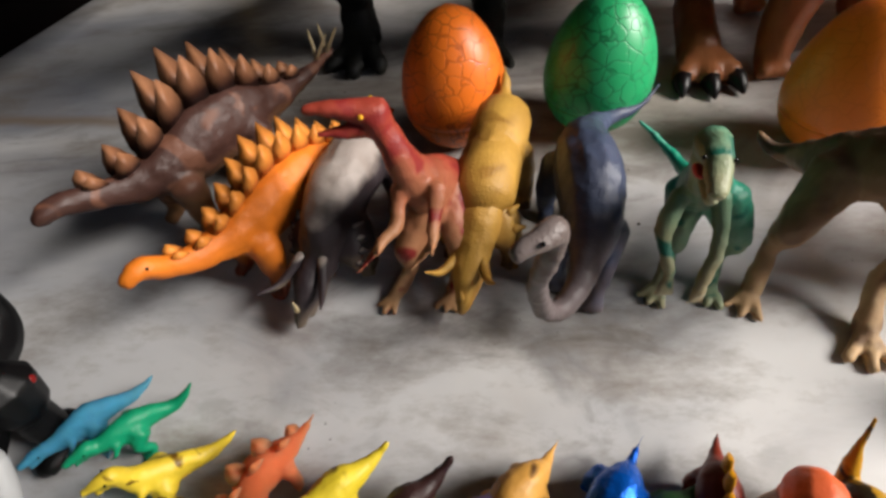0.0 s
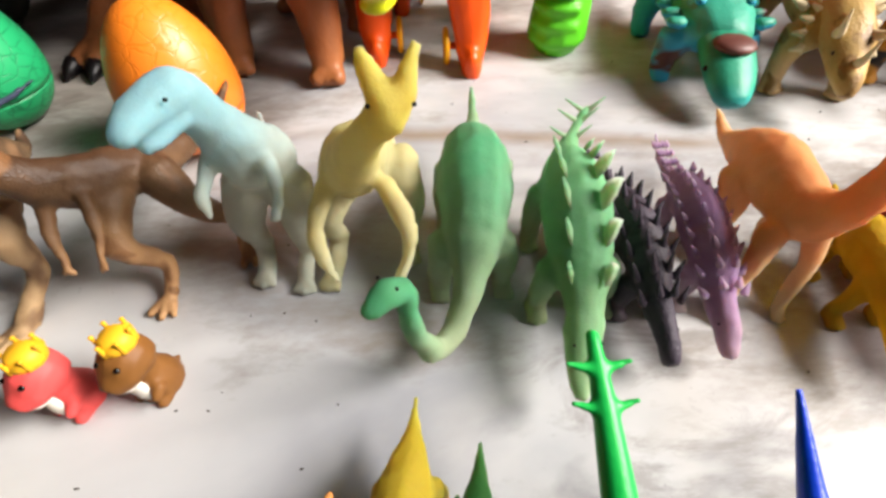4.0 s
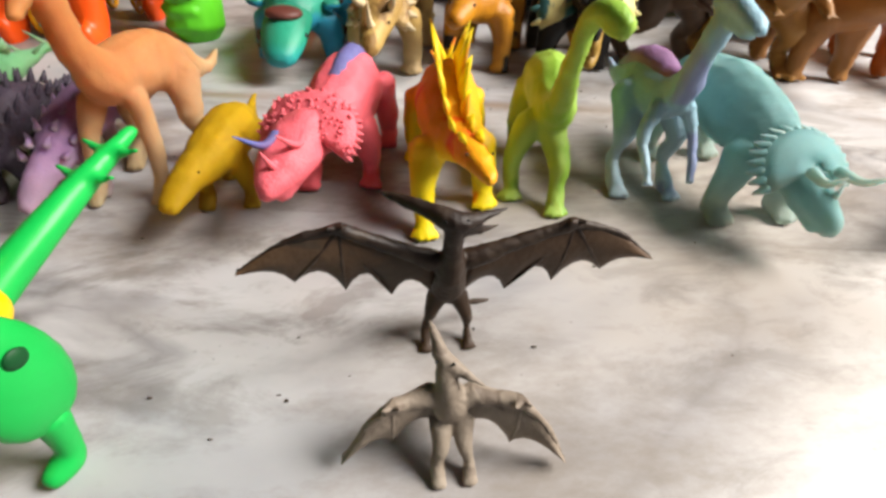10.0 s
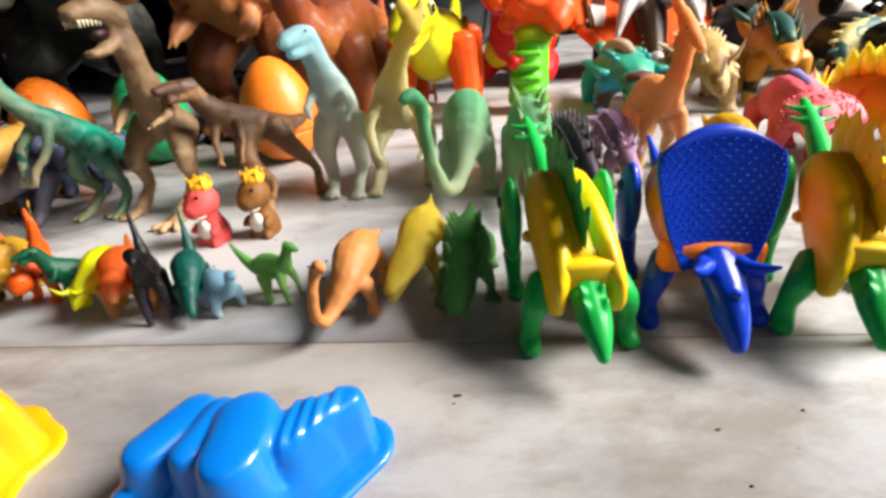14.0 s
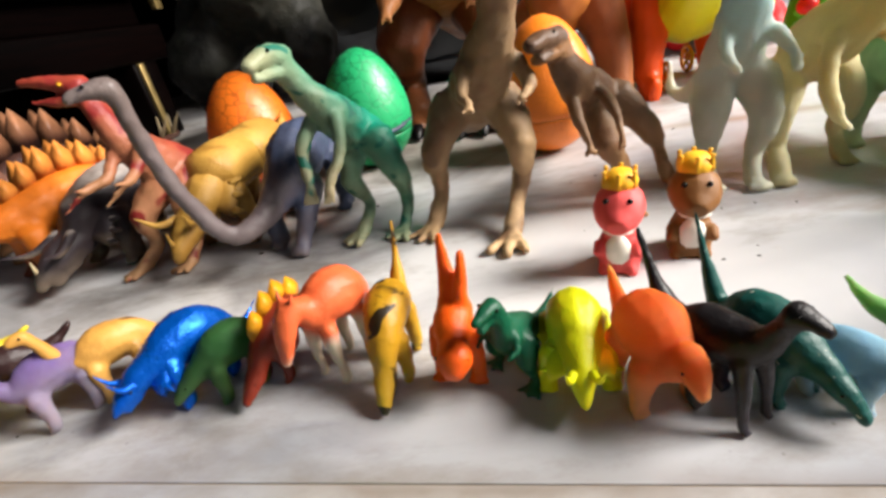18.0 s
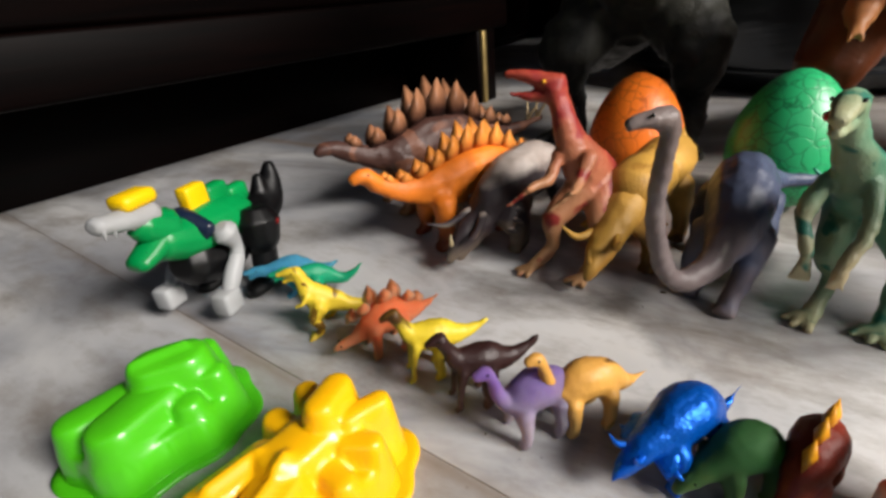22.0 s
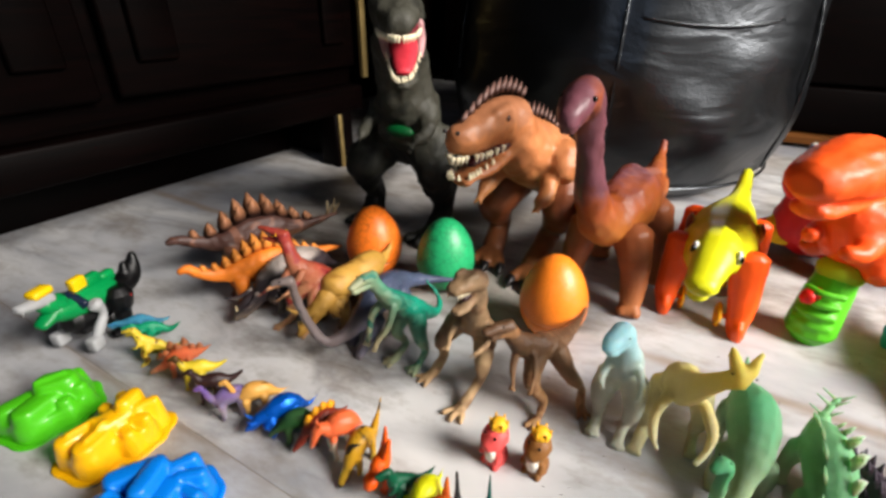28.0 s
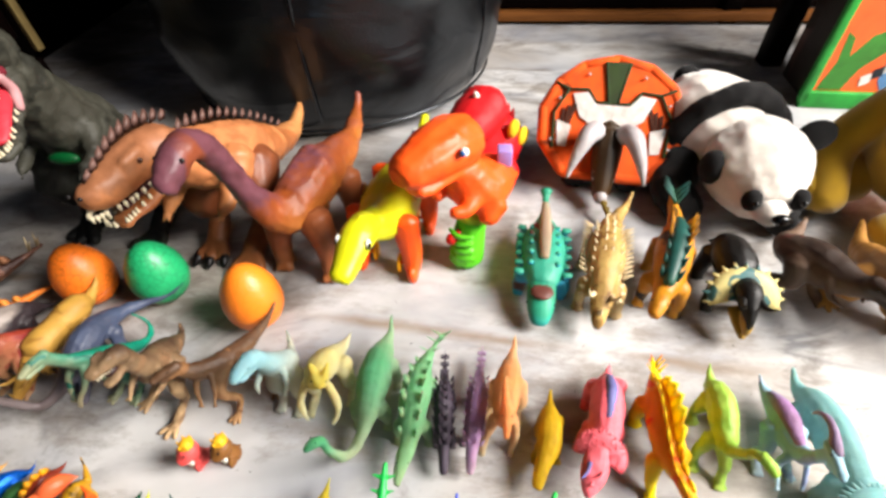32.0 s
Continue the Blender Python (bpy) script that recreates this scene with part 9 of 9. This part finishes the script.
for s in (1, -1):
    frill_poly([(s * 0.02, 2.8), (s * 2.6, 2.8), (s * 4.2, 4.7), (s * 6.5, 4.3), (s * 5.0, 0.6), (s * 2.2, -1.2), (s * 0.02, -1.4)], 0.003, 0.0035, WH, "white_patch", "white fabric patch")
    frill_poly([(s * 6.2, -1.0), (s * 8.6, -0.2), (s * 8.0, -4.4), (s * 6.6, -4.6)], 0.003, 0.0035, WH, "white_patch", "white fabric patch")
    for pth in ([(0.5, 3.1), (2.7, 3.2), (4.2, 5.2), (7.2, 5.0), (9.2, 1.0), (8.8, -4.8)], [(0.7, 3.2), (1.9, 9.8)], [(7.2, 5.0), (9.4, 6.0)]):
        for (y0, z0), (y1, z1) in zip(pth, pth[1:]):
            p0, p1 = FT @ Vector((0.003, s * y0 * CM, z0 * CM)), FT @ Vector((0.003, s * y1 * CM, z1 * CM))
            part("trim_cord", cone([(*(p0 / CM), 0.22), (*(p1 / CM), 0.22)], 6, 1), DG, tri, "dark green piping")
    for k in range(3):
        frill_poly([(s * (5.6 + 0.9 * k), 2.6 - 0.5 * k), (s * (6.1 + 0.9 * k), 2.9 - 0.5 * k), (s * (6.9 + 0.6 * k), -0.4 - 0.7 * k), (s * (6.5 + 0.6 * k), -0.9 - 0.7 * k)], 0.003, 0.0028, BRN, "stripe", "dark brown printed stripe")
    for y, z in ((8.6, 3.4), (4.4, 7.6), (9.2, -3.6)):
        part("rivet", ball(tuple((FT @ Vector((0.004, s * y * CM, z * CM))) / CM), 0.25), GR, tri, "small silver rivet")
    part("brow_horn", cone([(2.6, s * 2.4, 10.6, 1.7), (5.0, s * 3.4, 11.2, 1.5), (7.4, s * 4.6, 9.4, 1.0), (9.0, s * 5.4, 7.4, 0.5), (9.8, s * 5.7, 6.4, 0.25)], 12, 5), GR, tri, "curved pale grey horn")
    w = part("wheel", cone([(3.0, s * 3.6, 2.2, 2.1), (3.0, s * 5.2, 2.2, 2.1)], 22, 1), toy("black tyre rubber", "101012", rough=0.6), tri, "black wheel")
    part("hub", cone([(3.0, s * 3.5, 2.2, 0.8), (3.0, s * 5.4, 2.2, 0.7)], 12, 1), GR, w)
    w = part("wheel", cone([(-9.0, s * 3.6, 2.2, 2.1), (-9.0, s * 5.2, 2.2, 2.1)], 22, 1), toy("black tyre rubber", "101012", rough=0.6), tri, "black wheel")
part("chassis", box((0.16, 0.06, 0.03), (-0.03, 0, 0.035), 0.006), toy("black chassis plastic", "161416", rough=0.5), tri)
BH = toy("dark brown plastic", "3a2a16", "4e3820", rough=0.38, scales=120, bump=0.3)
part("head", flesh([[(1.5, 0, 9.0, 2.6, 2.4), (4.0, 0, 7.8, 2.4, 2.2), (6.4, 0, 5.4, 2.0, 1.9), (8.4, 0, 3.2, 1.5, 1.6), (9.4, 0, 2.2, 0.9, 1.2)]], 0.25), BH, tri, "dark brown beaked head")
for q in (0.0, math.pi):
    part("cord_strand", cone([(10.4 + 0.34 * i + 0.3 * math.cos(q + 1.5 * i), 0.4 + 0.2 * i + 0.3 * math.sin(q + 1.5 * i), 2.6 * (1 - i / 13) + 0.45, 0.3) for i in range(13)], 7, 2), toy("olive cord", "8a7636", rough=0.85), tri, "twisted olive cord")
part("nose_cap", ball((9.6, 0, 3.0), 1.1), GR, tri, "silver nose knob")
for s in (1, -1):
    for i in range(4):
        part("cheek_mark", box((0.006, 0.002, 0.003), (0.055 + 0.007 * i, s * 0.0165, 0.075 - 0.008 * i), 0.0005, 1), WH, tri, "pale cheek mark")
part("body", flesh([[(-12, 0, 5.0, 2.4), (-8, 0, 6.6, 3.8), (-3, 0, 7.4, 4.2), (0.5, 0, 7.6, 3.2)]], 0.35), BH, tri)

# ---- soft toys ----
WF, BF, YF = wool("white plush pile", "d6cfc6"), wool("black plush pile", "0c0b0c"), wool("mustard plush pile", "b8901c")
pb_ = (81.5, 50.0)
pn = thing("panda_plush", "black and white plush panda lying on its belly", "soft toy", pose(pb_[0] * CM, pb_[1] * CM, 0), "soft toys")


def pile(nm, tubes, m, lab=""):
    return part(nm, flesh(shift(tubes, pb_), 0.4, lumpy=0.9), m, pn, lab)


def tuft(nm, c, r, squash, m, lab="", par=None):
    return part(nm, ball((c[0] - pb_[0], c[1] - pb_[1], c[2]), r, squash, 18), m, par or pn, lab)


pile("body", [[(81, 64, 6.0, 4.5, 5.0), (80.5, 58, 7.6, 6.8, 6.6), (81.5, 52.5, 8.2, 6.8, 6.8)]], WF)
pile("band", [[(74.6, 52.4, 3.4, 1.6), (75.8, 52, 9.4, 1.7), (79, 51.6, 13.4, 1.6), (83, 51.4, 14.4, 1.5), (87.2, 51.8, 11.0, 1.5), (88.8, 52, 5.0, 1.5)]], BF, "black band over the shoulders")
pile("head", [[(83.6, 48.4, 8.2, 5.4, 5.4), (83.0, 44.6, 7.8, 6.3, 5.9), (82.8, 41.6, 6.8, 5.2, 4.8)]], WF, "round white head")
pile("muzzle", [[(82.8, 40.0, 6.2, 2.4, 2.1), (82.7, 37.8, 6.2, 1.9, 1.6)]], WF)
tuft("nose", (82.7, 36.0, 6.9), 0.85, (1.25, 0.8, 0.8), plain("glossy black nose", "060606", 0.15), "shiny black nose")
for c, q in (((77.2, 44.0, 8.6), (0.7, 0.8, 1.0)), ((89.4, 46.6, 11.4), (1.0, 0.6, 0.9))):
    tuft("ear", c, 2.3, q, BF, "round black ear")
for c in ((80.2, 38.7, 7.6), (85.4, 38.6, 7.8)):
    pt_ = tuft("eye_patch", c, 1.4, (0.8, 0.8, 1.0), BF, "black eye patch")
    tuft("eye", (c[0], c[1] - 1.0, c[2] + 0.2), 0.4, (1, 1, 1), EYE_BLACK, "", pt_)
pile("foreleg", [[(76.2, 50.5, 5.0, 3.0), (74.4, 46.5, 3.4, 2.9), (75.4, 42.6, 2.6, 2.4)]], BF, "black foreleg")
pile("foreleg", [[(88.0, 49.0, 4.0, 2.6), (88.4, 44.5, 2.6, 2.3), (86.6, 40.6, 2.2, 1.9)]], BF, "black foreleg")
pile("hind_leg", [[(75.4, 57, 5.0, 3.4), (73.2, 58.5, 3.0, 2.8)]], BF, "black hind leg")
pile("hind_leg", [[(86.5, 60, 5.0, 3.0), (88.5, 63, 3.0, 2.6)]], BF, "black hind leg")
tuft("tail", (80.5, 66.4, 9.6), 1.9, (1, 1, 1), BF, "black tail tuft")
yp = thing("yellow_plush", "mustard yellow plush animal sitting on the floor", "soft toy", pose(1.03, 0.455, 0, 0, 0, -150), "soft toys")
part("body", flesh([[(-2, 0, 6.0, 7.0, 6.0), (0, 0, 12.0, 6.4, 6.0), (1, 0, 18.0, 5.0)]], 0.5), YF, yp)
part("head", flesh([[(1, 0, 22.0, 5.5, 5.0), (4, 0, 22.0, 4.6, 4.2)]], 0.5), YF, yp)
for s in (1, -1):
    part("leg", flesh([[(2.0, s * 5.0, 3.8, 3.6), (6.5, s * 6.0, 3.4, 3.2), (9.0, s * 6.2, 3.2, 3.0)]], 0.5), YF, yp)
    part("arm", flesh([[(1.0, s * 5.4, 14.0, 2.8), (5.0, s * 7.4, 8.0, 2.6), (9.0, s * 3.4, 3.0, 2.3)]], 0.5), YF, yp)

# ---- picture box and stool ----
pb = thing("picture_box", "green framed box with a printed orange and blue picture", "toy box", pose(1.06, 0.752, 0, 0, 0, -6))
part("box", box((0.34, 0.1, 0.3), (0.17, 0.055, 0.16), 0.003), toy("dark brown printed card", "2c2420", spots="5a3c38", spot_size=9, spot_at=0.58, rough=0.4), pb)
GB = toy("grass green plastic", "2c9a3c", rough=0.4)
part("base_strip", box((0.35, 0.012, 0.03), (0.17, -0.002, 0.015), 0.002), GB, pb, "green bottom strip")
part("edge_strip", box((0.014, 0.012, 0.3), (-0.002, -0.002, 0.16), 0.002), GB, pb, "green edge strip")


def card(name, pts, mat, lift, label):
    bm = bmesh.new()
    f = [bm.verts.new((x, -lift, z)) for x, z in pts]
    b = [bm.verts.new((x, 0.004, z)) for x, z in pts]
    bm.faces.new(f)
    for i in range(len(pts)):
        bm.faces.new((f[i], f[(i + 1) % len(pts)], b[(i + 1) % len(pts)], b[i]))
    part(name, bm, mat, pb, label, False)


def blob(x, z, rx, rz, n=18, wob=0.08):
    return [(x + rx * math.cos(q) * (1 + wob * math.sin(3 * q)), z + rz * math.sin(q)) for q in (2 * math.pi * i / n for i in range(n))]


SKYP, DKP, WHP = toy("blue print", "5c8cc0", rough=0.4), toy("dark print", "1c2028", rough=0.4), toy("white print", "d8dcd8", rough=0.4)
card("orange_print", [(0.006, 0.03), (0.335, 0.03), (0.335, 0.306), (0.006, 0.306)], toy("orange print", "e8602c", rough=0.4, dirt=0.06), 0.0004, "orange printed ground")
card("green_print", [(0.012, 0.032), (0.05, 0.032), (0.062, 0.07), (0.088, 0.1), (0.11, 0.135), (0.085, 0.14), (0.055, 0.125), (0.036, 0.09), (0.03, 0.12), (0.016, 0.13), (0.022, 0.08)], toy("green print", "3c8030", rough=0.4), 0.0008, "green printed leaves")
card("blue_print", blob(0.115, 0.225, 0.045, 0.04), SKYP, 0.0008, "blue printed head")
card("blue_print", blob(0.19, 0.05, 0.09, 0.045), SKYP, 0.0012, "blue printed body")
card("yellow_print", blob(0.105, 0.172, 0.036, 0.014), toy("yellow print", "e0b034", rough=0.4), 0.0014, "yellow printed beak")
for i, q in enumerate([(0.035, 0.262), (0.06, 0.275), (0.09, 0.282), (0.04, 0.2)]):
    card("dot_print", blob(*q, 0.006, 0.006, 10, 0), WHP, 0.0008, "pale printed dot")
for i in range(9):
    x, z = 0.075 + 0.013 * i, 0.04 + 0.012 * i
    card("check_print", [(x, z), (x + 0.013, z + 0.008), (x + 0.009, z + 0.024), (x - 0.004, z + 0.016)], DKP if i % 2 else WHP, 0.0018, "black and white printed check")
stl = thing("wooden_stool", "dark brown wooden stool standing at the back", "stool", pose(1.2, 1.05, 0))
part("seat", box((0.3, 0.3, 0.03), (0, 0, 0.42), 0.006), DARK_WOOD, stl)
for x in (-0.12, 0.12):
    for y in (-0.12, 0.12):
        part("leg", box((0.04, 0.04, 0.405), (x, y, 0.2025), 0.004), DARK_WOOD, stl)

# ---- dust and crumbs ----
rnd = random.Random(11)
cb = bmesh.new()
SPOTS = [(0.575, 0.0, 0.06, 6), (0.45, -0.1, 0.12, 14), (-0.01, -0.06, 0.02, 4), (0.02, -0.02, 0.08, 8), (0.55, 0.25, 0.25, 40), (0.28, 0.1, 0.12, 14), (0.1, 0.27, 0.2, 22), (0.75, 0.2, 0.2, 26), (-0.15, 0.42, 0.12, 22), (0.7, -0.02, 0.1, 6)]
for cx, cy, sp, n in SPOTS:
    for _ in range(n):
        x, y, r = cx + rnd.gauss(0, sp * 0.5), cy + rnd.gauss(0, sp * 0.35), rnd.uniform(0.0002, 0.0007) * (1.6 if rnd.random() < 0.12 else 1.0)
        v = bmesh.ops.create_icosphere(cb, subdivisions=1, radius=r)["verts"]
        st = rnd.uniform(0.7, 2.2)
        for q in v:
            q.co = Vector((q.co.x * st + x, q.co.y / st ** 0.5 + y, max(0.0, q.co.z * 0.6 + r * 0.3)))
hair = [(-0.5, -6.1, 0.05), (0.1, -6.3, 0.12), (0.7, -6.2, 0.08), (1.0, -5.9, 0.05)]
tube(cb, [(x + 1.4, y + 3.0, z, 0.025) for x, y, z in hair], 5, 4)
tagged(new("floor_crumbs", finish(cb)), "dark crumbs and dust specks scattered on the marble", "crumbs", kind="stuff").data.materials.append(toy("dark crumb", "4a4036", rough=0.9))

# ---- floor slabs, joined by thin joints that run a little aslant ----
TILT_F = radians(-7.2)
SLAB_D, SLAB_L, GAP = 0.95, 1.8, 0.0005


def slab_mesh(w, d):
    me = finish(box((w, d, 0.02), (0, 0, -0.01), 0.0002, 1), False)
    me.materials.append(MARBLE)
    return me


slab = slab_mesh(SLAB_L - GAP, SLAB_D - GAP)
o = Vector((0.07, 0.016, 0.0))
ax, ay = Vector((math.cos(TILT_F), math.sin(TILT_F), 0)), Vector((-math.sin(TILT_F), math.cos(TILT_F), 0))
for j in range(-10, 10):
    for i in range(-3, 3):
        c = o + ax * ((i + 0.5 + (0.655 + 0.02 * j) % 1.0) * SLAB_L) + ay * ((j + 0.5) * SLAB_D)
        m = Matrix.Translation(c) @ Matrix.Rotation(TILT_F, 4, "Z")
        corners = [m @ Vector((sx * SLAB_L / 2, sy * SLAB_D / 2, 0)) for sx in (1, -1) for sy in (1, -1)]
        inside = [X0 <= q.x <= X1 and Y0 <= q.y <= Y1 for q in corners]
        if all(inside):
            ob = new("slab", slab)
        else:
            # cut the edge slabs along the walls
            bm = box((SLAB_L - GAP, SLAB_D - GAP, 0.02), (0, 0, -0.01))
            inv = m.inverted()
            for co, no in (((X0, 0, 0), (-1, 0, 0)), ((X1, 0, 0), (1, 0, 0)), ((0, Y0, 0), (0, -1, 0)), ((0, Y1, 0), (0, 1, 0))):
                bmesh.ops.bisect_plane(bm, geom=bm.verts[:] + bm.edges[:] + bm.faces[:], plane_co=inv @ Vector(co), plane_no=inv.to_3x3() @ Vector(no), clear_outer=True)
            if len(bm.faces) < 4:
                bm.free()
                continue
            me = finish(bm, False)
            me.materials.append(MARBLE)
            ob = new("slab", me)
        ob.parent = floor
        ob.location = c
        ob.rotation_euler = (0, 0, TILT_F)
